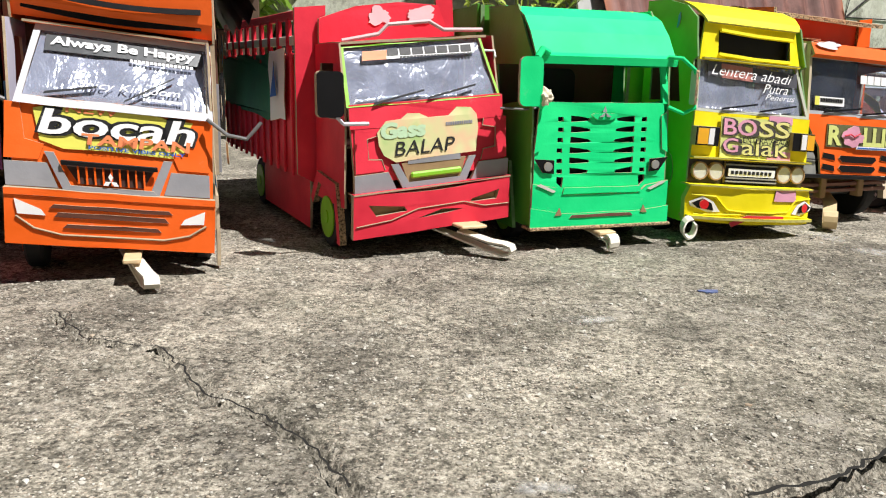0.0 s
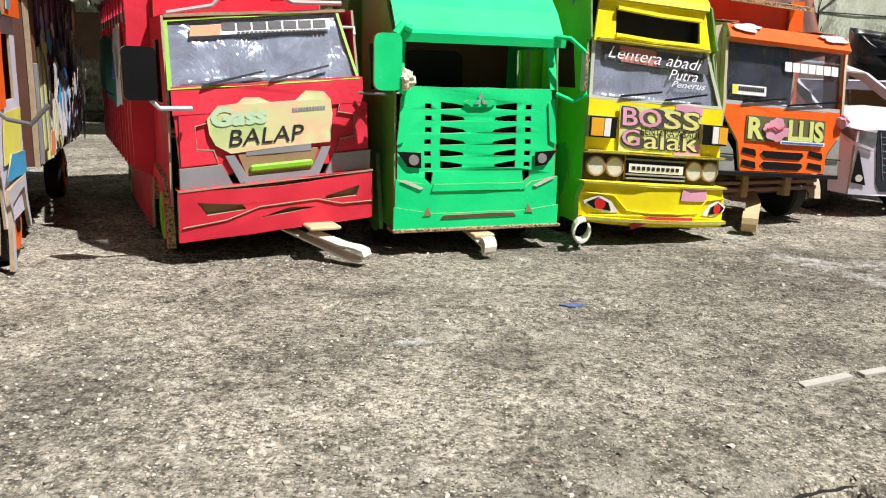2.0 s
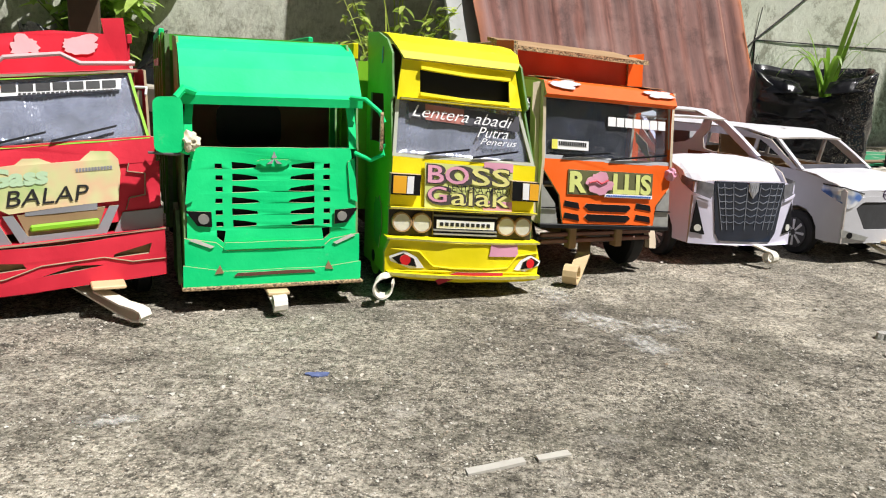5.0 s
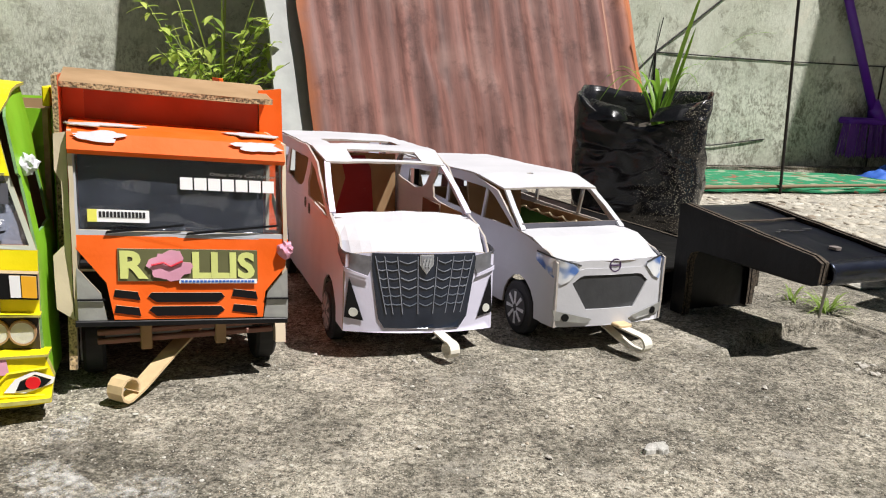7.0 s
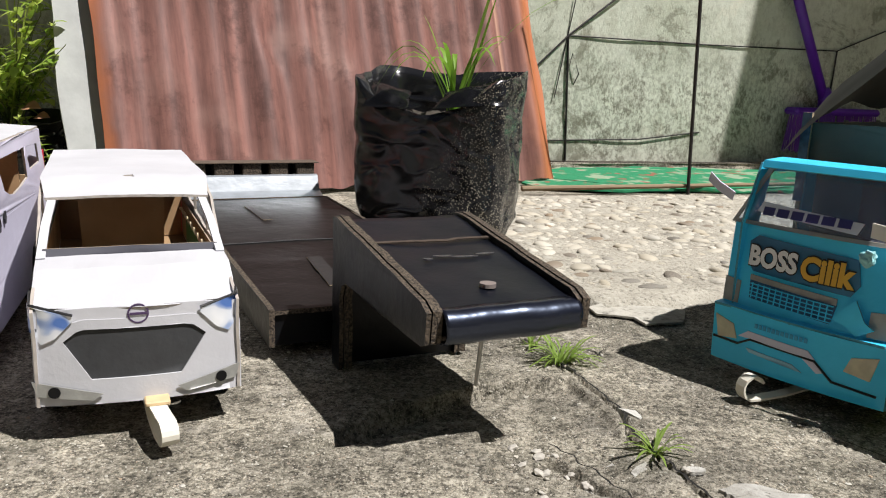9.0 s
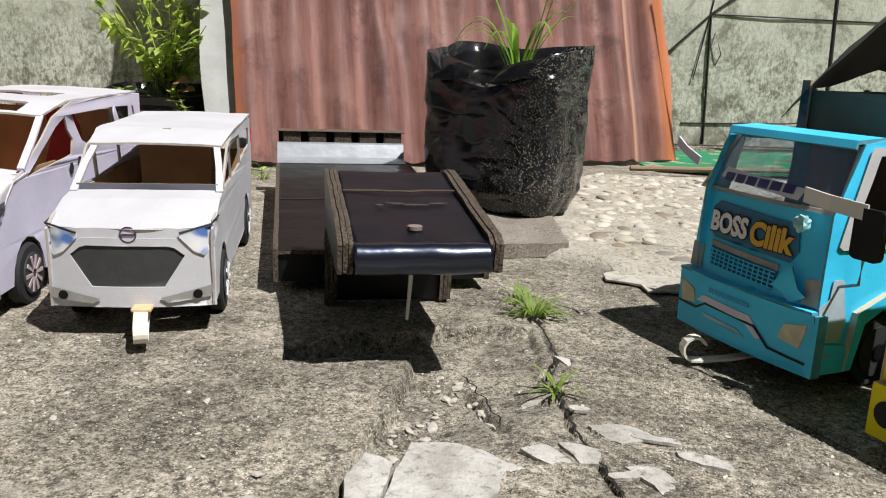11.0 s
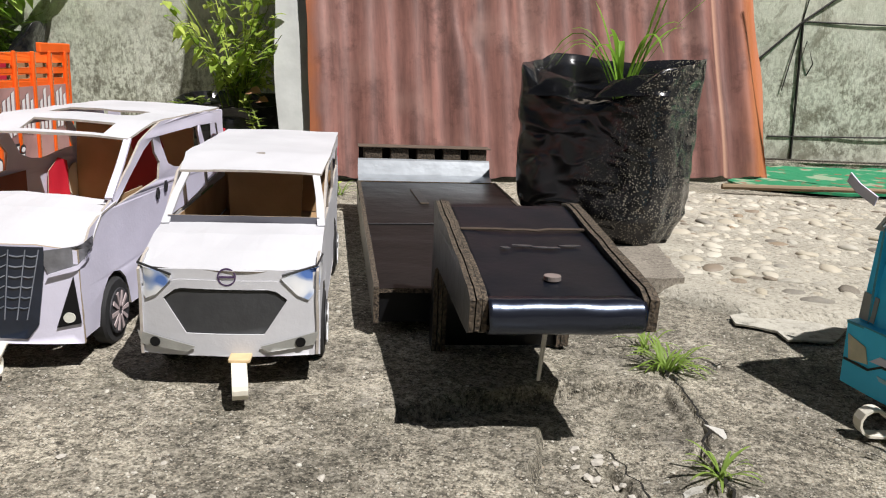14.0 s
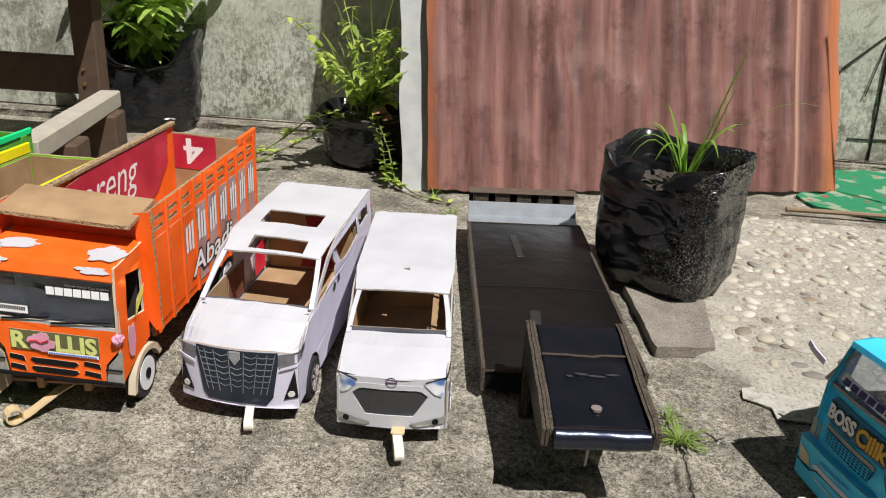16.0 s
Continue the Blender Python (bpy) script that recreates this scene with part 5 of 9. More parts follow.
# ---- green truck
def build_green_truck():
    P = thing("toy_truck", pose(0.234, 0.672, 0, 0, 0, 21), "handmade bright green card toy truck with slotted grille", "toy truck", "row of toy vehicles")
    M = [GREEN, EDGE]
    holes = []
    for k in range(6):
        z = 0.0845 - k * 0.0068
        for s in (-1, 1):
            holes.append([(s * 0.0335, z), (s * 0.0295, z), (s * 0.0295, z + 0.0028), (s * 0.0335, z + 0.0028)])
            holes.append([(s * 0.0240, z - 0.0004), (s * 0.017, z - 0.0003), (s * (0.0075 + 0.0012 * abs(2.5 - k)), z + 0.0002), (s * 0.010, z + 0.0018), (s * 0.017, z + 0.0030), (s * 0.0240, z + 0.0038)])
    for s in (-1, 1):
        holes.append([(s * 0.0335, 0.0445), (s * 0.0295, 0.041), (s * 0.0285, 0.048), (s * 0.0335, 0.0485)])
    card("front_panel", [(-0.050, 0.034), (0.050, 0.034), (0.0495, 0.070), (0.046, 0.0965), (-0.0465, 0.0965), (-0.0495, 0.070)], FR(0.0, 0.04, 0.034), M, P, 0.0016, holes=holes)
    # black sheet behind the cut slots, their inner shade as colour
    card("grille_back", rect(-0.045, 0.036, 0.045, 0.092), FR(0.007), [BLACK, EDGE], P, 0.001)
    for s in (-1, 1):
        card("lamp_panel", [(s * 0.0505, 0.0605), (s * 0.036, 0.0595), (s * 0.036, 0.0505), (s * 0.044, 0.0515)], FR(-0.0008), [BLACK, EDGE], P, 0.0006)
        card("headlight", disc(s * 0.0405, 0.0555, 0.0030, 16), FR(-0.0016), [SILVERG, EDGE], P, 0.0008)
        card("fog_sticker", [(s * 0.049, 0.0435), (s * 0.037, 0.0385), (s * 0.035, 0.0395), (s * 0.046, 0.0445)], FR(-0.0030), [LAMPG, EDGE], P, 0.0005)
        card("cheek_panel", [(s * 0.0505, 0.064), (s * 0.046, 0.066), (s * 0.044, 0.088), (s * 0.048, 0.0905)], FR(-0.0012, 0.04, 0.034), M, P, 0.0014)
    card("bumper", [(-0.0515, 0.0165), (0.0515, 0.0165), (0.0515, 0.0445), (0.034, 0.0415), (0.028, 0.0365), (-0.028, 0.0365), (-0.034, 0.0415), (-0.0515, 0.0445)], FR(-0.0022), M, P, 0.002)
    card("bumper_bar", [(-0.030, 0.0375), (0.030, 0.0375), (0.029, 0.0415), (-0.029, 0.0415)], FR(-0.0030), M, P, 0.0012)
    card("bumper_lip", [(-0.0525, 0.0155), (0.0525, 0.0155), (0.0525, 0.0275), (0.030, 0.0245), (-0.030, 0.0245), (-0.0525, 0.0285)], FR(-0.0032), M, P, 0.0010)
    card("air_slot", [(-0.024, 0.0215), (0.024, 0.0215), (0.022, 0.0235), (-0.022, 0.0235)], FR(-0.0037), [BROWNIN, EDGE], P, 0.0006)
    for s in (-1, 1):
        card("bumper_trim", [(s * 0.030, 0.0235), (s * 0.035, 0.023), (s * 0.032, 0.0285)], FR(-0.0038), [KRAFT, EDGE], P, 0.0006)
    part("bumper_base", box(-0.0535, -0.0055, 0.0140, 0.0535, 0.008, 0.0160, 0.0004), FLUTE, P)
    card("badge_panel", [(-0.010, 0.0885), (-0.006, 0.0855), (0.006, 0.0855), (0.010, 0.0885), (0.008, 0.0895), (-0.008, 0.0895)], FR(0.0002), M, P, 0.001)
    bm = bmesh.new()
    slab([(0.0, 0.0945), (-0.0016, 0.0905), (0.0016, 0.0905)], FR(0.0006), 0.0006, bm=bm)
    for s in (-1, 1):
        slab([(s * 0.0002, 0.0903), (s * 0.0045, 0.0873), (s * 0.0012, 0.0873)], FR(-0.0004), 0.0006, bm=bm)
    part("emblem", bm, CHROME, P)
    # sides with window openings; closed sleeper and roof
    win = [(0.012, 0.0975), (0.058, 0.092), (0.062, 0.120), (0.016, 0.120)]
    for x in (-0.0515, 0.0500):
        # left side gets the darker green: its shade is in the colour
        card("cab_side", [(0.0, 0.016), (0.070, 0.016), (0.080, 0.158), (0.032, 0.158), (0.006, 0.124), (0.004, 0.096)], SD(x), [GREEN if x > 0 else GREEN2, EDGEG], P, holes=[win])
    for s in (-1, 1):
        part("pillar", ribbon([(s * 0.0475, 0.003, 0.096), (s * 0.0475, 0.006, 0.11), (s * 0.0460, 0.008, 0.124)], 0.0045, 0.0016, (1, 0, 0)), GREEN, P)
    roof = [(0.000, 0.1205), (-0.001, 0.1255), (0.003, 0.1275), (0.012, 0.141), (0.022, 0.151), (0.034, 0.1565), (0.056, 0.159), (0.082, 0.160)]
    part("roof", profile(roof, -0.0512, 0.0525, 0.0016, cols=14), [GREEN, EDGEG], P, "rounded green card roof fairing")
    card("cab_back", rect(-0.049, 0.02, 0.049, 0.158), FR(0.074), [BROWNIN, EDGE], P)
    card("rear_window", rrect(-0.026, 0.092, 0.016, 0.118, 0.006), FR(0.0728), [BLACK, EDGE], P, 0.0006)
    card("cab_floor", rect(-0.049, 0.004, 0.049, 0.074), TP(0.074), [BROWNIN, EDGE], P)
    card("dashboard", rect(-0.046, 0.003, 0.046, 0.014), TP(0.093), [GREEN2, EDGE], P)
    part("flower", stone_to_bm(-0.0475, -0.004, 0.100, 0.0055), plain("cream_tissue", (0.72, 0.66, 0.5), 0.9), P, "crumpled cream tissue flower")
    # mirrors on bent arms
    card("mirror", rrect(-0.066, 0.094, -0.0505, 0.1245, 0.004), FR(-0.008), M, P, 0.003)
    part("mirror_arm", tube([(-0.054, -0.006, 0.124), (-0.050, -0.004, 0.129), (-0.044, 0.0, 0.127)], 0.0022), GREEN, P)
    part("mirror_arm", tube([(-0.052, -0.006, 0.096), (-0.048, -0.002, 0.094)], 0.0018), GREEN, P)
    part("mirror_arm", tube([(0.045, 0.0, 0.127), (0.053, -0.005, 0.126), (0.061, -0.008, 0.119), (0.064, -0.008, 0.113)], 0.0013), GREEN, P)
    part("mirror_arm", tube([(0.048, 0.0, 0.094), (0.057, -0.005, 0.090), (0.064, -0.008, 0.094), (0.064, -0.008, 0.1)], 0.0013), GREEN, P)
    bm = slab(rrect(-0.0045, 0.096, 0.0045, 0.119, 0.002), lambda a, b, c: (0.062 + c + a * 0.25, -0.006 + a, b), 0.002)
    part("mirror", bm, [LAMPG, FLUTE], P, "plain grey back of a folded mirror")
    # tall ribbed box behind the cab
    B = [GREEN2, EDGEG]
    t = 0.003
    for x in (-0.056, 0.053):
        card("box_side", rect(0.085, 0.035, 0.33, 0.161), SD(x), B, P, t)
        for k in range(5):
            y = 0.087 + k * 0.055
            part("box_rib", box(x - 0.002 if x < 0 else x + t, y, 0.035, x if x < 0 else x + t + 0.002, y + 0.012, 0.162, 0.0004), GREEN2, P)
    card("box_front", rect(-0.053, 0.035, 0.053, 0.161), FR(0.086), B, P, t)
    card("box_back", rect(-0.053, 0.035, 0.053, 0.161), FR(0.327), B, P, t)
    card("box_floor", rect(-0.053, 0.09, 0.053, 0.326), TP(0.05), [KRAFT, EDGE], P, t)
    for k in range(3):
        card("tape_label", rect(0.13 + k * 0.04, 0.141, 0.155 + k * 0.04, 0.146), SD(-0.0590), [WOODW, EDGE], P, 0.0005)
    card("bed_lining", rect(0.095, 0.055, 0.32, 0.160), SD(-0.0525), [KRAFT, EDGE], P, 0.0008)
    card("carton_print", [(0.10, 0.07), (0.31, 0.08), (0.31, 0.15), (0.16, 0.145)], SD(-0.0512), [paper("carton_red", (0.50, 0.02, 0.05), 0.5), EDGE], P, 0.0006)
    card("carton_print", splash(0.2, 0.11, 0.05, 0.02, 0.2, 31), SD(-0.0500), [plain("teal_print", (0.04, 0.14, 0.14), 0.5), EDGE], P, 0.0006)
    for x in (-0.057, 0.0535):
        part("side_rail", box(x, 0.17, 0.1615, x + 0.004, 0.33, 0.168, 0.0006), GREEN, P)
    card("box_print", splash(0.13, 0.125, 0.014, 0.03, 0, 7), SD(0.0585), [ORI, EDGE], P, 0.0006)
    card("mudguard", [(0.02, 0.012), (0.07, 0.012), (0.078, 0.04), (0.06, 0.056), (0.03, 0.056)], SD(-0.0545), B, P, 0.0025)
    chassis(P, -0.03, 0.03, 0.02, 0.31, 0.02)
    for x, o in ((-0.045, -1), (0.045, 1)):
        wheel(P, x, 0.045, 0.019, 0.010, LIME, out=o)
        wheel(P, x, 0.25, 0.019, 0.012, LIME, out=o)
    pull_strip(P, [(0.0, 0.02, 0.012), (-0.001, -0.010, 0.009), (0.0, -0.017, 0.0072)] + [(0.0, -0.0175 - 0.0046 * math.sin(a), 0.0062 + 0.0046 * -math.cos(a) + 0.001) for a in (0.4, 1.0, 1.6, 2.2, 2.8, 3.4, 4.0, 4.6)], 0.0085, WOODW, (0.96, 0.25, 0))
    part("wood_piece", box(-0.006, -0.012, 0.0105, 0.007, 0.012, 0.0128), WOOD, P)
    return P


def stone_to_bm(x, y, z, r):
    bm = bmesh.new()
    bmesh.ops.create_icosphere(bm, subdivisions=3, radius=r)
    for v in bm.verts:
        v.co *= 1 + 0.5 * noise.noise(v.co * 420)
        v.co += Vector((x, y, z))
    return bm


# ---- yellow and lime truck
def build_yellow_truck():
    LEAN[0] = -0.062
    P = thing("toy_truck", pose(0.350, 0.717, 0, 0, 0, 19), "handmade yellow and lime card toy truck with round lamps", "toy truck", "row of toy vehicles")
    M = [YELLOW, EDGEY]
    arch = [(-0.055, 0.0125), (-0.02, 0.0115), (0.02, 0.0115), (0.051, 0.0125), (0.0525, 0.026), (0.049, 0.0375), (-0.052, 0.0375), (-0.0555, 0.028)]
    bm = slab(arch, lambda a, b, c: (a, -0.011 + 3.0 * a * a + c, b), 0.005, step=0.006)
    wobble(bm, 0.0007)
    part("bumper", bm, M, P)
    card("bumper_top", [(-0.055, -0.006), (-0.02, -0.012), (0.02, -0.012), (0.051, -0.006), (0.051, 0.006), (-0.055, 0.006)], TP(0.0372), M, P, 0.0012)
    card("bumper_step", [(-0.0545, -0.008), (-0.02, -0.0145), (0.02, -0.0145), (0.051, -0.008), (0.051, 0.006), (-0.0545, 0.006)], TP(0.0145), M, P, 0.002)
    for line in ([(-0.052, 0.031), (-0.035, 0.0305), (-0.026, 0.0215), (-0.012, 0.0205), (0.012, 0.0205), (0.026, 0.0215), (0.033, 0.0295), (0.05, 0.031)], [(-0.05, 0.017), (-0.02, 0.0185), (0.02, 0.0185), (0.048, 0.017)]):
        part("bumper_crease", tube([(a, -0.0118 + 3.0 * a * a, b) for a, b in line], 0.0007, 6), YELLOW, P)
    for s in (-1, 1):
        at = lambda a, b, c: (a, -0.0118 + 3.0 * a * a + c, b)
        card("lamp_frame", [(s * 0.053, 0.0255), (s * 0.044, 0.0300), (s * 0.036, 0.0265), (s * 0.031, 0.0200), (s * 0.040, 0.0190), (s * 0.052, 0.0225)], at, [WHI, EDGE], P, 0.0006)
        ob = card("fog_lamp", [(s * 0.0515, 0.0248), (s * 0.0445, 0.0285), (s * 0.038, 0.0255), (s * 0.036, 0.0205), (s * 0.0475, 0.0215)], lambda a, b, c: at(a, b, c - 0.0007), [BLACK, EDGE], P, 0.0006)
        card("red_lens", disc(s * 0.0435, 0.0245, 0.0033, 14), lambda a, b, c: at(a, b, c - 0.0014), [plain("red_lens", (0.7, 0.01, 0.015), 0.3), EDGE], P, 0.0006)
    card("red_flash", [(-0.022, 0.0095), (-0.006, 0.0165), (0.022, 0.0165), (0.022, 0.0185), (-0.010, 0.0185), (-0.024, 0.0125)], lambda a, b, c: (a, -0.0128 + 3.0 * a * a + c, b), [REDI, EDGE], P, 0.0006)
    card("pink_patch", [(0.012, 0.029), (0.034, 0.029), (0.033, 0.037), (0.013, 0.037)], lambda a, b, c: (a, -0.0120 + 3.0 * a * a + c, b), [PINK, EDGE], P, 0.0005)
    # black lamp band
    band = FR(0.0)
    card("lamp_band", rect(-0.0525, 0.0375, 0.0465, 0.0560), FR(0.002), [plain("dark_brown_card", (0.035, 0.025, 0.02), 0.5), EDGE], P, 0.002)
    for x in (-0.0445, -0.0315, 0.0275, 0.0395):
        card("headlight", disc(x, 0.0475, 0.0058, 20), FR(-0.0006), [LAMPG, KRAFT], P, 0.0028, label="round silver paper headlight")
        card("headlight_ring", disc(x, 0.0475, 0.0064, 20), FR(-0.0012), [KRAFT, KRAFT], P, 0.003, holes=[disc(x, 0.0475, 0.0055, 20)])
    card("grille", rect(-0.0235, 0.0395, 0.0205, 0.0550), FR(-0.0004), [BLACK, EDGE], P, 0.002)
    for z in (0.0405, 0.0430, 0.0525):
        part("grille_bar", box(-0.0235, -0.0018, z, 0.0205, -0.0004, z + 0.001, 0), GREYC, P)
    card("name_plate", rect(-0.0215, 0.0448, 0.0185, 0.0503), FR(-0.0016), [WHI, EDGE], P, 0.001, wob=0)
    bars("plate_bars", -0.0195, 0.0464, 0.0165, 0.0488, FR(-0.0016), INK, P, 10, 0.35, lift=0.0004)
    # bonnet
    card("front_panel", [(-0.0525, 0.0555), (0.0475, 0.0555), (0.0475, 0.0885), (-0.0505, 0.0885)], FR(0.001, 0.06, 0.056), M, P, 0.003)
    card("front_shelf", rect(-0.053, -0.004, 0.048, 0.004), TP(0.0565), M, P, 0.0012)
    for s in (-1, 1):
        x = -0.0425 if s < 0 else 0.0395
        card("indicator_body", rect(x - 0.0105, 0.0655, x + 0.0085, 0.0785), FR(-0.0040), [BLACK, EDGE], P, 0.006)
        card("indicator", rect(x - 0.0095 if s < 0 else x + 0.0015, 0.0665, x - 0.001 if s < 0 else x + 0.008, 0.0775), FR(-0.0050), [plain("amber_print", (0.85, 0.42, 0.02), 0.45), EDGE], P, 0.0012)
        card("indicator", rect(x - 0.0005 if s < 0 else x - 0.0035, 0.0665, x + 0.0038 if s < 0 else x + 0.001, 0.0775), FR(-0.0050), [WHI, EDGE], P, 0.0012)
    st = FR(-0.0012, 0.06, 0.056)
    card("sticker", rect(-0.0300, 0.0575, 0.0305, 0.0862), st, [YGI, EDGE], P, 0.0006, wob=0.0003, label="pink and yellow-green bonnet sticker")
    card("sticker_patch", rect(0.010, 0.0575, 0.0305, 0.0640), lambda a, b, c: st(a, b, c - 0.0004), [PINK, EDGE], P, 0.0004, wob=0)
    card("sticker_patch", rect(0.010, 0.0835, 0.0305, 0.0890), lambda a, b, c: st(a, b, c - 0.0004), [PINK, EDGE], P, 0.0004, wob=0)
    OUTL = plain("grey_outline_print", (0.07, 0.06, 0.055), 0.5)
    PALY = plain("pale_yellow_print", (0.72, 0.68, 0.24), 0.5, vary=0.25, scale=60)
    for word, z0, z1 in (("BOSS", 0.0730, 0.0858), ("Galak", 0.0596, 0.0722)):
        letters("lettering", word, -0.0290, z0, 0.0290, z1, st, OUTL, P, 0.045, lift=0.0007)
    letters("lettering", "BO", -0.0283, 0.0737, -0.0005, 0.0851, st, PINK, P, 0.015, lift=0.0010)
    letters("lettering", "SS", 0.0015, 0.0737, 0.0283, 0.0851, st, PALY, P, 0.015, lift=0.0010)
    letters("lettering", "G", -0.0283, 0.0616, -0.0155, 0.0716, st, PINK, P, 0.01, lift=0.0010)
    letters("lettering", "alak", -0.0125, 0.0603, 0.0283, 0.0715, st, PALY, P, 0.005, lift=0.0010)
    letters("lettering", "LENTERA ABADI", -0.015, 0.0688, 0.028, 0.0730, st, INK, P, 0.0, lift=0.0014)
    # windscreen
    ws = FR(0.003, 0.16, 0.089)
    o = [(-0.0510, 0.0885), (0.0470, 0.0885), (0.0365, 0.1245), (-0.0480, 0.1255)]
    i = [(-0.0485, 0.0905), (0.0440, 0.0905), (0.0343, 0.1235), (-0.0460, 0.1235)]
    card("windscreen_frame", o, ws, [plain("taped_frame", (0.5, 0.52, 0.42), 0.4), EDGE], P, 0.0012, holes=[i])
    windscreen(P, i, lambda a, b, c: ws(a, b, c + 0.0008), FILM2)
    BAND = plain("grey_banner_print", (0.085, 0.085, 0.10), 0.4, vary=0.3)
    card("screen_banner", rect(-0.040, 0.1112, 0.036, 0.1212), lambda a, b, c: ws(a, b - 0.04 * a, c - 0.0002), [BAND, BAND], P, 0.0002, wob=0)
    card("screen_banner", rect(-0.029, 0.1114, -0.003, 0.1210), lambda a, b, c: ws(a, b - 0.04 * a, c - 0.0005), [plain("faded_red_print", (0.50, 0.20, 0.17), 0.5, vary=0.3)] * 2, P, 0.0002, wob=0)
    letters("lettering", "Lentera abadi", -0.038, 0.1128, 0.031, 0.1200, lambda a, b, c: ws(a, b - 0.04 * a, c), WHI, P, -0.004, 0.45, lift=0.0012)
    letters("lettering", "Putra", 0.006, 0.1045, 0.028, 0.1110, ws, WHI, P, -0.004, 0.45, lift=0.0004)
    letters("lettering", "Penerus", 0.008, 0.1000, 0.034, 0.1040, ws, WHI, P, -0.004, 0.45, lift=0.0004)
    wiper(P, -0.03, 0.0905, 0.0, 0.0955, ws)
    wiper(P, 0.002, 0.0905, 0.034, 0.0965, ws)
    # visor box and curved roof
    vis = [(-0.0330, 0.1280), (0.0285, 0.1270), (0.0275, 0.1425), (-0.0330, 0.1440)]
    card("visor", [(-0.0480, 0.1235), (0.0370, 0.1235), (0.0315, 0.1500), (-0.0440, 0.1500)], FR(0.0070, 0.1, 0.124), M, P, 0.0016, holes=[vis], label="yellow roof visor with a black slot")
    # black sheet stands in for the dark of the open visor slot
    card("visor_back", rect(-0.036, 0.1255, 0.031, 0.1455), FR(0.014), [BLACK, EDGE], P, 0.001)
    for x0, z0, x1, z1 in ((-0.0330, 0.1440, 0.0275, 0.1425), (-0.0330, 0.1280, 0.0285, 0.1270)):
        part("visor_rim", ribbon([(x0, 0.0068, z0), ((x0 + x1) / 2, 0.0064, (z0 + z1) / 2 - 0.0008), (x1, 0.0068, z1)], 0.0020, 0.0022, (0, 0.3, 1)), YELLOW, P)
    part("roof", profile([(0.006, 0.149), (0.009, 0.1535), (0.017, 0.1590), (0.030, 0.1635), (0.045, 0.1655), (0.072, 0.1665)], -0.0485, 0.0365, 0.0016, taper=[0.90, 0.95, 1, 1, 1, 1]), M, P)
    card("visor_soffit", rect(-0.046, 0.004, 0.035, 0.018), TP(0.1240), M, P, 0.0012)
    side = [(0.004, 0.010), (0.072, 0.010), (0.072, 0.166), (0.045, 0.165), (0.022, 0.160), (0.009, 0.151), (0.005, 0.125), (0.010, 0.123), (0.004, 0.088)]
    win = [(0.022, 0.094), (0.062, 0.094), (0.062, 0.126), (0.028, 0.126)]
    card("cab_side", side, SD(-0.0510), [LIME, EDGEG], P, holes=[win])
    card("cab_side", side, lambda a, b, c: (0.0465 + c - 0.17 * max(0.0, b - 0.086), a, b), [LIME, EDGEG], P, holes=[win])
    card("cab_back", [(-0.049, 0.02), (0.045, 0.02), (0.045, 0.086), (0.033, 0.160), (-0.049, 0.160)], FR(0.070), [BROWNIN, EDGE], P)
    card("cab_floor", rect(-0.049, 0.008, 0.046, 0.070), TP(0.078), [BROWNIN, EDGE], P)
    card("side_sticker", splash(0.035, 0.045, 0.014, 0.02, 0, 12), SD(-0.0518), [GREEN2, EDGE], P, 0.0005)
    card("side_sticker", splash(0.03, 0.15, 0.002, 0.006, 0.3, 5), SD(-0.0518), [CYANI, EDGE], P, 0.0005)
    part("tissue_lump", stone_to_bm(0.043, 0.02, 0.128, 0.005), WHITE, P)
    LEAN[0] = 0.0
    cargo_box(P, -0.058, 0.046, 0.085, 0.285, 0.045, 0.150, [LIME, EDGE], 7, LIME)
    card("bed_lining", rect(0.09, 0.05, 0.28, 0.148), SD(-0.0545), [KRAFT, EDGE], P, 0.0008)
    card("bed_lining", rect(-0.053, 0.05, 0.041, 0.148), FR(0.2808), [KRAFT, EDGE], P, 0.0008)
    card("box_print", splash(0.16, 0.12, 0.022, 0.03, 0, 9), SD(-0.0612), [ORI, EDGE], P, 0.0006)
    for x in (-0.059, 0.0435):
        part("side_rail", box(x, 0.085, 0.151, x + 0.004, 0.285, 0.162), YELLOW, P)
    chassis(P, -0.03, 0.03, 0.02, 0.27, 0.02)
    for x, o in ((-0.044, -1), (0.040, 1)):
        wheel(P, x, 0.045, 0.019, 0.010, LIME, out=o)
        wheel(P, x, 0.22, 0.019, 0.012, LIME, out=o)
    pull_strip(P, [(-0.040, 0.02, 0.012)] + [(-0.0585 + 0.0066 * math.cos(a), -0.013 + 0.002 * math.cos(a), 0.0125 + 0.0066 * math.sin(a)) for a in [1.2 + 0.42 * k for k in range(14)]], 0.010, WOODW, (0.35, 0.93, 0.1))
    return P


# ---- orange tipper
PINKSP = plain("pink_silver_spoke", (0.48, 0.40, 0.40), 0.4)


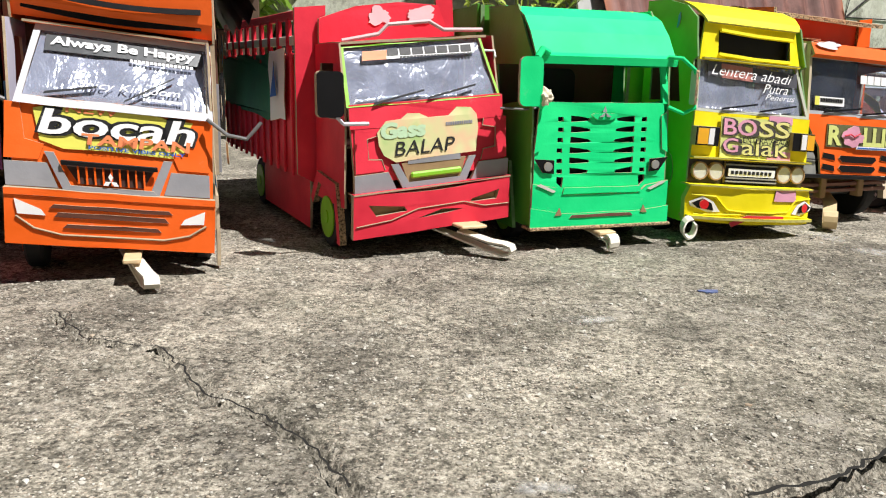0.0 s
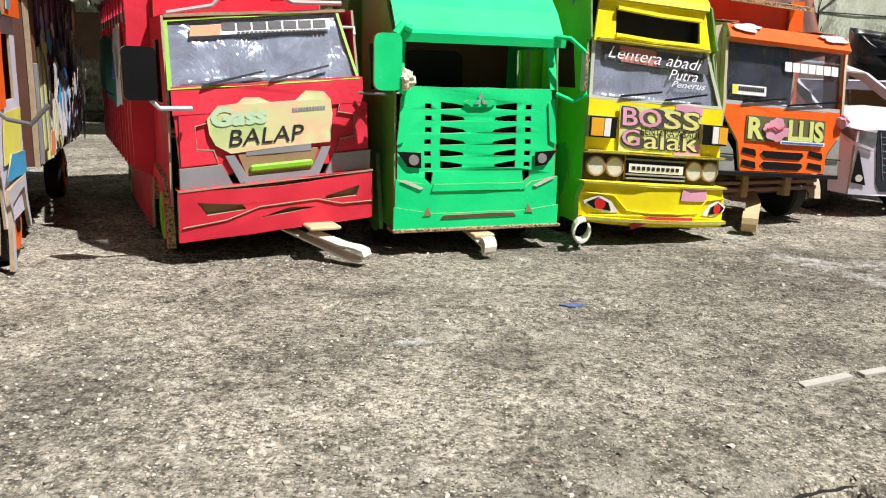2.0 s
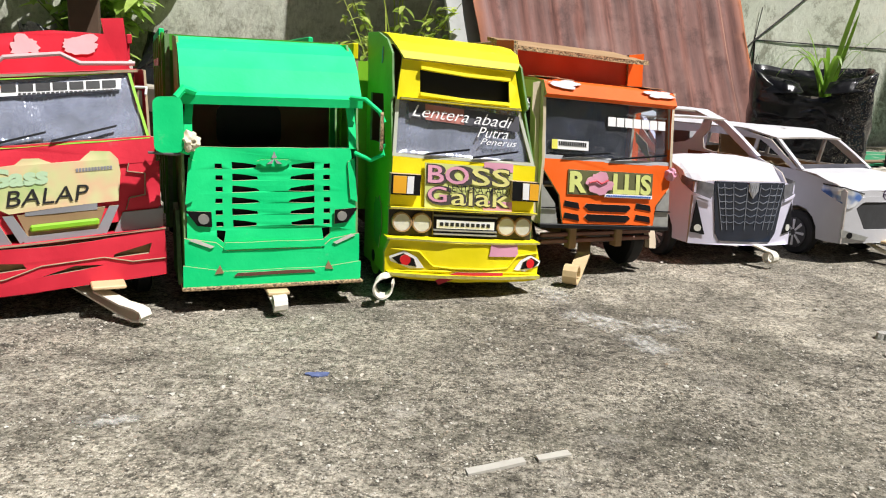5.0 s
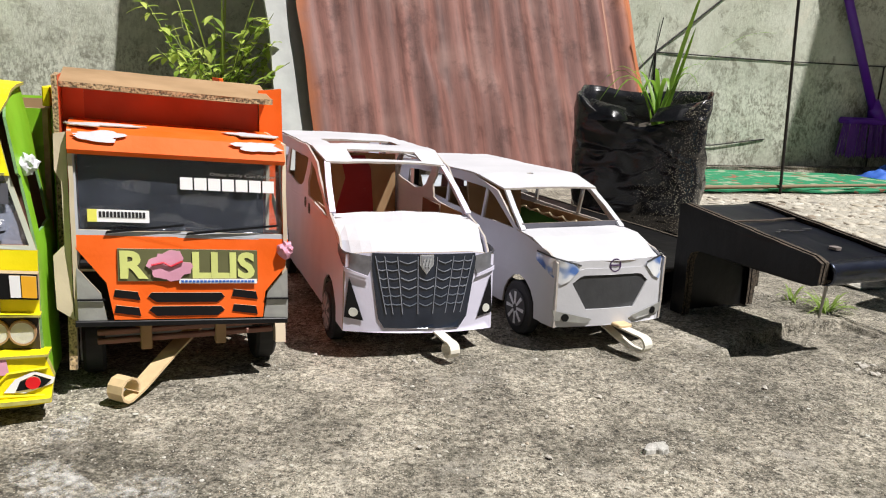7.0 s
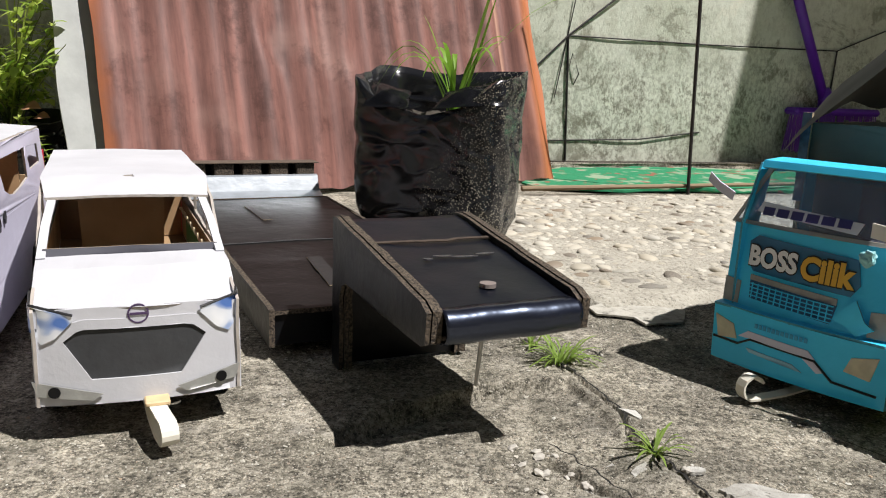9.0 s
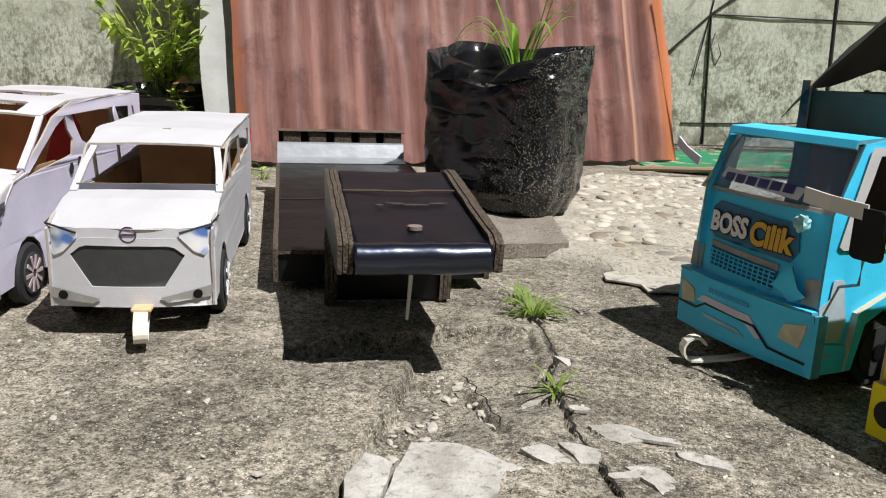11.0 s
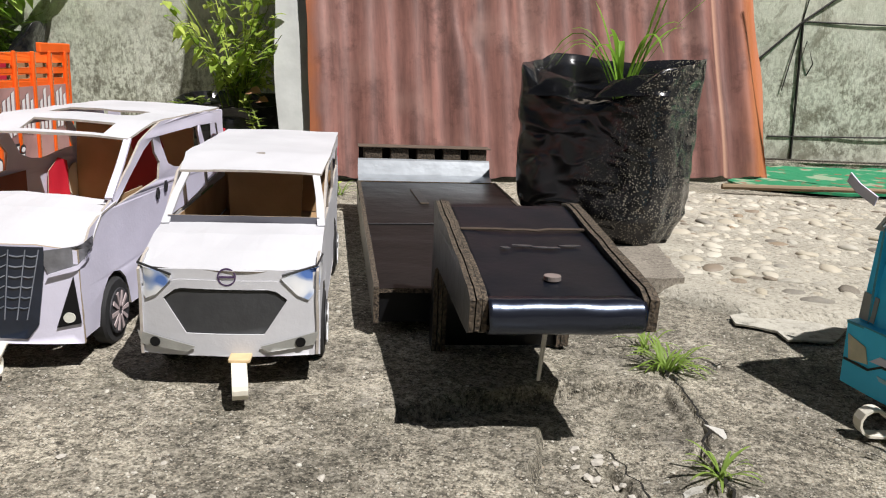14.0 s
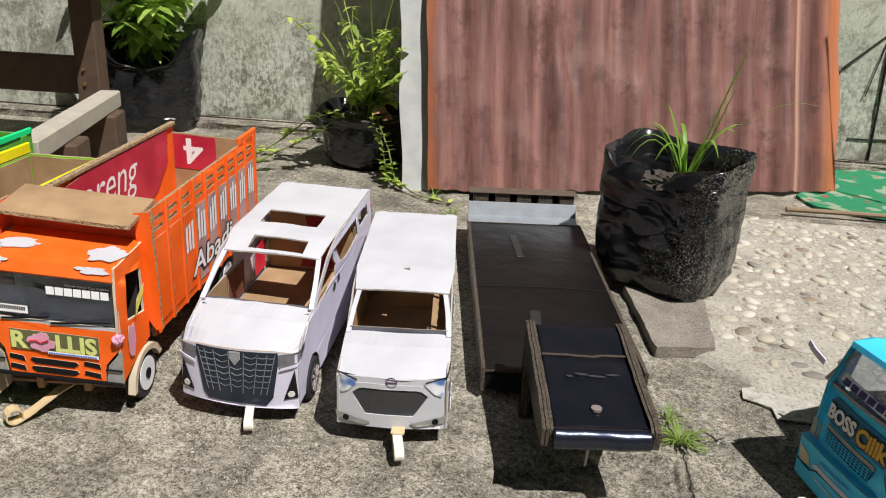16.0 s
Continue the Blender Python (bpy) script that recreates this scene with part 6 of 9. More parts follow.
def build_tipper():
    LEAN[0] = -0.055
    P = thing("toy_tipper_truck", pose(0.457, 0.778, 0, 0, 0, 22.5), "handmade orange card toy tipper truck with open bed", "toy truck", "row of toy vehicles")
    M = [ORANGE, EDGE]
    MF = [ORANGE, FLUTE]
    front = FR(0.0, 0.06, 0.04)
    card("front_panel", [(-0.0590, 0.0860), (-0.0590, 0.0800), (-0.0440, 0.0610), (-0.0410, 0.0410), (0.0370, 0.0410), (0.0385, 0.0560), (0.0500, 0.0700), (0.0515, 0.0860)], front, M, P, 0.002)
    for s in (-1, 1):
        x = (lambda v: -v - 0.007) if s < 0 else (lambda v: v)
        card("corner_trim", [(x(0.0515), 0.0690), (x(0.0515), 0.0400), (x(0.0375), 0.0400), (x(0.0400), 0.0550)], FR(0.0010, 0.06, 0.04), [SILVERG, EDGE], P, 0.0016)
        part("corner_line", box(min(x(0.038), x(0.0515)), -0.0004, 0.0515, max(x(0.038), x(0.0515)), 0.001, 0.0523, 0), BLACK, P)
    for z, w in ((0.0505, 0.020), (0.0430, 0.020)):
        card("air_slot", [(-0.004 - w, z + 0.003), (-0.004 - w + 0.004, z), (-0.004 + w - 0.004, z), (-0.004 + w, z + 0.003), (-0.004 + w - 0.002, z + 0.0052), (-0.004 - w + 0.002, z + 0.0052)], FR(-0.0008, 0.06, 0.04), [BLACK, EDGE], P, 0.0008)
    for x0, x1 in ((-0.041, -0.028), (0.020, 0.034)):
        for z in (0.0525, 0.0440):
            card("air_slot", [(x0, z + 0.001), (x1, z - 0.001), (x1 - 0.001, z + 0.0035), (x0 + 0.001, z + 0.005)], FR(-0.0008, 0.06, 0.04), [BLACK, EDGE], P, 0.0008)
    part("lower_strip", box(-0.060, -0.001, 0.0375, 0.051, 0.002, 0.0405, 0.0004), BLACK, P)
    st = FR(-0.0010, 0.06, 0.04)
    card("sticker", rect(-0.0385, 0.0620, 0.0340, 0.0795), st, [plain("dark_print", (0.12, 0.12, 0.05), 0.5), EDGE], P, 0.0006, wob=0.0003, label="yellow and pink bonnet sticker")
    letters("lettering", "R", -0.0375, 0.0635, -0.0235, 0.0785, st, YGI, P, 0.04, lift=0.0006)
    letters("lettering", "LLIS", -0.001, 0.0635, 0.0325, 0.0785, st, YGI, P, 0.04, lift=0.0006)
    card("lips_print", splash(-0.0135, 0.0705, 0.0125, 0.0095, 0, 21), lambda a, b, c: st(a, b, c - 0.0012), [PINK, EDGE], P, 0.0006, wob=0)
    part("lips_line", tube([(a, -0.0028 + 0.0015, b) for a, b in ((-0.022, 0.071), (-0.016, 0.0725), (-0.012, 0.0705), (-0.006, 0.0735))], 0.0006, 6), REDI, P)
    card("sticker_strip", rect(-0.008, 0.0610, 0.0335, 0.0635), lambda a, b, c: st(a, b, c - 0.0010), [WHI, EDGE], P, 0.0004, wob=0)
    bars("small_writing", -0.007, 0.0617, 0.0325, 0.0628, st, BLUEI, P, 20, lift=0.0014)
    # windscreen
    ws = FR(0.003, 0.10, 0.086)
    CREAM0 = plain("cream_rim", (0.52, 0.46, 0.36), 0.7)
    o = [(-0.0595, 0.0855), (0.0515, 0.0855), (0.0495, 0.1295), (-0.0600, 0.1295)]
    i = [(-0.0565, 0.0885), (0.0490, 0.0885), (0.0470, 0.1275), (-0.0570, 0.1275)]
    card("windscreen_frame", o, ws, [plain("frame_tape", (0.42, 0.43, 0.46), 0.25), CREAM0], P, 0.0014, holes=[i])
    windscreen(P, i, lambda a, b, c: ws(a, b, c + 0.0004), FILM3)
    bars("banner_bars", -0.0060, 0.1115, 0.0450, 0.1180, ws, WHI, P, 7, 0.12, lift=0.0003)
    letters("lettering", "Other Only Can Follow", 0.0095, 0.1190, 0.0450, 0.1212, ws, WHI, P, 0.01, lift=0.0004)
    card("screen_label", rect(-0.0520, 0.0930, -0.0220, 0.0995), lambda a, b, c: ws(a, b, c - 0.0003), [WHI, EDGE], P, 0.0003, wob=0)
    card("screen_label", rect(-0.0520, 0.0930, -0.0475, 0.0995), lambda a, b, c: ws(a, b, c - 0.0006), [YELI, EDGE], P, 0.0003, wob=0)
    bars("small_writing", -0.0465, 0.0955, -0.0235, 0.0985, ws, INK, P, 13, 0.3, lift=0.0006)
    wiper(P, -0.044, 0.0872, -0.005, 0.0920, ws)
    wiper(P, -0.004, 0.0872, 0.045, 0.0930, ws)
    # roof with torn white paper
    part("roof", profile([(0.004, 0.1275), (0.001, 0.130), (0.006, 0.1385), (0.02, 0.1405), (0.066, 0.1420)], -0.0600, 0.0495, 0.002), M, P)
    for cx, cy, rx, ry in ((-0.040, 0.030, 0.024, 0.012), (0.036, 0.030, 0.017, 0.019), (-0.052, 0.018, 0.009, 0.010)):
        card("torn_paper", splash(cx, cy, rx, ry, 0.2, cx), TP(0.1412), [WHITE, EDGE], P, 0.0005, wob=0)
    for cx, rx, seed in ((-0.045, 0.015, 5), (0.034, 0.016, 9)):
        card("torn_paper", splash(cx, 0.1372, rx, 0.0032, 0.0, seed), FR(-0.0008, 0.588, 0.130), [WHITE, EDGE], P, 0.0005, wob=0)
    CREAM = paper("cream_card", (0.60, 0.50, 0.36), 0.7)
    hole = [(0.020, 0.088), (0.052, 0.082), (0.052, 0.122), (0.024, 0.127)]
    for x, mt in ((-0.0600, paper("beige_card", (0.58, 0.50, 0.36), 0.7)), (0.0485, ORANGE)):
        card("cab_side", [(0.004, 0.04), (0.030, 0.050), (0.058, 0.055), (0.062, 0.142), (0.006, 0.139), (0.002, 0.086)], SD(x), [mt, CREAM], P, 0.0022, holes=[hole])
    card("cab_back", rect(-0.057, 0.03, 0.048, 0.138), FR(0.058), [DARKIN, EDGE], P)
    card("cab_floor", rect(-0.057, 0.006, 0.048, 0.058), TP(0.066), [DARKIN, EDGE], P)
    card("side_sticker", splash(0.022, 0.07, 0.007, 0.018, 0, 33), SD(0.0518), [PINK, EDGE], P, 0.0005)
    card("side_sticker", [(0.03, 0.085), (0.05, 0.10), (0.052, 0.108), (0.036, 0.10)], SD(0.0518), [YELI, EDGE], P, 0.0005)
    card("mudguard", arch(0.046, 0.020, 0.0260, 0.0315, 25, 178), SD(0.0470), [CREAM, CREAM], P, 0.006)
    card("door_frame", [(-0.0685, 0.046), (-0.0605, 0.040), (-0.0605, 0.138), (-0.0665, 0.1365), (-0.0665, 0.118), (-0.0635, 0.112), (-0.0635, 0.080), (-0.0690, 0.074)], FR(0.004, 0.06, 0.04), [CREAM, CREAM], P, 0.002)
    card("mudguard", [(0.006, 0.012), (0.050, 0.012), (0.050, 0.045), (0.010, 0.04)], SD(-0.064), [CREAM, FLUTE], P, 0.004)
    part("tissue_lump", stone_to_bm(0.050, 0.002, 0.080, 0.0045), PINK, P)
    # open bed of reused printed cartons, set a little askew on the frame
    SWING[0] = Matrix.Translation((0, 0.07, 0)) @ Matrix.Rotation(radians(-1.5), 4, "Z") @ Matrix.Translation((0, -0.07, 0))
    x0, x1, y0, y1, z0, z1 = -0.052, 0.052, 0.068, 0.375, 0.050, 0.164
    t = 0.003
    PR = paper("printed_carton_red", (0.50, 0.02, 0.05), 0.5)
    slots = []
    for k in range(9):
        y = y0 + 0.012 + k * 0.032
        for z in (0.143, 0.152):
            slots.append([(y, z), (y + 0.022, z), (y + 0.022, z + 0.0035), (y, z + 0.0035)])
    for x, mt in ((x0, ORANGE), (x1 - t, ORANGE)):
        card("bed_side", [(y0, z0), (y1, z0), (y1, z1), (y0, z1)], SD(x), [mt, FLUTE], P, t, holes=slots)
    for k in range(10):
        y = y0 + 0.006 + k * 0.0318
        part("rib", box(x1, y, z0, x1 + 0.0022, y + 0.004, z1 + 0.001, 0.0004), ORANGE, P)
        part("rib_edge", box(x1 + 0.0001, y + 0.0042, z0, x1 + 0.0018, y + 0.0060, z1, 0.0002), FLUTE, P)
        part("rib", box(x0 - 0.0022, y, z0, x0, y + 0.004, z1 + 0.001, 0.0004), ORANGE, P)
    card("bed_front", [(x0, 0.120), (x1, 0.120), (x1, 0.1645), (x0, 0.1645)], FR(y0 - t), [paper("red_orange_card", (0.55, 0.06, 0.01), 0.5), FLUTE], P, t)
    WING = paper("orange_carton", (0.70, 0.10, 0.02), 0.5)
    card("bed_wing", [(0.034, 0.046), (y0, 0.046), (y0, 0.1665), (0.038, 0.1650)], SD(x0 - 0.0145), [WING, FLUTE], P, t)
    card("bed_front", [(x1 - 0.004, 0.072), (x1 + 0.0045, 0.060), (x1 + 0.0105, 0.062), (x1 + 0.0075, 0.1690), (x1 - 0.006, 0.1665)], FR(y0 - t - 0.0036), [ORANGE, FLUTE], P, t, wob=0.0009, label="orange front corner of the bed")
    card("bed_front", [(x0 - 0.0115, 0.050), (x0, 0.050), (x0, 0.1605), (x0 - 0.0115, 0.1625)], FR(y0 - t), [WING, FLUTE], P, t)
    card("bed_lip", rect(x0 - 0.0115, y0 - 0.026, x1 - 0.001, y0 + 0.024), TP(0.1590, 0.16, y0 - 0.026), [KRAFT, FLUTE], P, t, wob=0.0008)
    card("tailgate", rect(x0 + t, z0, x1 - t, 0.155), FR(y1 - t), [KRAFT, FLUTE], P, t)
    card("bed_floor", rect(x0 + t, y0, x1 - t, y1 - t), TP(0.075), [KRAFT, FLUTE], P, t)
    card("carton_print", rect(x0 + 0.004, 0.112, x1 - 0.048, 0.154), FR(y1 - t - 0.0006), [PR, EDGE], P, 0.0005)
    letters("lettering", "4", -0.036, 0.118, -0.012, 0.150, lambda a, b, c: FR(y1 - t - 0.0006)(-0.048 - a, 0.268 - b, c), WHI, P, 0.02, lift=0.0004)
    at = lambda a, b, c: (x0 + t + 0.0022 - c, a, b)
    card("carton_print", [(y0 + 0.005, 0.090), (y0 + 0.01, 0.13), (y0 + 0.05, 0.158), (y0 + 0.10, 0.163), (y0 + 0.285, 0.163), (y0 + 0.280, 0.125), (y0 + 0.25, 0.10), (y0 + 0.21, 0.090)], at, [PR, EDGE], P, 0.0005)
    letters("lettering", "goreng", y0 + 0.05, 0.110, y0 + 0.20, 0.146, at, WHI, P, 0.0, 0.25, lift=0.0008)
    box_rim = box(x0 + 0.0005, y0 + 0.02, z1, x0 + 0.0065, y1, z1 + 0.004, 0.0006)
    part("bed_rim", box_rim, FLUTE, P)
    part("bed_rim", box(x1 - 0.003, y1 - 0.06, z1, x1 + 0.001, y1, z1 + 0.008, 0.0006), ORANGE, P)
    # printed lower side: plain bars where the writing cannot be read
    PINKP = paper("pink_grey_print", (0.45, 0.26, 0.24), 0.5, 0.3)
    sd = SD(x1 + 0.0006)
    for k in range(9):
        y = y0 + 0.0128 + k * 0.0318
        card("side_print", [(y, 0.058), (y + 0.0245, 0.058), (y + 0.0245, 0.137), (y, 0.137)], sd, [PINKP if k > 2 else ORANGE, EDGE], P, 0.0005, wob=0)
    letters("lettering", "Abadi", y0 + 0.085, 0.068, y0 + 0.205, 0.094, SD(x1 + 0.0016), INK, P, 0.05, 0.15, lift=-0.0008)
    letters("lettering", "Abadi", y0 + 0.087, 0.070, y0 + 0.203, 0.092, SD(x1 + 0.0016), WHI, P, 0.015, 0.15, lift=-0.0012)
    rng = random.Random(4)
    for k in range(2, 9):
        y = y0 + 0.014 + k * 0.0318
        for j in range(3):
            z, h = 0.097 + rng.random() * 0.004, 0.027 + rng.random() * 0.009
            a0 = y + 0.0072 * j
            card("print_bar", [(a0, z), (a0 + 0.0048, z + 0.001), (a0 + 0.0056, z + h), (a0 + 0.0010, z + h - 0.002)], SD(x1 + 0.0013), [WHI, INK], P, 0.0004, wob=0)
    LEAN[0] = 0.0
    SWING[0] = None
    chassis(P, -0.03, 0.03, 0.02, 0.36, 0.030)
    part("axle", tube([(-0.05, 0.045, 0.022), (0.045, 0.045, 0.022)], 0.004, 12), WIRE, P)
    for z in (0.026, 0.031):
        part("front_beam", box(-0.05, 0.012, z, 0.045, 0.016, z + 0.003), plain("brown_stick", (0.22, 0.10, 0.07), 0.6), P)
    for x in (-0.028, 0.012):
        part("beam_clip", box(x, 0.010, 0.022, x + 0.006, 0.018, 0.038), KRAFT, P)
    for x, o in ((-0.052, -1), (0.044, 1)):
        wheel(P, x, 0.046, 0.022, 0.012, RIMW, out=o)
        wheel(P, x, 0.27, 0.022, 0.014, RIMW, out=o)
    pull_strip(P, [(0.004, 0.04, 0.024), (-0.013, 0.013, 0.018), (-0.030, -0.004, 0.006), (-0.037, -0.011, 0.0025)] + [(-0.038 - 0.0045 * math.sin(a), -0.012 - 0.0045 * math.sin(a), 0.0088 - 0.0065 * math.cos(a)) for a in (0.3, 0.9, 1.5, 2.1, 2.7, 3.3, 3.9, 4.5, 5.1)], 0.010, WOOD, (0.7, -0.7, 0))
    return P


# ---- white vans
def van_side(length, hood, belt, top, rear_top, arches, r, nose):
    """Side outline from the nose round the roof to the tail, with wheel arches cut out."""
    out = [(nose, 0.018), (nose, hood[0]), (0.012, hood[1]), (0.048, belt), (0.056, belt + 0.003), (top[0] - 0.008, top[1] - 0.006), (top[0], top[1]), (length * 0.45, rear_top), (length * 0.8, rear_top), (length - 0.012, rear_top - 0.003), (length - 0.002, rear_top - 0.03), (length, belt - 0.01), (length, 0.018)]
    for c in sorted(arches, reverse=True):
        out += [(c + r * math.cos(math.pi * k / 8), 0.018 + r * 1.15 * math.sin(math.pi * k / 8)) for k in range(9)]
    return out


def build_van(name, m, w, length, hood, belt, top, roof_z, lean, label, deep):
    LEAN[0] = lean
    P = thing(name, m, label, "toy van", "row of toy vehicles")
    # the first van's upright faces hold skylight shade as a lilac tint
    body = LILAC if deep else WHITE
    M = [body, PALEE]
    arches = (0.048, length - 0.06)
    r = 0.0225
    side = van_side(length, hood, belt, top, roof_z, arches, r, 0.0055 if deep else 0.0)
    b = belt
    wins = [[(0.061, b + 0.001), (0.108, b + 0.001), (0.102, roof_z - 0.008), (top[0] + 0.004, top[1] - 0.005)],
            [(0.112, b + 0.001), (0.174, b + 0.003), (0.170, roof_z - 0.007), (0.106, roof_z - 0.008)],
            [(0.178, b + 0.004), (length - 0.026, b + 0.008), (length - 0.030, roof_z - 0.010), (0.174, roof_z - 0.007)]]
    if deep:
        side[1:3] = [(0.0055, hood[0] - 0.010), (0.020, hood[1] + 0.0005)]
        wins = [[(0.054, b - 0.004), (0.128, b + 0.001), (0.131, b + 0.012), (0.123, roof_z - 0.019), (0.121, roof_z - 0.010), (top[0] + 0.006, top[1] - 0.006)],
                [(0.160, b + 0.005), (0.178, b + 0.003), (0.228, b + 0.007), (0.216, roof_z - 0.009), (0.132, roof_z - 0.009), (0.136, roof_z - 0.016), (0.149, b + 0.009)],
                [(0.242, b + 0.011), (length - 0.020, b + 0.013), (length - 0.026, roof_z - 0.011), (0.225, roof_z - 0.009)]]
    for x in (-w, w - 0.0018):
        card("side_panel", side, SD(x), M, P, 0.0014, holes=wins, wob=0.0008)
    # roof and bonnet bend in one sheet each
    hatch = []
    if deep:
        hatch = [[(-0.030, 0.152), (0.027, 0.150), (0.027, 0.186), (-0.031, 0.188)], [(-0.024, 0.100), (0.028, 0.098), (0.028, 0.118), (-0.024, 0.120)]]
        pts2 = [(-w * 0.88, top[0] - 0.004), (w * 0.88, top[0] - 0.004), (w * 0.96, top[0] + 0.03), (w * 0.98, length - 0.014), (-w * 0.98, length - 0.014), (-w * 0.96, top[0] + 0.03)]
        bm = slab(pts2, lambda a, q, c: (a, q, min(roof_z, top[1] + 0.0016 + (q - top[0]) * (roof_z - top[1]) / (length * 0.45 - top[0])) + c + 0.0005 - 0.5 * a * a), 0.0014, hatch, step=0.010)
    else:
        pts2 = [(-w * 0.92, top[0] - 0.004), (w * 0.92, top[0] - 0.004), (w * 1.0, top[0] + 0.03), (w * 1.0, length - 0.014), (-w * 1.0, length - 0.014), (-w * 1.0, top[0] + 0.03)]
        bm = slab(pts2, lambda a, q, c: (a, q, min(roof_z, top[1] + 0.0016 + (q - top[0]) * (roof_z - top[1]) / (length * 0.45 - top[0])) + c + 0.0005 - 0.5 * a * a), 0.0014, [[(-0.002, 0.118), (0.004, 0.117), (0.0035, 0.121), (-0.001, 0.120)]], step=0.010)
    wobble(bm, 0.0006)
    part("roof", bm, [WHITE, PALEE], P)
    prof = [(-0.004, hood[0] + 0.0005), (0.002, hood[0] + 0.003), (0.012, hood[1] + 0.002), (0.03, (hood[1] + belt) / 2 + 0.0035), (0.052, belt + 0.002)]
    bm = profile(prof, -w, w, 0.0011, cols=16)
    for v in bm.verts:
        q = (v.co.x / w) ** 2
        front = max(0.0, 1 - max(0.0, v.co.y) / 0.03)
        v.co.y += 0.004 * q + (0.006 * q + 0.009 * q ** 4 if deep else 0.007 * q) * front
        v.co.z -= (0.003 if deep else 0.0005) * q
        v.co.z -= 0.0025 * front * deep
    wobble(bm, 0.0008)
    part("bonnet", bm, [WHITE, PALEE], P)
    for s in (-1, 1):
        part("screen_pillar", ribbon([(s * (w - 0.002), 0.050, belt + 0.001), (s * (w - 0.004), (0.05 + top[0]) / 2, (belt + top[1]) / 2 + 0.002), (s * (w - 0.007), top[0] - 0.002, top[1] + 0.001)], 0.0042, 0.0018, (1, 0.1, 0)), [body, EDGEW], P)
    card("tail_panel", rect(-w + 0.002, 0.018, w - 0.002, belt), FR(length - 0.003), M, P)
    part("tail_pillar", box(-w + 0.002, length - 0.004, belt, -w + 0.012, length - 0.001, roof_z - 0.002, 0.0003), body, P)
    part("tail_pillar", box(w - 0.012, length - 0.004, belt, w - 0.002, length - 0.001, roof_z - 0.002, 0.0003), body, P)
    for s in (-1, 1):
        part("tail_light", box(s * (w - 0.004) - 0.004, length - 0.0035, belt - 0.004, s * (w - 0.004) + 0.004, length + 0.0005, belt + 0.02, 0.0004), REDI, P)
    card("floor_pan", rect(-w + 0.003, 0.052, w - 0.003, length - 0.004), TP(0.045), [KRAFT, EDGEW], P)
    card("dashboard", [(-w + 0.003, 0.046), (w - 0.003, 0.046), (w - 0.003, 0.062), (-w + 0.003, 0.062)], TP(belt - 0.003), [plain("grey_dash", (0.10, 0.10, 0.11), 0.6), EDGEW], P)
    if not deep:
        card("dash_strip", rect(-w + 0.003, belt - 0.004, w - 0.003, belt + 0.0055), FR(0.0535), [plain("dark_grey_strip", (0.11, 0.11, 0.13), 0.5), EDGEW], P, 0.0008)
    if deep:
        card("inner_board", [(-w + 0.004, 0.047), (w - 0.004, 0.047), (w - 0.006, roof_z - 0.012), (-w + 0.006, roof_z - 0.012)], FR(0.225), [KRAFT, FLUTE], P, 0.003)
        card("carton_print", [(-0.012, 0.05), (0.026, 0.05), (0.022, roof_z - 0.026), (0.016, roof_z - 0.014), (-0.006, roof_z - 0.015), (-0.001, 0.088)], FR(0.2242), [paper("dark_red_carton", (0.30, 0.012, 0.02), 0.6), EDGEW], P, 0.0006, wob=0)
        for x in (-w + 0.0022, w - 0.0034):
            card("carton_print", rect(0.108, 0.05, 0.150, belt - 0.002), SD(x), [paper("red_brown_carton", (0.17, 0.05, 0.03), 0.7), EDGEW], P, 0.0008, wob=0)
            card("carton_lining", rect(0.06, 0.048, 0.105, belt), SD(x), [KRAFT, EDGEW], P, 0.0008, wob=0)
    else:
        card("inner_board", [(-0.026, 0.047), (0.022, 0.047), (0.024, roof_z - 0.006), (-0.028, roof_z - 0.006)], FR(0.165, 0.1, 0.05), [KRAFT, FLUTE], P, 0.003)
        for x in (-w + 0.0022, w - 0.0034):
            card("carton_lining", rect(0.06, 0.048, 0.27, belt), SD(x), [KRAFT, EDGEW], P, 0.0008, wob=0)
    card("inner_board", rect(-w + 0.003, 0.047, w - 0.003, belt + 0.006), FR(length - 0.05), [KRAFT, FLUTE], P, 0.003)
    for x, o in ((-w + 0.004, -1), (w - 0.004, 1)):
        for y in arches:
            wheel(P, x, y, 0.0195, 0.009, plain("dark_rim", (0.05, 0.05, 0.055), 0.4), 10 if deep else 8, o, PINKSP if deep else RIMW)
    return P


PALEE = plain("pale_card_edge", (0.40, 0.36, 0.32), 0.85, vary=0.4, scale=200)
GLINE = plain("grey_print_line", (0.20, 0.235, 0.30), 0.3, 0.5, 0.5, 90)


def foil_mat():
    m, nt, b = material("blue_silver_foil")
    n = noise_tex(nt, coords(nt), 75, 1)
    nt.links.new(ramp(nt, n, [(0.40, (0.10, 0.20, 0.52)), (0.46, (0.36, 0.45, 0.66)), (0.5, (0.75, 0.78, 0.84)), (0.6, (0.9, 0.91, 0.93))]), b.inputs["Base Color"])
    b.inputs["Roughness"].default_value = 0.2
    b.inputs["Metallic"].default_value = 0.2
    return m


FOIL = foil_mat()


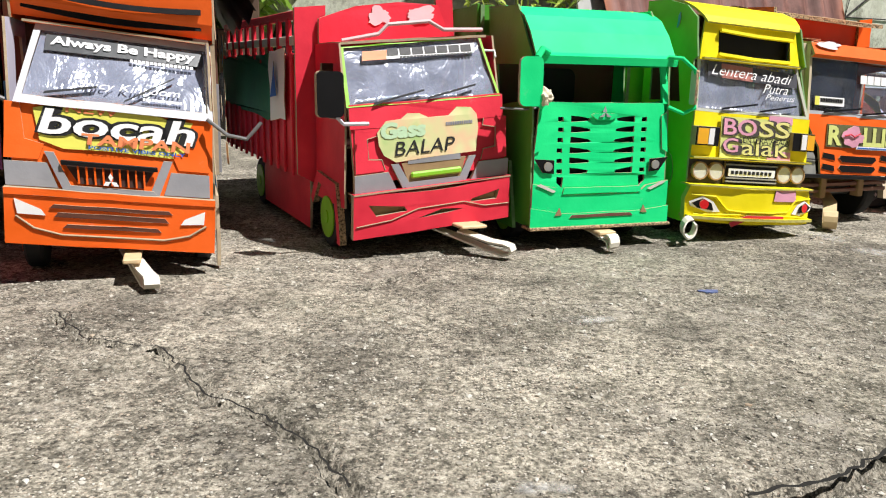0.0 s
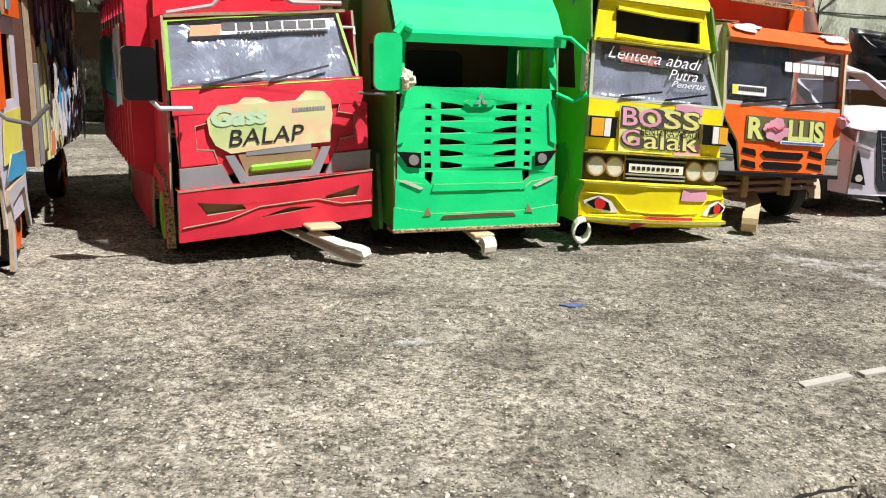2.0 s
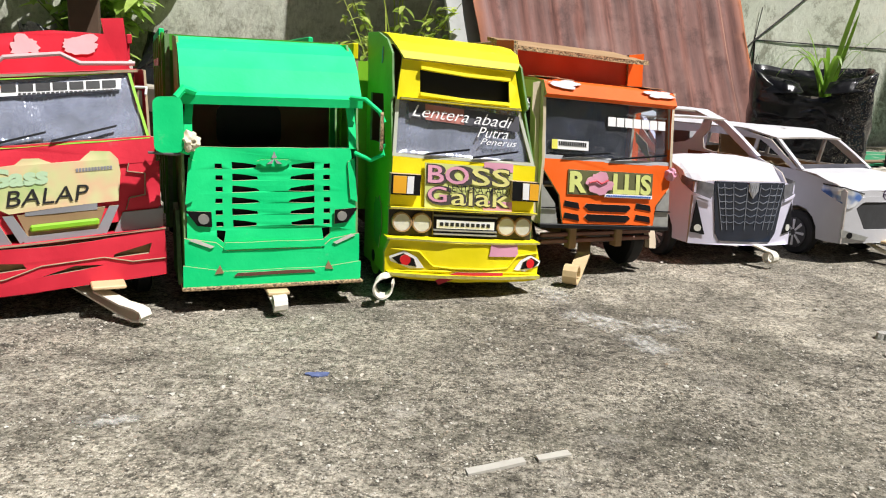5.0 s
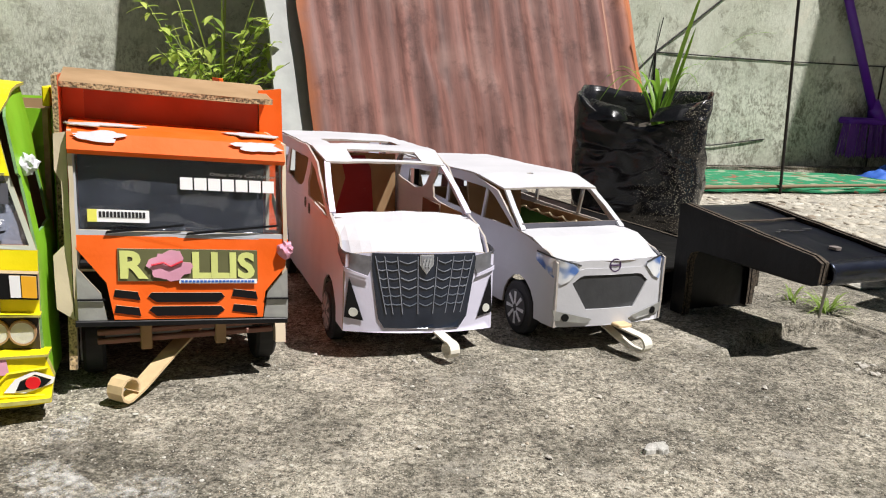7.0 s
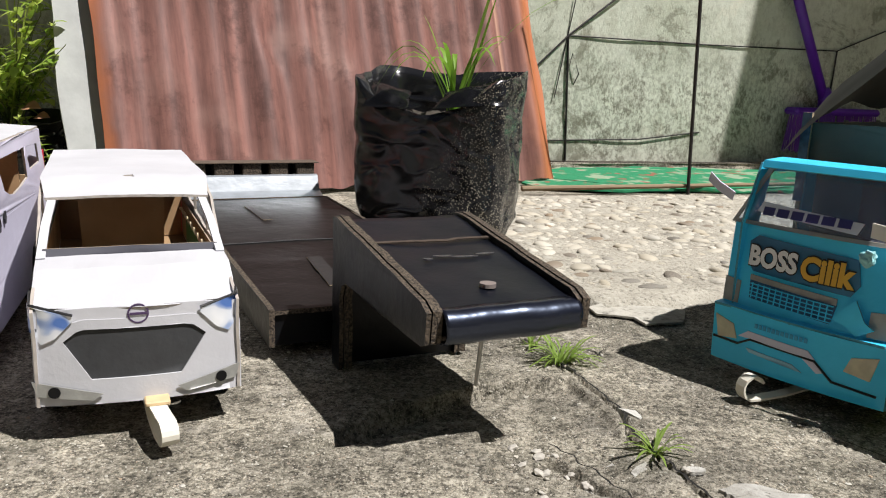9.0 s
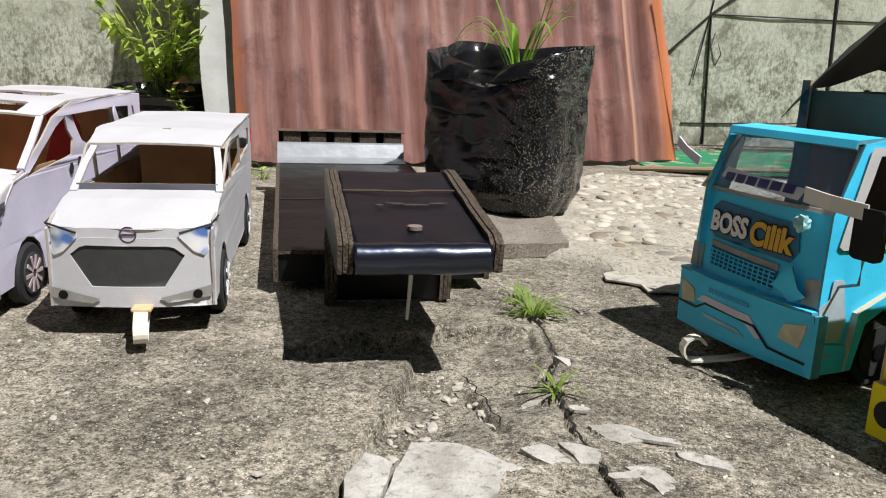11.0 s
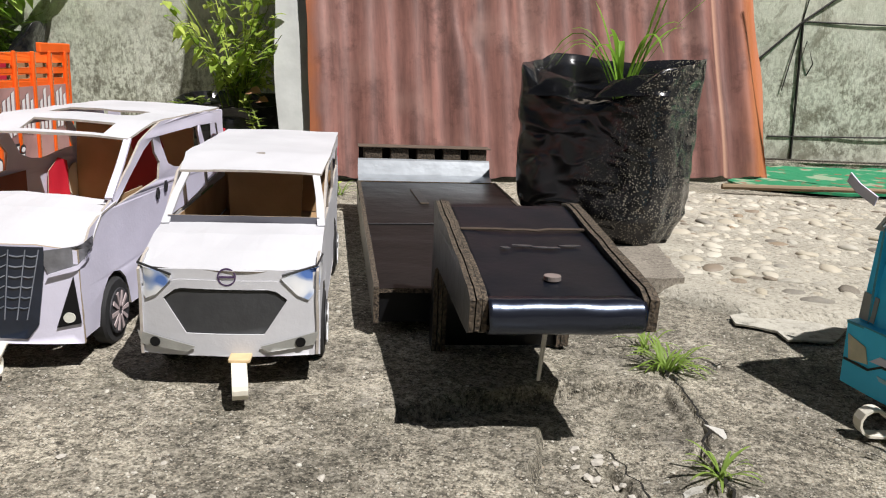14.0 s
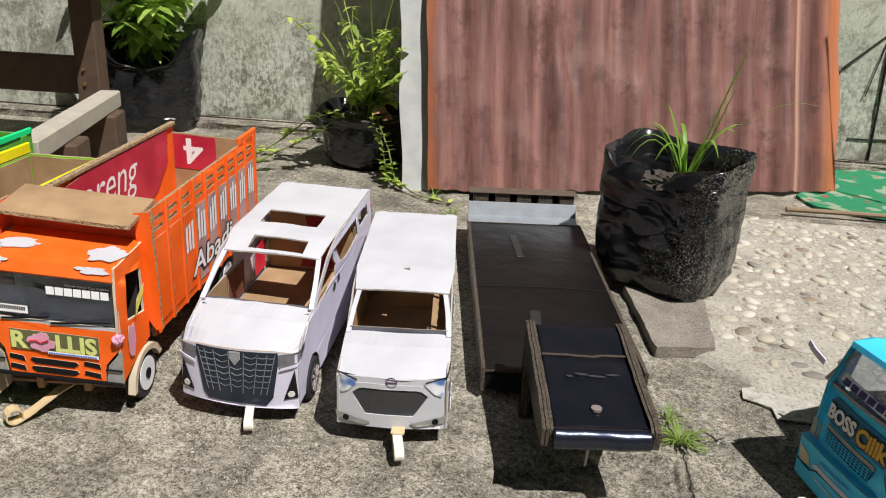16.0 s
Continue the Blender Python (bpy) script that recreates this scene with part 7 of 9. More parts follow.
def build_vans():
    w, L = 0.0505, 0.300
    P = build_van("toy_van", pose(0.581, 0.847, 0, 0, 0, 19), w, L, (0.068, 0.0745), 0.0845, (0.098, 0.1135), 0.1225, -0.02, "handmade white card toy van with large dark grille", True)
    M = [LILAC, EDGEW]
    fx = lambda d=0.0: (lambda a, b, c: (a, -0.004 + 3.2 * a * a + c - d, b))
    nose = [(-0.0505, 0.018), (0.0505, 0.016), (0.0495, 0.0665), (0.030, 0.0695), (-0.030, 0.0695), (-0.0495, 0.0675)]
    bm = slab(nose, fx(), 0.002, step=0.006)
    part("front_panel", bm, M, P)
    gr = [(-0.0340, 0.0690), (0.0345, 0.0685), (0.0348, 0.0600), (0.0300, 0.0270), (0.0245, 0.0195), (-0.0255, 0.0210), (-0.0295, 0.0270), (-0.0340, 0.0600)]
    bm = slab(gr, fx(0.0008), 0.0008, step=0.006)
    part("grille", bm, plain("glossy_dark_print", (0.016, 0.021, 0.034), 0.14, vary=0.5, scale=60), P, "dark grille with silver lines")
    CHL = plain("silver_print_line", (0.30, 0.33, 0.40), 0.25, 0.4, 0.5, 120)
    uprights = (-0.0285, -0.0235, -0.0165, -0.0050, 0.0065, 0.0165, 0.0235, 0.0290)
    for x in uprights:
        part("grille_bar", ribbon([(x * k, fx(0.0012)(x * k, 0, 0)[1], z) for k, z in ((1.13, 0.0672), (1.05, 0.056), (0.98, 0.046), (0.90, 0.0350), (0.86, 0.0300))], 0.0005, 0.0004, (1, 0, 0)), CHL, P)
    for z in (0.0640, 0.0585, 0.0530, 0.0475, 0.0420, 0.0365):
        k = 0.86 + 0.26 * (z - 0.03) / 0.0345
        for x0, x1 in zip(uprights, uprights[1:]):
            if z > 0.0545 and x0 > -0.01 and x1 < 0.01:
                continue
            dip = 0.0012 if x1 - x0 > 0.008 else 0.0004
            xs = [(x0 + (x1 - x0) * q) * k for q in (0.08, 0.3, 0.5, 0.7, 0.92)]
            part("grille_bar", ribbon([(x, fx(0.0012)(x, 0, 0)[1], z - dip + dip * abs(q)) for x, q in zip(xs, (1.6, 0.6, 0, 0.6, 1.6))], 0.0006, 0.0004, (0, 0, 1)), GLINE if z < 0.045 else CHL, P)
    card("emblem", [(-0.0045, 0.0685), (0.0045, 0.0685), (0.0045, 0.062), (0.0, 0.0560), (-0.0045, 0.062)], fx(0.0022), [CHROME, EDGEW], P, 0.0008, wob=0)
    card("emblem_field", [(-0.0037, 0.0678), (0.0037, 0.0678), (0.0037, 0.0624), (0.0, 0.0574), (-0.0037, 0.0624)], fx(0.0026), [GREYC, GREYC], P, 0.0004, wob=0)
    for x in (-0.0022, -0.0002, 0.0018):
        card("emblem_mark", [(x - 0.0010, 0.0612), (x - 0.0001, 0.0604), (x + 0.0013, 0.0662), (x + 0.0003, 0.0669)], fx(0.0030), [CHROME, CHROME], P, 0.0003, wob=0)
    SLAMP = plain("silver_lamp_print", (0.17, 0.17, 0.185), 0.25, 0.15, 0.7, 110)
    for s in (-1, 1):
        corner = lambda a, b, c, d=0.0: (max(-0.0512, min(0.0512, a)), -0.0050 + 3.2 * min(0.05, abs(a)) ** 2 + 1.7 * max(0.0, abs(a) - 0.0495) + c - d, b)
        part("headlight", slab([(s * 0.0590, 0.0712), (s * 0.0500, 0.0690), (s * 0.0350, 0.0668), (s * 0.0345, 0.0590), (s * 0.0365, 0.0545), (s * 0.0500, 0.0590), (s * 0.0590, 0.0660)], corner, 0.0008, step=0.004), SLAMP, P, "printed silver headlight")
        part("lamp_strip", slab([(s * 0.0570, 0.0640), (s * 0.0500, 0.0590), (s * 0.0365, 0.0545), (s * 0.0355, 0.0525), (s * 0.0500, 0.0565), (s * 0.0570, 0.0615)], lambda a, b, c: corner(a, b, c, 0.0010), 0.0009, step=0.004), [LILAC, LILAC], P)
        bm = slab([(s * 0.0475, 0.0530), (s * 0.0500, 0.0275), (s * 0.0385, 0.0255)], fx(0.0012), 0.0006, step=0.006)
        part("fog_panel", bm, BLACK, P)
        bm = slab(disc(s * 0.0448, 0.0310, 0.0028, 14), fx(0.0018), 0.0006)
        part("fog_lamp", bm, LAMPG, P)
    near_in = lambda a, b, c: (-0.0505 + 0.0034 + c, a, b)
    card("carton_print", [(0.176, 0.052), (0.212, 0.052), (0.210, 0.082), (0.196, 0.086), (0.180, 0.078)], near_in, [RED, EDGEW], P, 0.0006, wob=0)
    card("carton_print", disc(0.222, 0.066, 0.013, 18), near_in, [paper("cream_carton_print", (0.62, 0.57, 0.46), 0.6), EDGEW], P, 0.0006, wob=0)
    for k in range(2):
        hexagon = disc(0.124 + 0.016 * k, 0.0765 + 0.0025 * k, 0.0036, 6, 0.0044)
        for x in (0.0508, -0.0512):
            card("vent_mark", hexagon, SD(x), [INK, INK], P, 0.0004, wob=0)
    LEAN[0] = 0
    pull_strip(P, [(0.006, 0.03, 0.021), (0.011, -0.006, 0.0165), (0.0135, -0.016, 0.0145)] + [(0.0140 + 0.25 * 0.0046 * math.sin(a), -0.0185 - 0.0046 * math.sin(a), 0.0098 + 0.0046 * math.cos(a)) for a in [0.45 * k for k in range(13)]], 0.0070, WOODW, (0.97, 0.24, 0))
    # second van
    w, L = 0.0445, 0.290
    P = build_van("toy_van", pose(0.709, 0.879, 0, 0, 0, 24), w, L, (0.0625, 0.0672), 0.0738, (0.088, 0.0980), 0.1058, 0.0, "handmade white card toy van with black hexagonal grille", False)
    M = [WHITE, EDGEW]
    fx2 = lambda d=0.0: (lambda a, b, c: (a, -0.002 + 2.6 * a * a + c - d, b))
    hexa = [(-0.0325, 0.0480), (-0.0270, 0.0525), (-0.0235, 0.0535), (0.0185, 0.0530), (0.0230, 0.0520), (0.0285, 0.0475), (0.0170, 0.0295), (-0.0215, 0.0300)]
    part("front_panel", slab([(-0.0450, 0.0185), (0.0448, 0.0175), (0.0446, 0.0520), (0.0400, 0.0500), (0.0330, 0.0550), (0.0220, 0.0575), (-0.0240, 0.0580), (-0.0345, 0.0555), (-0.0415, 0.0500), (-0.0450, 0.0525)], fx2(0.0016), 0.0012, [hexa], step=0.005), [WHITE, WHITE], P)
    part("grille_strip", slab([(-0.0445, 0.0545), (0.0440, 0.0540), (0.0440, 0.0615), (0.02, 0.0632), (-0.02, 0.0634), (-0.0445, 0.0622)], fx2(0.0012), 0.0012, step=0.006), plain("silver_strip", (0.58, 0.58, 0.61), 0.35, 0.1, 0.15, 60), P)
    part("grille", slab([(x * 1.08, 0.0415 + (z - 0.0415) * 1.12) for x, z in hexa], fx2(0.0006), 0.0006, step=0.006), plain("dark_grille_card", (0.035, 0.036, 0.038), 0.75, vary=0.35, scale=120), P, "dark grey hexagonal grille")
    part("emblem", slab(disc(-0.001, 0.0597, 0.0046, 20), fx2(0.0018), 0.0006, [disc(-0.001, 0.0597, 0.0039, 20)]), plain("dark_badge", (0.07, 0.04, 0.10), 0.4), P)
    part("emblem_mark", slab(rect(-0.0046, 0.0592, 0.0026, 0.0602), fx2(0.0020), 0.0006), plain("dark_badge", (0.07, 0.04, 0.10), 0.4), P)
    for s in (-1, 1):
        o = -0.001
        wrap = lambda a, b, c: (max(-0.0462, min(0.0448, a)), -0.0046 + 2.6 * a * a + 2.4 * max(0.0, abs(a + 0.0007) - 0.0435) + c, b)
        part("headlight", slab([(o + s * 0.0520, 0.0650), (o + s * 0.0440, 0.0645), (o + s * 0.0270, 0.0600), (o + s * 0.0270, 0.0580), (o + s * 0.0345, 0.0500), (o + s * 0.0400, 0.0475), (o + s * 0.0445, 0.0525), (o + s * 0.0520, 0.0600)], wrap, 0.0008, step=0.004), [FOIL], P, "silver and blue paper headlight")
        part("lamp_line", tube([wrap(o + s * q, z, -0.0003) for q, z in ((0.0520, 0.0660), (0.0440, 0.0652), (0.0270, 0.0606))], 0.0006, 6), INK, P)
        part("fog_panel", slab([(o + s * 0.0450, 0.0305), (o + s * 0.0160, 0.0235), (o + s * 0.0200, 0.0205), (o + s * 0.0430, 0.0235)], fx2(0.0030), 0.0006, step=0.006), SILVERG, P)
        part("fog_lamp", slab(disc(o + s * 0.0360, 0.0253, 0.0026, 14), fx2(0.0036), 0.0005), BLACK, P)
    card("side_print", [(0.11, 0.05), (0.118, 0.05), (0.118, 0.066), (0.114, 0.068)], SD(-0.0452), [INK, EDGEW], P, 0.0004, wob=0)
    inner = lambda a, b, c: (-w + 0.0022 + c, a, b)
    GREENC = plain("green_carton", (0.03, 0.18, 0.03), 0.6)
    card("carton_print", rect(0.15, 0.055, 0.19, 0.075), inner, [GREENC, EDGEW], P, 0.0005, wob=0)
    far_in = lambda a, b, c: (w - 0.0044 + c, a, b)
    card("carton_print", [(0.120, 0.050), (0.205, 0.050), (0.205, 0.068), (0.120, 0.064)], far_in, [GREENC, EDGEW], P, 0.0006, wob=0)
    card("carton_print", [(0.235, 0.050), (0.262, 0.050), (0.262, 0.0735), (0.235, 0.0735)], far_in, [RED, EDGEW], P, 0.0006, wob=0)
    part("wavy_trim", tube([(w - 0.0050, 0.066 + 0.004 * k, 0.0700 - 0.0030 * abs(math.sin(k * 0.62))) for k in range(46)], 0.0008, 6), plain("cream_wavy_print", (0.62, 0.52, 0.34), 0.6), P)
    card("pink_board", [(-0.012, 0.047), (0.016, 0.047), (0.013, 0.100), (-0.008, 0.100)], FR(0.262, 0.05, 0.05), [paper("faded_pink_carton", (0.46, 0.22, 0.19), 0.6), EDGEW], P, 0.0012)
    pull_strip(P, [(0.002, 0.03, 0.02), (0.0045, -0.004, 0.0105), (0.0065, -0.018, 0.0062)] + [(0.0080 + 0.18 * 0.0058 * math.sin(a), -0.0265 - 0.0058 * math.sin(a), 0.0110 - 0.0052 * math.cos(a)) for a in (0.1, 0.5, 0.9, 1.3, 1.7, 2.1, 2.5, 2.9, 3.2)] + [(0.0055, -0.012, 0.0172), (0.0045, -0.002, 0.0178)], 0.0075, WOODW, (0.98, 0.18, 0))
    part("wood_piece", box(0.000, -0.012, 0.0175, 0.011, 0.02, 0.0198), WOOD, P)


# ---- black low-loader trailer
def build_trailer():
    P = thing("toy_trailer", pose(0.8795, 0.8745, 0, 0, 0, 26), "handmade black card toy low-loader trailer with raised gooseneck", "toy trailer", "row of toy vehicles")
    FL = flutes("blackened_flutes", (0.085, 0.064, 0.044))
    ROLL = plain("glossy_black_tape", (0.006, 0.006, 0.010), 0.27, vary=0.3, scale=30, bumps=0.4)
    ROLL.node_tree.nodes["Principled BSDF"].inputs["Specular IOR Level"].default_value = 1.0
    # the sky's blue sheen is put into the specular tint
    ROLL.node_tree.nodes["Principled BSDF"].inputs["Specular Tint"].default_value = (0.62, 0.74, 1.0, 1)
    K = [BLACKG, FL]
    deck = lambda y: 0.0705 + (0.0880 - 0.0705) * (y - 0.010) / 0.123
    side = [(0.004, 0.0555), (0.009, 0.0535), (0.040, 0.0540), (0.080, 0.0545), (0.112, 0.0560), (0.119, 0.0530), (0.122, 0.0460), (0.122, 0.002), (0.136, 0.002), (0.137, 0.0890), (0.130, 0.0900), (0.010, 0.0735), (0.003, 0.0700)]
    side_r = [(0.004, 0.0555), (0.009, 0.0535), (0.040, 0.0540), (0.100, 0.0545), (0.120, 0.0560), (0.126, 0.0530), (0.128, 0.0460), (0.128, 0.002), (0.136, 0.002), (0.137, 0.0890), (0.130, 0.0900), (0.010, 0.0735), (0.003, 0.0700)]
    # three plies of board on each side, their cut flutes showing
    for x, out in ((-0.0425, side), (0.0340, side_r)):
        for k in range(3):
            grow = 0.0006 * (k % 2)
            card("gooseneck_side", [(y - grow, z + grow) for y, z in out], SD(x + 0.0027 * k), K, P, 0.0023, wob=0.0009)
    roll = [(0.007, 0.0540), (0.003, 0.0545), (0.0002, 0.0562), (-0.0012, 0.0590), (-0.0017, 0.0620), (-0.0015, 0.0648), (-0.0006, 0.0670), (0.0006, 0.0685), (0.0022, 0.0697), (0.0045, 0.0703), (0.0080, 0.0705)]
    bm = profile(roll, -0.0345, 0.0345, 0.0016, cols=40)
    wobble(bm, 0.0011, 55)
    part("front_roll", bm, ROLL, P, "rounded glossy black front edge", smooth=True)
    deck_pts = [(0.006 + 0.126 * k / 26, deck(0.006 + 0.126 * k / 26) - 0.0006) for k in range(27)]
    # bluish base colour holds the reflected sky
    DECKB = plain("blue_black_tape", (0.004, 0.005, 0.009), 0.40, vary=0.4, scale=38, bumps=0.45)
    DECKB.node_tree.nodes["Principled BSDF"].inputs["Specular IOR Level"].default_value = 0.25
    bm = profile(deck_pts, -0.0345, 0.0345, 0.0018, cols=26)
    wobble(bm, 0.0012, 42)
    part("gooseneck_deck", bm, [DECKB, FL], P, smooth=True)
    seam = [(-0.034 + 0.0068 * k, 0.0905 + 0.0012 * noise.noise(Vector((k * 0.9, 3, 0))) - (0.0015 if 3 < k < 7 else 0), 0) for k in range(11)]
    part("deck_seam", ribbon([(x, y, deck(y) + 0.0006) for x, y, _ in seam], 0.0022, 0.0008, (0, 1, 0.2)), plain("torn_brown_seam", (0.055, 0.038, 0.027), 0.8, vary=0.6, scale=300), P, "torn brown edge of the deck tape")
    GLUE = plain("dried_glue", (0.045, 0.045, 0.05), 0.2, vary=0.5, scale=300)
    for cx, cy, rx, ry, seed in ((-0.006, 0.066, 0.006, 0.0016, 3), (0.006, 0.064, 0.008, 0.0013, 4), (0.018, 0.066, 0.007, 0.0012, 5), (-0.016, 0.063, 0.003, 0.0012, 6)):
        card("glue_smear", splash(cx, cy, rx, ry, -0.05, seed), TP(deck(cy) + 0.0006, 0.142, cy), [GLUE, GLUE], P, 0.0005, wob=0.0003)
    card("gooseneck_under", rect(-0.0345, 0.010, 0.0345, 0.125), TP(0.0545), K, P, 0.002)
    card("gooseneck_back", rect(-0.0345, 0.002, 0.0345, 0.086), FR(0.132), K, P, 0.002)
    pin = part("king_pin", tube([(-0.001, 0.026, deck(0.026)), (-0.0022, 0.0275, 0.045), (-0.0034, 0.0290, 0.0225)], 0.0015, 10, 0.0009), plain("nail_steel", (0.40, 0.39, 0.36), 0.4, 0.5), P, "steel nail king pin")
    part("pin_head", tube([(-0.001, 0.026, deck(0.026)), (-0.001, 0.026, deck(0.026) + 0.0020)], 0.0040, 16), plain("nail_head", (0.42, 0.36, 0.34), 0.4, 0.6), pin)
    # low bed
    slope = 0.0085 / 0.385
    BEDT = plain("worn_black_tape", (0.006, 0.0055, 0.0055), 0.5, vary=0.7, scale=34, bumps=0.7)
    BEDT.node_tree.nodes["Principled BSDF"].inputs["Specular IOR Level"].default_value = 0.2
    card("bed_deck", [(-0.0735, 0.154), (0.0725, 0.154), (0.0725, 0.535), (-0.0760, 0.535)], TP(0.0282, slope, 0.154), [BEDT, FL], P, 0.0028, wob=0.0012)
    for x in (-0.0755, 0.0715):
        card("bed_side", [(0.153, 0.009), (0.535, 0.014), (0.535, 0.0400), (0.153, 0.0322)], SD(x), K, P, 0.0035)
    card("bed_front", rect(-0.072, 0.009, 0.072, 0.028), FR(0.156), [BLACK, FL], P, 0.003)
    for x0, y0, x1, y1, sk in ((-0.026, 0.195, -0.015, 0.272, 0.006), (-0.020, 0.415, -0.012, 0.487, -0.003)):
        card("deck_tape", [(x0, y0), (x1, y0), (x1 + sk, y1), (x0 + sk, y1)], TP(0.0317, slope, 0.154), [plain("worn_tape", (0.018, 0.017, 0.017), 0.6, vary=0.6, scale=120), EDGE], P, 0.0005, wob=0.0004)
    part("deck_seam", tube([(-0.073, 0.33, 0.0351), (-0.01, 0.332, 0.0354), (0.072, 0.329, 0.0351)], 0.0006, 6), BLACK, P)
    part("tail_ramp", profile([(0.530, 0.0405), (0.545, 0.0455), (0.552, 0.0600), (0.555, 0.0615)], -0.0745, 0.0705, 0.002), [plain("silver_tape", (0.42, 0.45, 0.48), 0.3, 0.5, 0.3, 60), FLUTE], P, "silver-taped tail ramp")
    bm = bmesh.new()
    for k in range(5):
        part("ramp_block", box(-0.068 + 0.029 * k, 0.556, 0.030, -0.048 + 0.029 * k, 0.575, 0.0735, 0.001), FL, P)
    bm.free()
    # black plate added so the gaps between the blocks stay dark
    card("ramp_back", rect(-0.073, 0.030, 0.071, 0.0732), FR(0.5755), [BLACK, FL], P, 0.002)
    part("ramp_cap", box(-0.0745, 0.553, 0.0735, 0.072, 0.578, 0.0747, 0.0003), plain("rusty_cap", (0.10, 0.07, 0.05), 0.8, vary=0.6, scale=120), P)
    for x, o in ((-0.060, -1), (0.058, 1)):
        for y in (0.42, 0.47):
            wheel(P, x, y, 0.0145, 0.010, RIMW, out=o)
    return P


# ---- blue truck that faces the row
def build_blue_truck():
    P = thing("toy_truck", pose(1.039, 0.953, 0, 0, 0, -52), "handmade sky-blue card toy truck with torn bonnet corner", "toy truck")
    M = [BLUE, EDGEB]
    bend = lambda d=0.0, s=0.0, z0=0.0: (lambda a, b, c: (a, 1.6 * a * a + (b - z0) * s + c - d, b))
    part("bumper", slab([(-0.0480, 0.0125), (0.0520, 0.0125), (0.0520, 0.0445), (-0.0490, 0.0455)], bend(0.006), 0.006, step=0.008), M, P)
    card("bumper_top", [(-0.049, -0.003), (0, -0.006), (0.049, -0.003), (0.049, 0.008), (-0.049, 0.008)], TP(0.0445), M, P, 0.0014)
    part("bumper_crease", tube([bend(0.0066)(a, b, 0) for a, b in ((-0.047, 0.0255), (-0.030, 0.0255), (-0.022, 0.0300), (0.016, 0.0290), (0.026, 0.0205), (0.048, 0.0190))], 0.0007, 6), INK, P)
    part("bumper_print", slab([(-0.030, 0.0300), (-0.024, 0.0345), (0.012, 0.0335), (0.022, 0.0240), (0.018, 0.0225), (0.008, 0.0295), (-0.022, 0.0305)], bend(0.0066), 0.0006, step=0.006), LILAC, P)
    part("bumper_print", slab([(-0.024, 0.0245), (0.004, 0.0235), (0.010, 0.0205), (-0.022, 0.0225)], bend(0.0066), 0.0006, step=0.006), plain("pale_blue_print", (0.3, 0.55, 0.7), 0.5), P)
    for s in (-1, 1):
        part("headlight", slab([(s * 0.0470, 0.0390), (s * 0.034, 0.0360), (s * 0.031, 0.0280), (s * 0.044, 0.0260)], bend(0.0066), 0.0006, step=0.006), plain("lamp_print", (0.55, 0.50, 0.36), 0.4, vary=0.35, scale=150), P)
    bars("bumper_bars", -0.020, 0.0375, 0.012, 0.0400, bend(0.0066), CYANI, P, 12, 0.3, lift=0.0003)
    up = bend(0.0, 0.10, 0.046)
    part("front_panel", slab([(-0.0470, 0.0460), (0.0470, 0.0460), (0.0480, 0.0900), (0.044, 0.0935), (-0.0480, 0.0950)], up, 0.0025, step=0.007), M, P)
    upd = lambda d: bend(d, 0.10, 0.046)
    part("sticker", slab([(-0.034, 0.0720), (-0.030, 0.0675), (0.026, 0.0655), (0.030, 0.0720), (0.027, 0.0850), (0.0, 0.0865), (-0.030, 0.0880), (-0.035, 0.0840)], upd(0.0012), 0.0006, step=0.008), plain("dark_blue_print", (0.03, 0.16, 0.30), 0.4, vary=0.5, scale=30), P, "dark blue bonnet sticker")
    letters("lettering", "BOSS", -0.0335, 0.0700, -0.003, 0.0835, upd(0.0), INK, P, 0.09, lift=0.0022)
    letters("lettering", "BOSS", -0.0330, 0.0708, -0.0035, 0.0827, upd(0.0), WHI, P, 0.045, lift=0.0026)
    letters("lettering", "Cilik", -0.002, 0.0685, 0.0285, 0.0835, upd(0.0), INK, P, 0.09, lift=0.0022)
    letters("lettering", "Cilik", -0.0015, 0.0693, 0.0280, 0.0827, upd(0.0), GOLDI, P, 0.045, lift=0.0026)
    part("grille", slab([(-0.030, 0.0520), (0.018, 0.0490), (0.020, 0.0595), (-0.031, 0.0625)], upd(0.0008), 0.0008, step=0.006), plain("blue_grille", (0.02, 0.10, 0.22), 0.5), P)
    for k in range(5):
        part("grille_bar", ribbon([upd(0.0014)(a, 0.0605 - 0.0022 * k - 0.0006 * j, 0) for j, a in enumerate((-0.030, -0.014, 0.002, 0.019))], 0.0006, 0.0005, (0, 0, 1)), BLUE, P)
    for k in range(13):
        a = -0.0285 + 0.0037 * k
        part("grille_bar", ribbon([upd(0.0015)(a, z - 0.056 * (a + 0.031), 0) for z in (0.0615, 0.0570, 0.0525)], 0.0006, 0.0005, (1, 0, 0)), BLUE, P)
    part("grille_trim", slab([(-0.031, 0.0625), (0.020, 0.0595), (0.020, 0.0630), (-0.031, 0.0655)], upd(0.0012), 0.0006, step=0.006), SILVERG, P)
    for s in (-1, 1):
        part("corner_trim", slab([(s * 0.0475, 0.0470), (s * 0.037, 0.0470), (s * 0.037, 0.0600), (s * 0.0478, 0.0610)], upd(0.0008), 0.0006, step=0.006), SILVERG, P)
    bm = slab([(0.022, 0.0540), (0.030, 0.0640), (0.036, 0.0560), (0.041, 0.0520), (0.034, 0.0480)], upd(0.004), 0.0008, step=0.006)
    wobble(bm, 0.003, 90)
    part("torn_flap", bm, [BLUE, EDGEB], P, "torn flap of blue paper")
    ws = bend(-0.002, 0.42, 0.094)
    o = [(-0.0490, 0.0935), (0.0480, 0.0935), (0.0460, 0.1265), (-0.0350, 0.1285)]
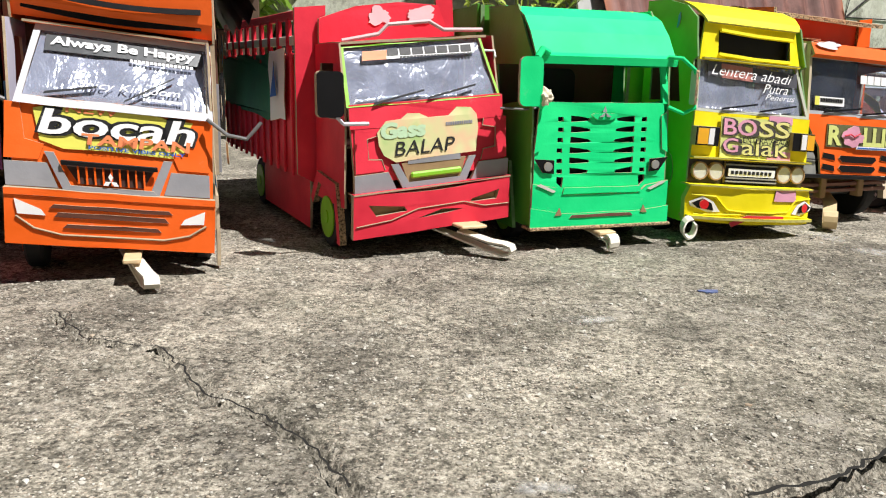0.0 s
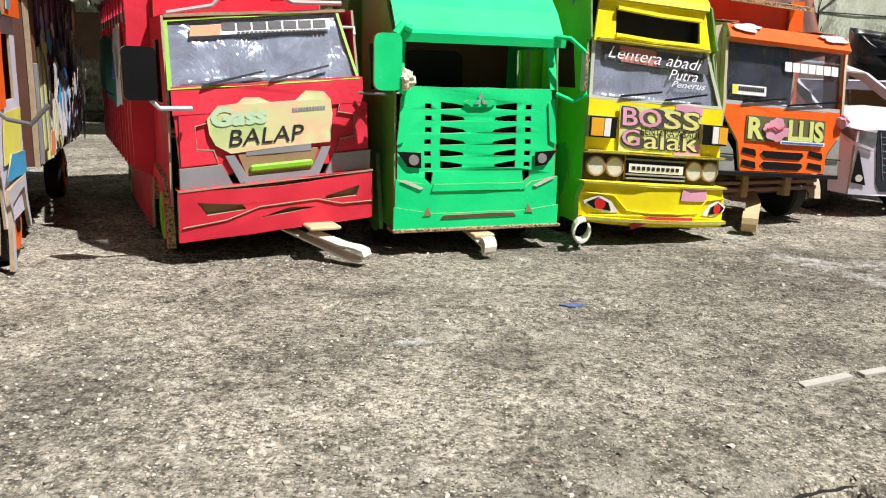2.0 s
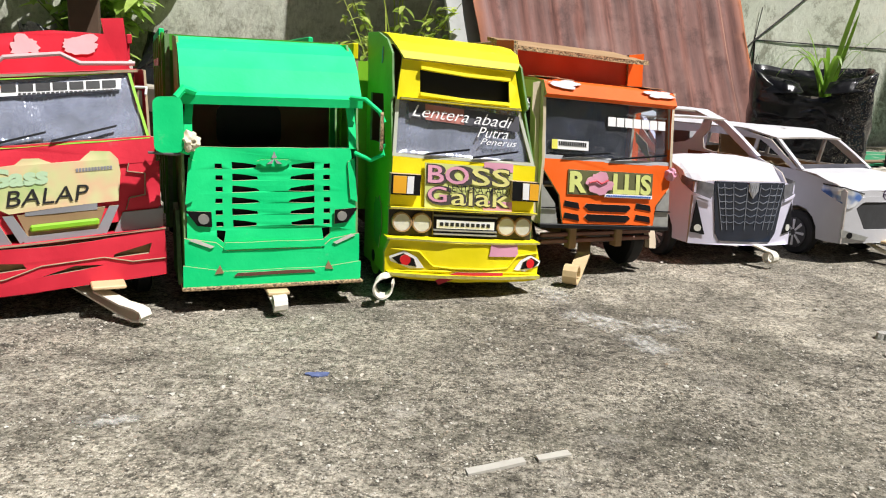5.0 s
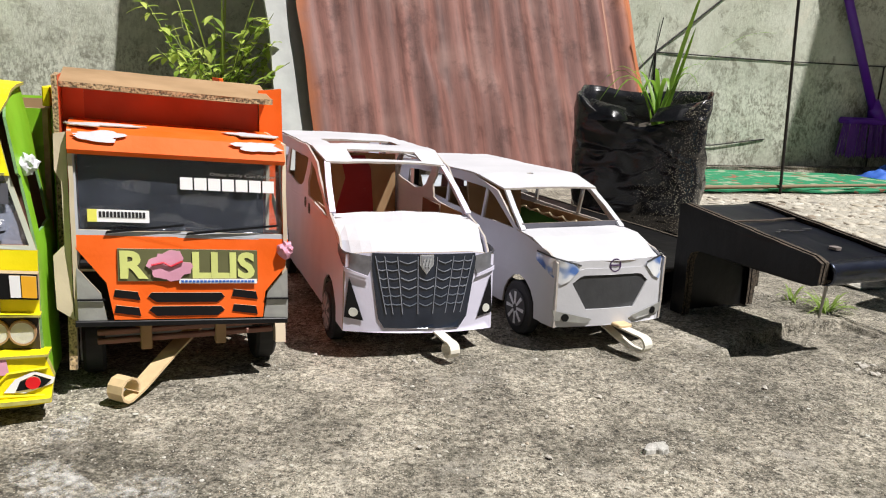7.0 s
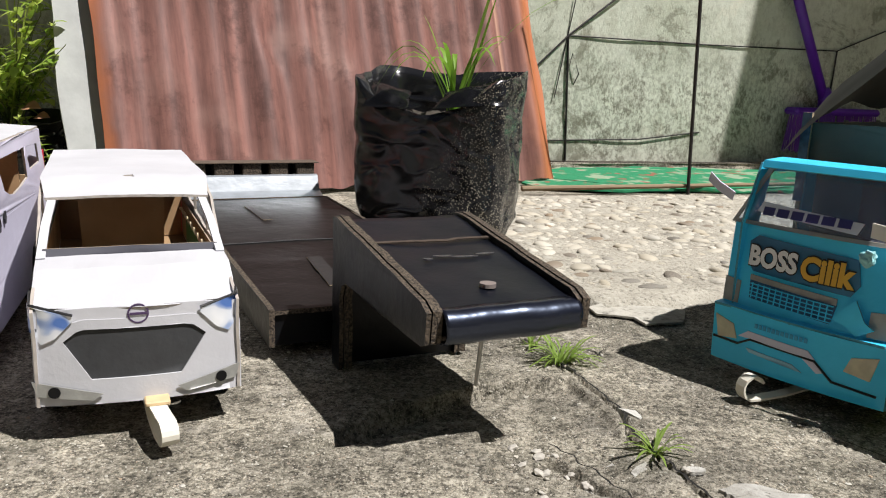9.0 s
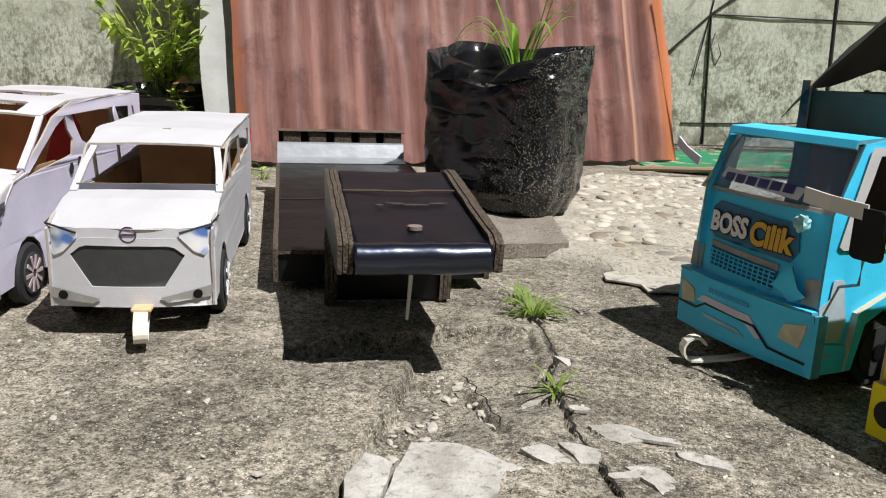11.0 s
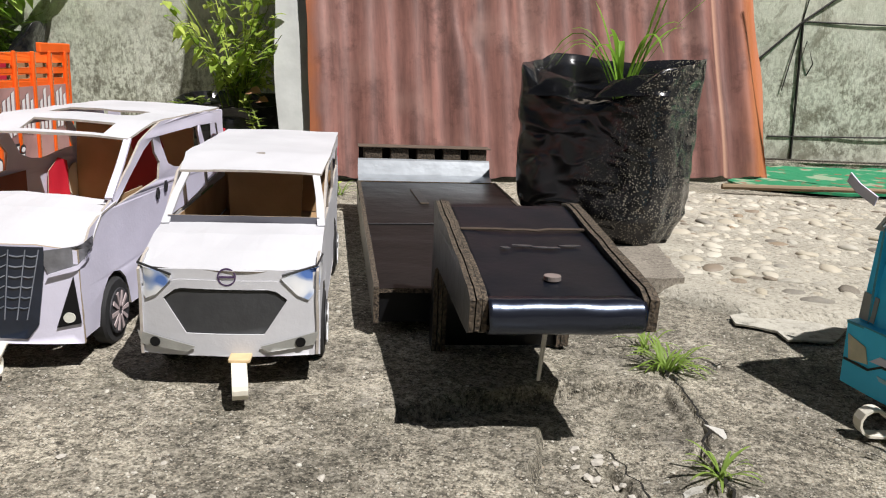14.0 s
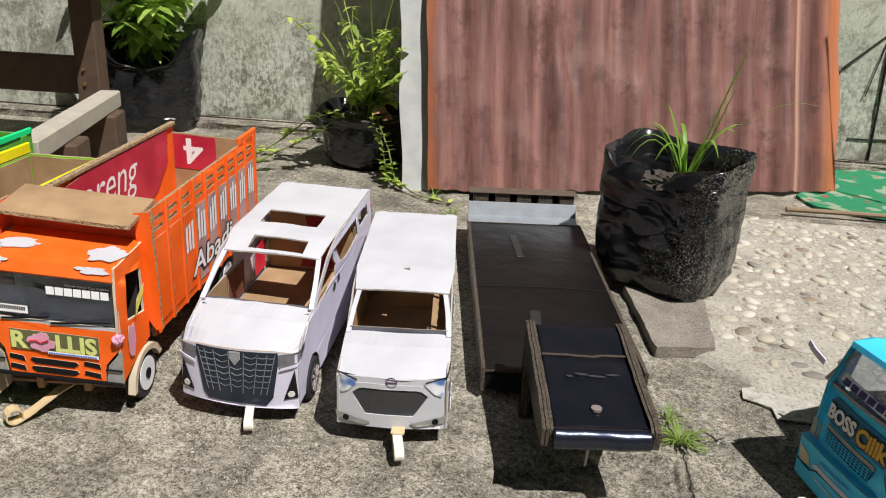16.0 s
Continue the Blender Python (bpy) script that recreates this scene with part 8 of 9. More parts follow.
    i = [(-0.0460, 0.0955), (0.0450, 0.0955), (0.0430, 0.1245), (-0.0325, 0.1260)]
    part("windscreen_frame", slab(o, ws, 0.0012, [i], step=0.008), [SILVERG, EDGE], P)
    bm = slab(i, lambda a, b, c: ws(a, b, c + 0.0006), 0.0003, step=0.008)
    part("windscreen", bm, FILM, P, "clear plastic windscreen")
    wsd = lambda a, b, c: ws(a, b, c - 0.0008)
    part("screen_banner", slab([(-0.034, 0.1015), (0.024, 0.0975), (0.026, 0.1035), (-0.032, 0.1070)], wsd, 0.0003, step=0.008), plain("pale_strip_print", (0.62, 0.66, 0.75), 0.5), P)
    bars("banner_bars", -0.030, 0.1000, 0.022, 0.1045, wsd, plain("navy_print", (0.03, 0.03, 0.15), 0.5), P, 6, 0.2, lift=0.0004)
    part("mirror_stub", ribbon([(0.034, -0.003, 0.1025), (0.048, -0.002, 0.1008), (0.066, 0.002, 0.0990)], 0.0075, 0.0012, (0, 0, 1)), plain("bare_card", (0.66, 0.64, 0.60), 0.6), P, "bare grey card mirror arm")
    part("tissue_lump", stone_to_bm(0.034, -0.002, 0.088, 0.004), plain("glue_blue", (0.3, 0.6, 0.62), 0.5), P)
    part("mirror_stub", ribbon([(-0.046, 0.0, 0.1085), (-0.054, -0.004, 0.114), (-0.059, -0.006, 0.119)], 0.005, 0.0012, (0.3, 0, 1)), LILAC, P)
    roof = [(0.010, 0.1262), (0.0115, 0.1300), (0.03, 0.1312), (0.052, 0.1285), (0.076, 0.1245)]
    part("roof", profile(roof, -0.0365, 0.0475, 0.0020), M, P)
    win = [(0.016, 0.086), (0.064, 0.082), (0.066, 0.122), (0.0265, 0.1225)]
    for x in (-0.0490, 0.0470):
        card("cab_side", [(0.002, 0.0125), (0.026, 0.0125), (0.031, 0.036), (0.046, 0.044), (0.062, 0.036), (0.070, 0.0125), (0.078, 0.0125), (0.078, 0.124), (0.030, 0.130), (0.016, 0.128), (0.002, 0.094)], SD(x + (0.008 if x < 0 else 0)), M, P, holes=[win])
    card("window_frame", [(0.0075, 0.079), (0.010, 0.077), (0.070, 0.075), (0.071, 0.127), (0.0225, 0.1265), (0.0195, 0.1245)], SD(0.0490), [WHITE, EDGE], P, 0.0006, holes=[win], label="white window surround")
    GLUEB = plain("blue_grey_glue", (0.36, 0.44, 0.50), 0.6, vary=0.45, scale=60)
    card("glue_patch", [(0.003, 0.030), (0.017, 0.029), (0.020, 0.040), (0.017, 0.050), (0.015, 0.062), (0.008, 0.062), (0.007, 0.052), (0.001, 0.048)], SD(0.0490), [GLUEB, GLUEB], P, 0.0004)
    card("bumper_wrap", [(-0.001, 0.0130), (0.024, 0.0130), (0.021, 0.0270), (0.002, 0.0300), (-0.002, 0.0440)], SD(0.0496), M, P, 0.0008)
    card("tape_strip", [(-0.001, 0.0225), (0.010, 0.0225), (0.010, 0.0240), (-0.001, 0.0240)], SD(0.0506), [plain("tan_tape", (0.42, 0.33, 0.22), 0.6), EDGE], P, 0.0003)
    card("mudguard", [(0.0215, 0.014), (0.026, 0.014), (0.031, 0.038), (0.046, 0.046), (0.064, 0.038), (0.070, 0.014), (0.075, 0.014), (0.069, 0.044), (0.046, 0.053), (0.025, 0.044)], SD(0.0478), [BLUE, plain("cream_edge", (0.55, 0.47, 0.34), 0.8)], P, 0.004)
    card("cab_back", rect(-0.010, 0.02, 0.046, 0.122), FR(0.076), [BROWNIN, EDGE], P)
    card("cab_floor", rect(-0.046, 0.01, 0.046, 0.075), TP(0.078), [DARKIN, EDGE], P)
    bm = slab(rrect(-0.008, 0.077, 0.008, 0.101, 0.003), lambda a, b, c: (0.068 + a, 0.004 - c, b), 0.003)
    part("mirror", bm, [BLACK, BLACK], P, "black door mirror on a wire")
    part("mirror_arm", tube([(0.066, 0.004, 0.077), (0.064, 0.006, 0.064), (0.048, 0.012, 0.058)], 0.0008), WIRE, P)
    # grey-green bed under a dark tarp
    BED = paper("grey_green_card", (0.095, 0.115, 0.10), 0.6)
    cargo_box(P, -0.055, 0.055, 0.085, 0.33, 0.045, 0.150, [BED, EDGE], 6, BED)
    card("box_edge", [(-0.056, 0.10), (-0.050, 0.10), (-0.050, 0.156), (-0.056, 0.156)], FR(0.082), [plain("striped_edge", (0.05, 0.12, 0.2), 0.5, vary=0.8, scale=250), EDGE], P, 0.002)
    bm = bmesh.new()
    rows = []
    for i2 in range(15):
        row = []
        for k in range(21):
            x = -0.060 + 0.128 * i2 / 14
            y = 0.080 + 0.27 * k / 20
            q = abs(i2 - 7) / 7
            row.append(bm.verts.new((x, y - 0.01 * q, 0.162 + 0.75 * (x + 0.060) + 0.02 * min(1, k / 6) - 0.014 * max(0, 1 - k / 2) - 0.02 * q ** 3 + 0.010 * noise.noise(Vector((x * 28, y * 18, 4))))))
        rows.append(row)
    for a, b in zip(rows, rows[1:]):
        for k in range(20):
            bm.faces.new((a[k], a[k + 1], b[k + 1], b[k]))
    part("tarpaulin", bm, plain("dark_green_tarp", (0.004, 0.009, 0.006), 0.7, vary=0.4, scale=20, bumps=0.6), P, "dark green tarpaulin heaped over the bed", smooth=True)
    chassis(P, -0.025, 0.025, 0.01, 0.31, 0.018)
    for x, o in ((-0.042, -1), (0.042, 1)):
        wheel(P, x, 0.049, 0.020, 0.010, RUBBER, out=o)
        wheel(P, x, 0.25, 0.020, 0.012, RIMW, out=o)
    pull_strip(P, [(0.010, 0.02, 0.010), (0.000, -0.006, 0.005), (-0.006, -0.018, 0.0032)] + [(-0.0085 - 0.35 * 0.0062 * math.sin(a), -0.0225 - 0.0062 * math.sin(a), 0.0095 - 0.0068 * math.cos(a)) for a in (0.3, 0.8, 1.3, 1.8, 2.3, 2.8, 3.3, 3.8, 4.3)], 0.0070, WOODW, (0.94, -0.33, 0))
    return P


# ---- edges of two more toys
def build_side_truck():
    P = thing("toy_truck", pose(-0.175, 0.52, 0, 0, 0, 16), "toy truck with busy printed side and purple edge", "toy truck", "row of toy vehicles")
    cargo_box(P, -0.055, 0.055, 0.09, 0.34, 0.05, 0.20, [paper("printed_side", (0.5, 0.5, 0.55), 0.5, 0.3), EDGE], 18, BLACK)
    card("box_post", rect(0.040, 0.05, 0.062, 0.21), FR(0.084), [plain("purple_card", (0.30, 0.18, 0.42), 0.5), EDGE], P, 0.003)
    for k, (z0, z1, mt) in enumerate(((0.055, 0.085, LILAC), (0.088, 0.105, YELI), (0.108, 0.14, CYANI), (0.145, 0.175, REDI), (0.18, 0.198, WHI))):
        bm = bmesh.new()
        for j in range(16):
            y = 0.092 + j * 0.0155
            slab([(y, z0 + 0.004 * math.sin(j * 2 + k)), (y + 0.010, z0), (y + 0.011, z1), (y + 0.001, z1 + 0.004 * math.cos(j * 3))], SD(0.0553), 0.0006, bm=bm)
        part("side_print", bm, mt, P)
    card("cab_side", [(0.0, 0.015), (0.075, 0.015), (0.075, 0.14), (0.03, 0.14), (0.0, 0.09)], SD(0.045), [REDI, EDGE], P)
    card("cab_side", [(0.0, 0.015), (0.075, 0.015), (0.075, 0.14), (0.03, 0.14), (0.0, 0.09)], SD(-0.05), [REDI, EDGE], P)
    card("front_panel", rect(-0.05, 0.015, 0.046, 0.09), FR(0.0), [REDI, EDGE], P, 0.002)
    card("roof", rect(-0.05, 0.03, 0.046, 0.075), TP(0.14), [REDI, EDGE], P)
    windscreen(P, rect(-0.046, 0.092, 0.043, 0.138), FR(0.002, 0.6, 0.092))
    chassis(P, -0.025, 0.025, 0.02, 0.31, 0.02)
    for x, o in ((-0.044, -1), (0.042, 1)):
        wheel(P, x, 0.04, 0.02, 0.010, ORANGE, out=o)
        wheel(P, x, 0.26, 0.02, 0.012, ORANGE, out=o)


def build_yellow_corner():
    P = thing("toy_truck", pose(1.118, 0.838, 0, 0, 0, -52), "yellow card toy truck beside the blue one", "toy truck")
    M = [YELLOW, EDGE]
    card("bumper", rect(-0.045, 0.006, 0.045, 0.030), FR(-0.005), M, P, 0.005)
    card("front_panel", rect(-0.045, 0.03, 0.045, 0.08), FR(0.0), M, P, 0.002)
    card("roof", rect(-0.045, 0.02, 0.045, 0.075), TP(0.125), M, P)
    for x in (-0.046, 0.0445):
        card("cab_side", [(0.0, 0.008), (0.075, 0.008), (0.075, 0.125), (0.02, 0.125), (0.0, 0.08)], SD(x), M, P, holes=[[(0.022, 0.085), (0.06, 0.085), (0.06, 0.115), (0.03, 0.115)]])
    windscreen(P, rect(-0.043, 0.081, 0.043, 0.124), FR(0.002, 0.4, 0.081))
    for s in (-1, 1):
        card("fog_lamp", disc(s * 0.036, 0.018, 0.006, 16), FR(-0.0058), [BLACK, EDGE], P, 0.0006)
    cargo_box(P, -0.05, 0.05, 0.085, 0.28, 0.04, 0.12, M, 6, YELLOW)
    chassis(P, -0.025, 0.025, 0.01, 0.27, 0.016)
    for x, o in ((-0.04, -1), (0.04, 1)):
        wheel(P, x, 0.04, 0.019, 0.010, RIMW, out=o)
        wheel(P, x, 0.22, 0.019, 0.012, RIMW, out=o)


# ---- plants, bags and yard clutter
def leaf_mat(name, a, b2, rough=0.45):
    m, nt, b = material(name)
    n = nt.nodes.new("ShaderNodeNewGeometry").outputs["Random Per Island"]
    c = ramp(nt, n, [(0.0, a), (0.75, b2), (1.0, tuple(min(1, v * 1.25) for v in b2))])
    c = mixc(nt, ramp(nt, noise_tex(nt, coords(nt), 60), [(0.45, grey(0)), (0.75, grey(0.4))]), c, tuple(0.55 * v for v in a))
    nt.links.new(c, b.inputs["Base Color"])
    b.inputs["Roughness"].default_value = rough
    thin = nt.nodes.new("ShaderNodeBsdfTranslucent")
    nt.links.new(c, thin.inputs["Color"])
    both = nd(nt, "MixShader", Fac=0.45)
    nt.links.new(b.outputs[0], both.inputs[1])
    nt.links.new(thin.outputs[0], both.inputs[2])
    nt.links.new(both.outputs[0], nt.nodes["Material Output"].inputs["Surface"])
    return m


GRASS = leaf_mat("grass_blade", (0.15, 0.34, 0.025), (0.40, 0.62, 0.10))
LEAF = leaf_mat("garden_leaf", (0.22, 0.38, 0.05), (0.52, 0.70, 0.17))
WEED = leaf_mat("weed_leaf", (0.20, 0.34, 0.035), (0.54, 0.64, 0.14))
STEM = plain("green_stem", (0.16, 0.20, 0.06), 0.6)
DEAD = plain("dead_leaf", (0.30, 0.15, 0.08), 0.8)
SOIL = plain("dark_soil", (0.055, 0.045, 0.035), 0.95, vary=0.5, scale=200, bumps=1.0)


def blade(bm, base, tip, width, sag, fold=0.25):
    """A grass blade that narrows and droops, folded along its rib."""
    base, tip = Vector(base), Vector(tip)
    along = tip - base
    side = along.cross(Vector((0, 0, 1)))
    side = side.normalized() if side.length > 1e-5 else Vector((1, 0, 0))
    rings = []
    n = 7
    for k in range(n + 1):
        t = k / n
        p = base + along * t + Vector((0, 0, 1)) * (sag * 4 * t * (1 - t))
        w = width * (0.55 + 0.9 * t) * (1 - t) ** 0.6 + 0.0002
        rings.append((bm.verts.new(p - side * w), bm.verts.new(p - Vector((0, 0, w * fold))), bm.verts.new(p + side * w)))
    for a, b in zip(rings, rings[1:]):
        bm.faces.new((a[0], a[1], b[1], b[0]))
        bm.faces.new((a[1], a[2], b[2], b[1]))


def flat_leaf(bm, base, way, up, length, width):
    """A pointed leaf with a raised rib and drooping tip."""
    base, way, up = Vector(base), Vector(way).normalized(), Vector(up)
    side = way.cross(up).normalized()
    up = side.cross(way)
    rings = []
    for t, w in ((0, 0.05), (0.2, 0.75), (0.45, 1.0), (0.75, 0.6), (1.0, 0.03)):
        p = base + way * length * t - up * length * 0.25 * t * t
        rings.append((bm.verts.new(p - side * width * w + up * width * 0.25 * w), bm.verts.new(p), bm.verts.new(p + side * width * w + up * width * 0.25 * w)))
    for a, b in zip(rings, rings[1:]):
        bm.faces.new((a[0], a[1], b[1], b[0]))
        bm.faces.new((a[1], a[2], b[2], b[1]))


def bag_mat(name, specks=True):
    m, nt, b = material(name)
    co = coords(nt)
    b.inputs["Roughness"].default_value = 0.24
    b.inputs["Specular IOR Level"].default_value = 0.6
    base = (0.007, 0.007, 0.008)
    c = mixc(nt, noise_tex(nt, co, 20), base, (0.016, 0.016, 0.018))
    if specks:
        sp = nt.nodes.new("ShaderNodeSeparateXYZ")
        nt.links.new(co, sp.inputs[0])
        v = nd(nt, "TexVoronoi", Scale=1250)
        nt.links.new(co, v.inputs["Vector"])
        cs = nt.nodes.new("ShaderNodeSeparateColor")
        nt.links.new(v.outputs["Color"], cs.inputs[0])
        dens = noise_tex(nt, co, 16, 3, 0.6)
        mul = nt.nodes.new("ShaderNodeMath")
        mul.operation = "MULTIPLY"
        nt.links.new(ramp(nt, cs.outputs[0], [(0.91, grey(0)), (0.92, grey(1))]), mul.inputs[0])
        side = nt.nodes.new("ShaderNodeMath")
        side.operation = "MULTIPLY_ADD"
        side.inputs[1].default_value = 3.4
        nt.links.new(sp.outputs[0], side.inputs[0])
        nt.links.new(dens, side.inputs[2])
        nt.links.new(ramp(nt, side.outputs[0], [(0.5, grey(0)), (0.78, grey(0.95))]), mul.inputs[1])
        c = mixc(nt, mul.outputs[0], c, (0.38, 0.35, 0.27))
        haze = ramp(nt, noise_tex(nt, co, 30, 5, 0.7), [(0.6, grey(0)), (0.85, grey(0.06))])
        c = mixc(nt, haze, c, (0.16, 0.15, 0.13))
    nt.links.new(c, b.inputs["Base Color"])
    wr = nd(nt, "Mapping", Rotation=(0.25, 0.3, 0.0), Scale=(1, 1, 1.9))
    nt.links.new(co, wr.inputs[0])
    folds = []
    for scale, detail, twist in ((9, 3, 0.6), (27, 4, 1.0)):
        fold = nd(nt, "TexNoise", Scale=scale, Detail=detail, Roughness=0.5, Distortion=twist)
        fold.noise_type = "RIDGED_MULTIFRACTAL"
        nt.links.new(wr.outputs[0], fold.inputs["Vector"])
        folds.append(fold.outputs["Fac"])
    bump(nt, b, mixc(nt, 0.28, folds[0], folds[1]), 1.0, 0.014)
    return m


BAG = bag_mat("black_plastic_bag")
BAG2 = bag_mat("black_plastic_bag_clean", False)


def plant_bag(m, rx, ry, height, mat_in, label, soil_z, taper=0.93, seed=0, flare=0.1, dip=0.0):
    P = thing("plant_bag", m, label, "plant bag")
    bm = bmesh.new()
    seg, rows = 132, 56
    rings = []
    rng = Vector((seed * 7.3, 0, 0))
    prof = [(taper * (0.86 + 0.14 * min(1, k / 8)) + (1 - taper) * k / rows + (flare * max(0, (k / rows - 0.82)) / 0.18) * 0.5, height * k / rows) for k in range(rows + 1)]
    for s, z in prof:
        ring = []
        for j in range(seg):
            a = 2 * math.pi * j / seg
            c, sn = math.cos(a), math.sin(a)
            t = z / height
            crease = (0.085 * abs(noise.noise(Vector((c * 2.2, sn * 2.2, z * 26)) + rng)) - 0.012) + 0.02 * noise.noise(Vector((c * 5, sn * 5, z * 60)) + rng)
            corner = 1.0
            top = t ** 4 * height * (0.085 * sn * (1 - 3 * dip) + 0.05 * c * c - 0.03 + dip * (0.25 * min(1, 2.2 * abs(c * sn)) - min(1, max(0, (-sn - 0.70) / 0.2)))) + 0.005 * t ** 3 * noise.noise(Vector((c * 2, sn * 2, 9)) + rng) * height / 0.18
            p = 2 + (1.6 if dip else 0) + 2.2 * t
            corner *= (abs(c) ** p + abs(sn) ** p) ** (-1 / p)
            crease *= 1 - 0.55 * t
            q = Vector((rx * c, ry * sn, z * 0.9 + 0.35 * rx * c)) + 0.02 * noise.noise_vector(Vector((rx * c, ry * sn, z)) * 14 + rng)
            fold = abs(noise.noise(q * 19 + rng)) + 0.45 * abs(noise.noise(q * 44 + rng)) + 0.12 * abs(noise.noise(q * 110 + rng))
            crease += (0.085 * (0.38 - fold)) * (0.35 + 0.65 * min(1, 2.2 * (1 - t)))
            ring.append(bm.verts.new((rx * s * c * corner * (1 + crease), ry * s * sn * corner * (1 + crease) * (1 - 0.14 * t * t), z + top)))
        rings.append(ring)
    inner = []
    for k in range(6):
        t = k / 5
        ring = []
        for j in range(seg):
            v = rings[-1][j].co
            fold = max(0.0, -v.y / ry) * ((0.0, 0.16, 0.22, 0.12, 0.04, 0.0)[k]) * (0.75 + 0.5 * noise.noise(Vector((v.x * 40, 3, 0))))
            q = 0.985 - 0.12 * t - fold + 0.05 * noise.noise(Vector((v.x * 60, v.y * 60, t * 3))) * min(1, t * 3)
            ring.append(bm.verts.new((v.x * q, v.y * q, v.z + (soil_z - 0.012 - v.z) * t ** (1 + 0.8 * max(0, -v.y / ry)))))
        inner.append(ring)
    allr = rings + inner
    for a, b in zip(allr, allr[1:]):
        for j in range(seg):
            bm.faces.new((a[j], a[(j + 1) % seg], b[(j + 1) % seg], b[j]))
    bm.faces.new(rings[0][::-1])
    part("bag", bm, mat_in, P, smooth=True)
    bm = bmesh.new()
    bmesh.ops.create_grid(bm, x_segments=24, y_segments=24, size=1)
    for v in list(bm.verts):
        if v.co.x ** 2 + v.co.y ** 2 > 1:
            bm.verts.remove(v)
    for v in bm.verts:
        v.co = Vector((v.co.x * rx * 0.95, v.co.y * ry * 0.85, soil_z + 0.006 * noise.noise(v.co * 6)))
    part("soil", bm, SOIL, P, smooth=True)
    return P


# big bag beside the trailer
big = plant_bag(pose(0.835, 1.327, 0.012, 0, 0, -19), 0.0770, 0.058, 0.157, BAG, "crumpled black plastic plant bag flecked with soil", 0.122, taper=0.97, seed=1, flare=0.02, dip=0.13)
for a, b, c, d in (((-0.058, -0.057, 0.128), (-0.012, -0.057, 0.129), (-0.018, -0.034, 0.143), (-0.060, -0.028, 0.152)), ((0.012, -0.057, 0.129), (0.060, -0.053, 0.134), (0.062, -0.022, 0.154), (0.020, -0.037, 0.145))):
    bm = bmesh.new()
    grid = []
    for i in range(15):
        row = []
        for j in range(11):
            u, v = i / 14, j / 10
            p = (Vector(a) * (1 - u) + Vector(b) * u) * (1 - v) + (Vector(d) * (1 - u) + Vector(c) * u) * v
            swell = 0.006 * math.sin(math.pi * u) * math.sin(math.pi * v) + 0.003 * abs(noise.noise(Vector((u * 4, v * 3, a[0] * 90))))
            row.append(bm.verts.new(p + Vector((0, -0.5, 0.8)) * swell))
        grid.append(row)
    for i in range(14):
        for j in range(10):
            bm.faces.new((grid[i][j], grid[i + 1][j], grid[i + 1][j + 1], grid[i][j + 1]))
    bmesh.ops.solidify(bm, geom=bm.faces[:], thickness=0.0006)
    part("rim_fold", bm, BAG2, big, smooth=True)

for k, (tx, ty, tz, w, sag) in enumerate(((0.054, 0.02, 0.285, 0.0044, 0.008), (0.050, 0.01, 0.240, 0.0036, 0.0), (0.14, 0.01, 0.235, 0.0012, 0.035), (-0.015, -0.015, 0.215, 0.0026, 0.012), (-0.048, -0.045, 0.150, 0.0022, 0.045), (-0.030, -0.055, 0.155, 0.0022, 0.038), (-0.055, -0.02, 0.165, 0.0022, 0.042), (0.0, -0.052, 0.158, 0.0024, 0.036), (0.030, -0.050, 0.165, 0.0024, 0.034), (0.062, -0.030, 0.170, 0.0022, 0.038), (-0.035, -0.02, 0.190, 0.0024, 0.024), (0.066, -0.005, 0.195, 0.0022, 0.028), (0.012, -0.035, 0.190, 0.0026, 0.018), (-0.02, 0.03, 0.185, 0.0022, 0.025), (0.05, 0.045, 0.195, 0.0022, 0.022))):
    bm = bmesh.new()
    blade(bm, (0.018 + 0.004 * math.sin(k * 2.1), -0.012 + 0.004 * math.cos(k * 1.7), 0.119), (tx, ty, tz), w * 1.5, sag)
    part("leaf", bm, GRASS, big, smooth=True)
# two bags by the wall
weeds = plant_bag(pose(0.240, 1.625, 0, 0, 0, 10), 0.075, 0.07, 0.100, BAG2, "low black plastic plant bag overgrown with weeds", 0.085, seed=4, flare=0.3)
herb = plant_bag(pose(-0.278, 1.625, 0, 0, 0, 38), 0.100, 0.085, 0.19, BAG2, "black plastic plant bag with a leafy herb", 0.115, seed=7, flare=0.22, dip=0.30)


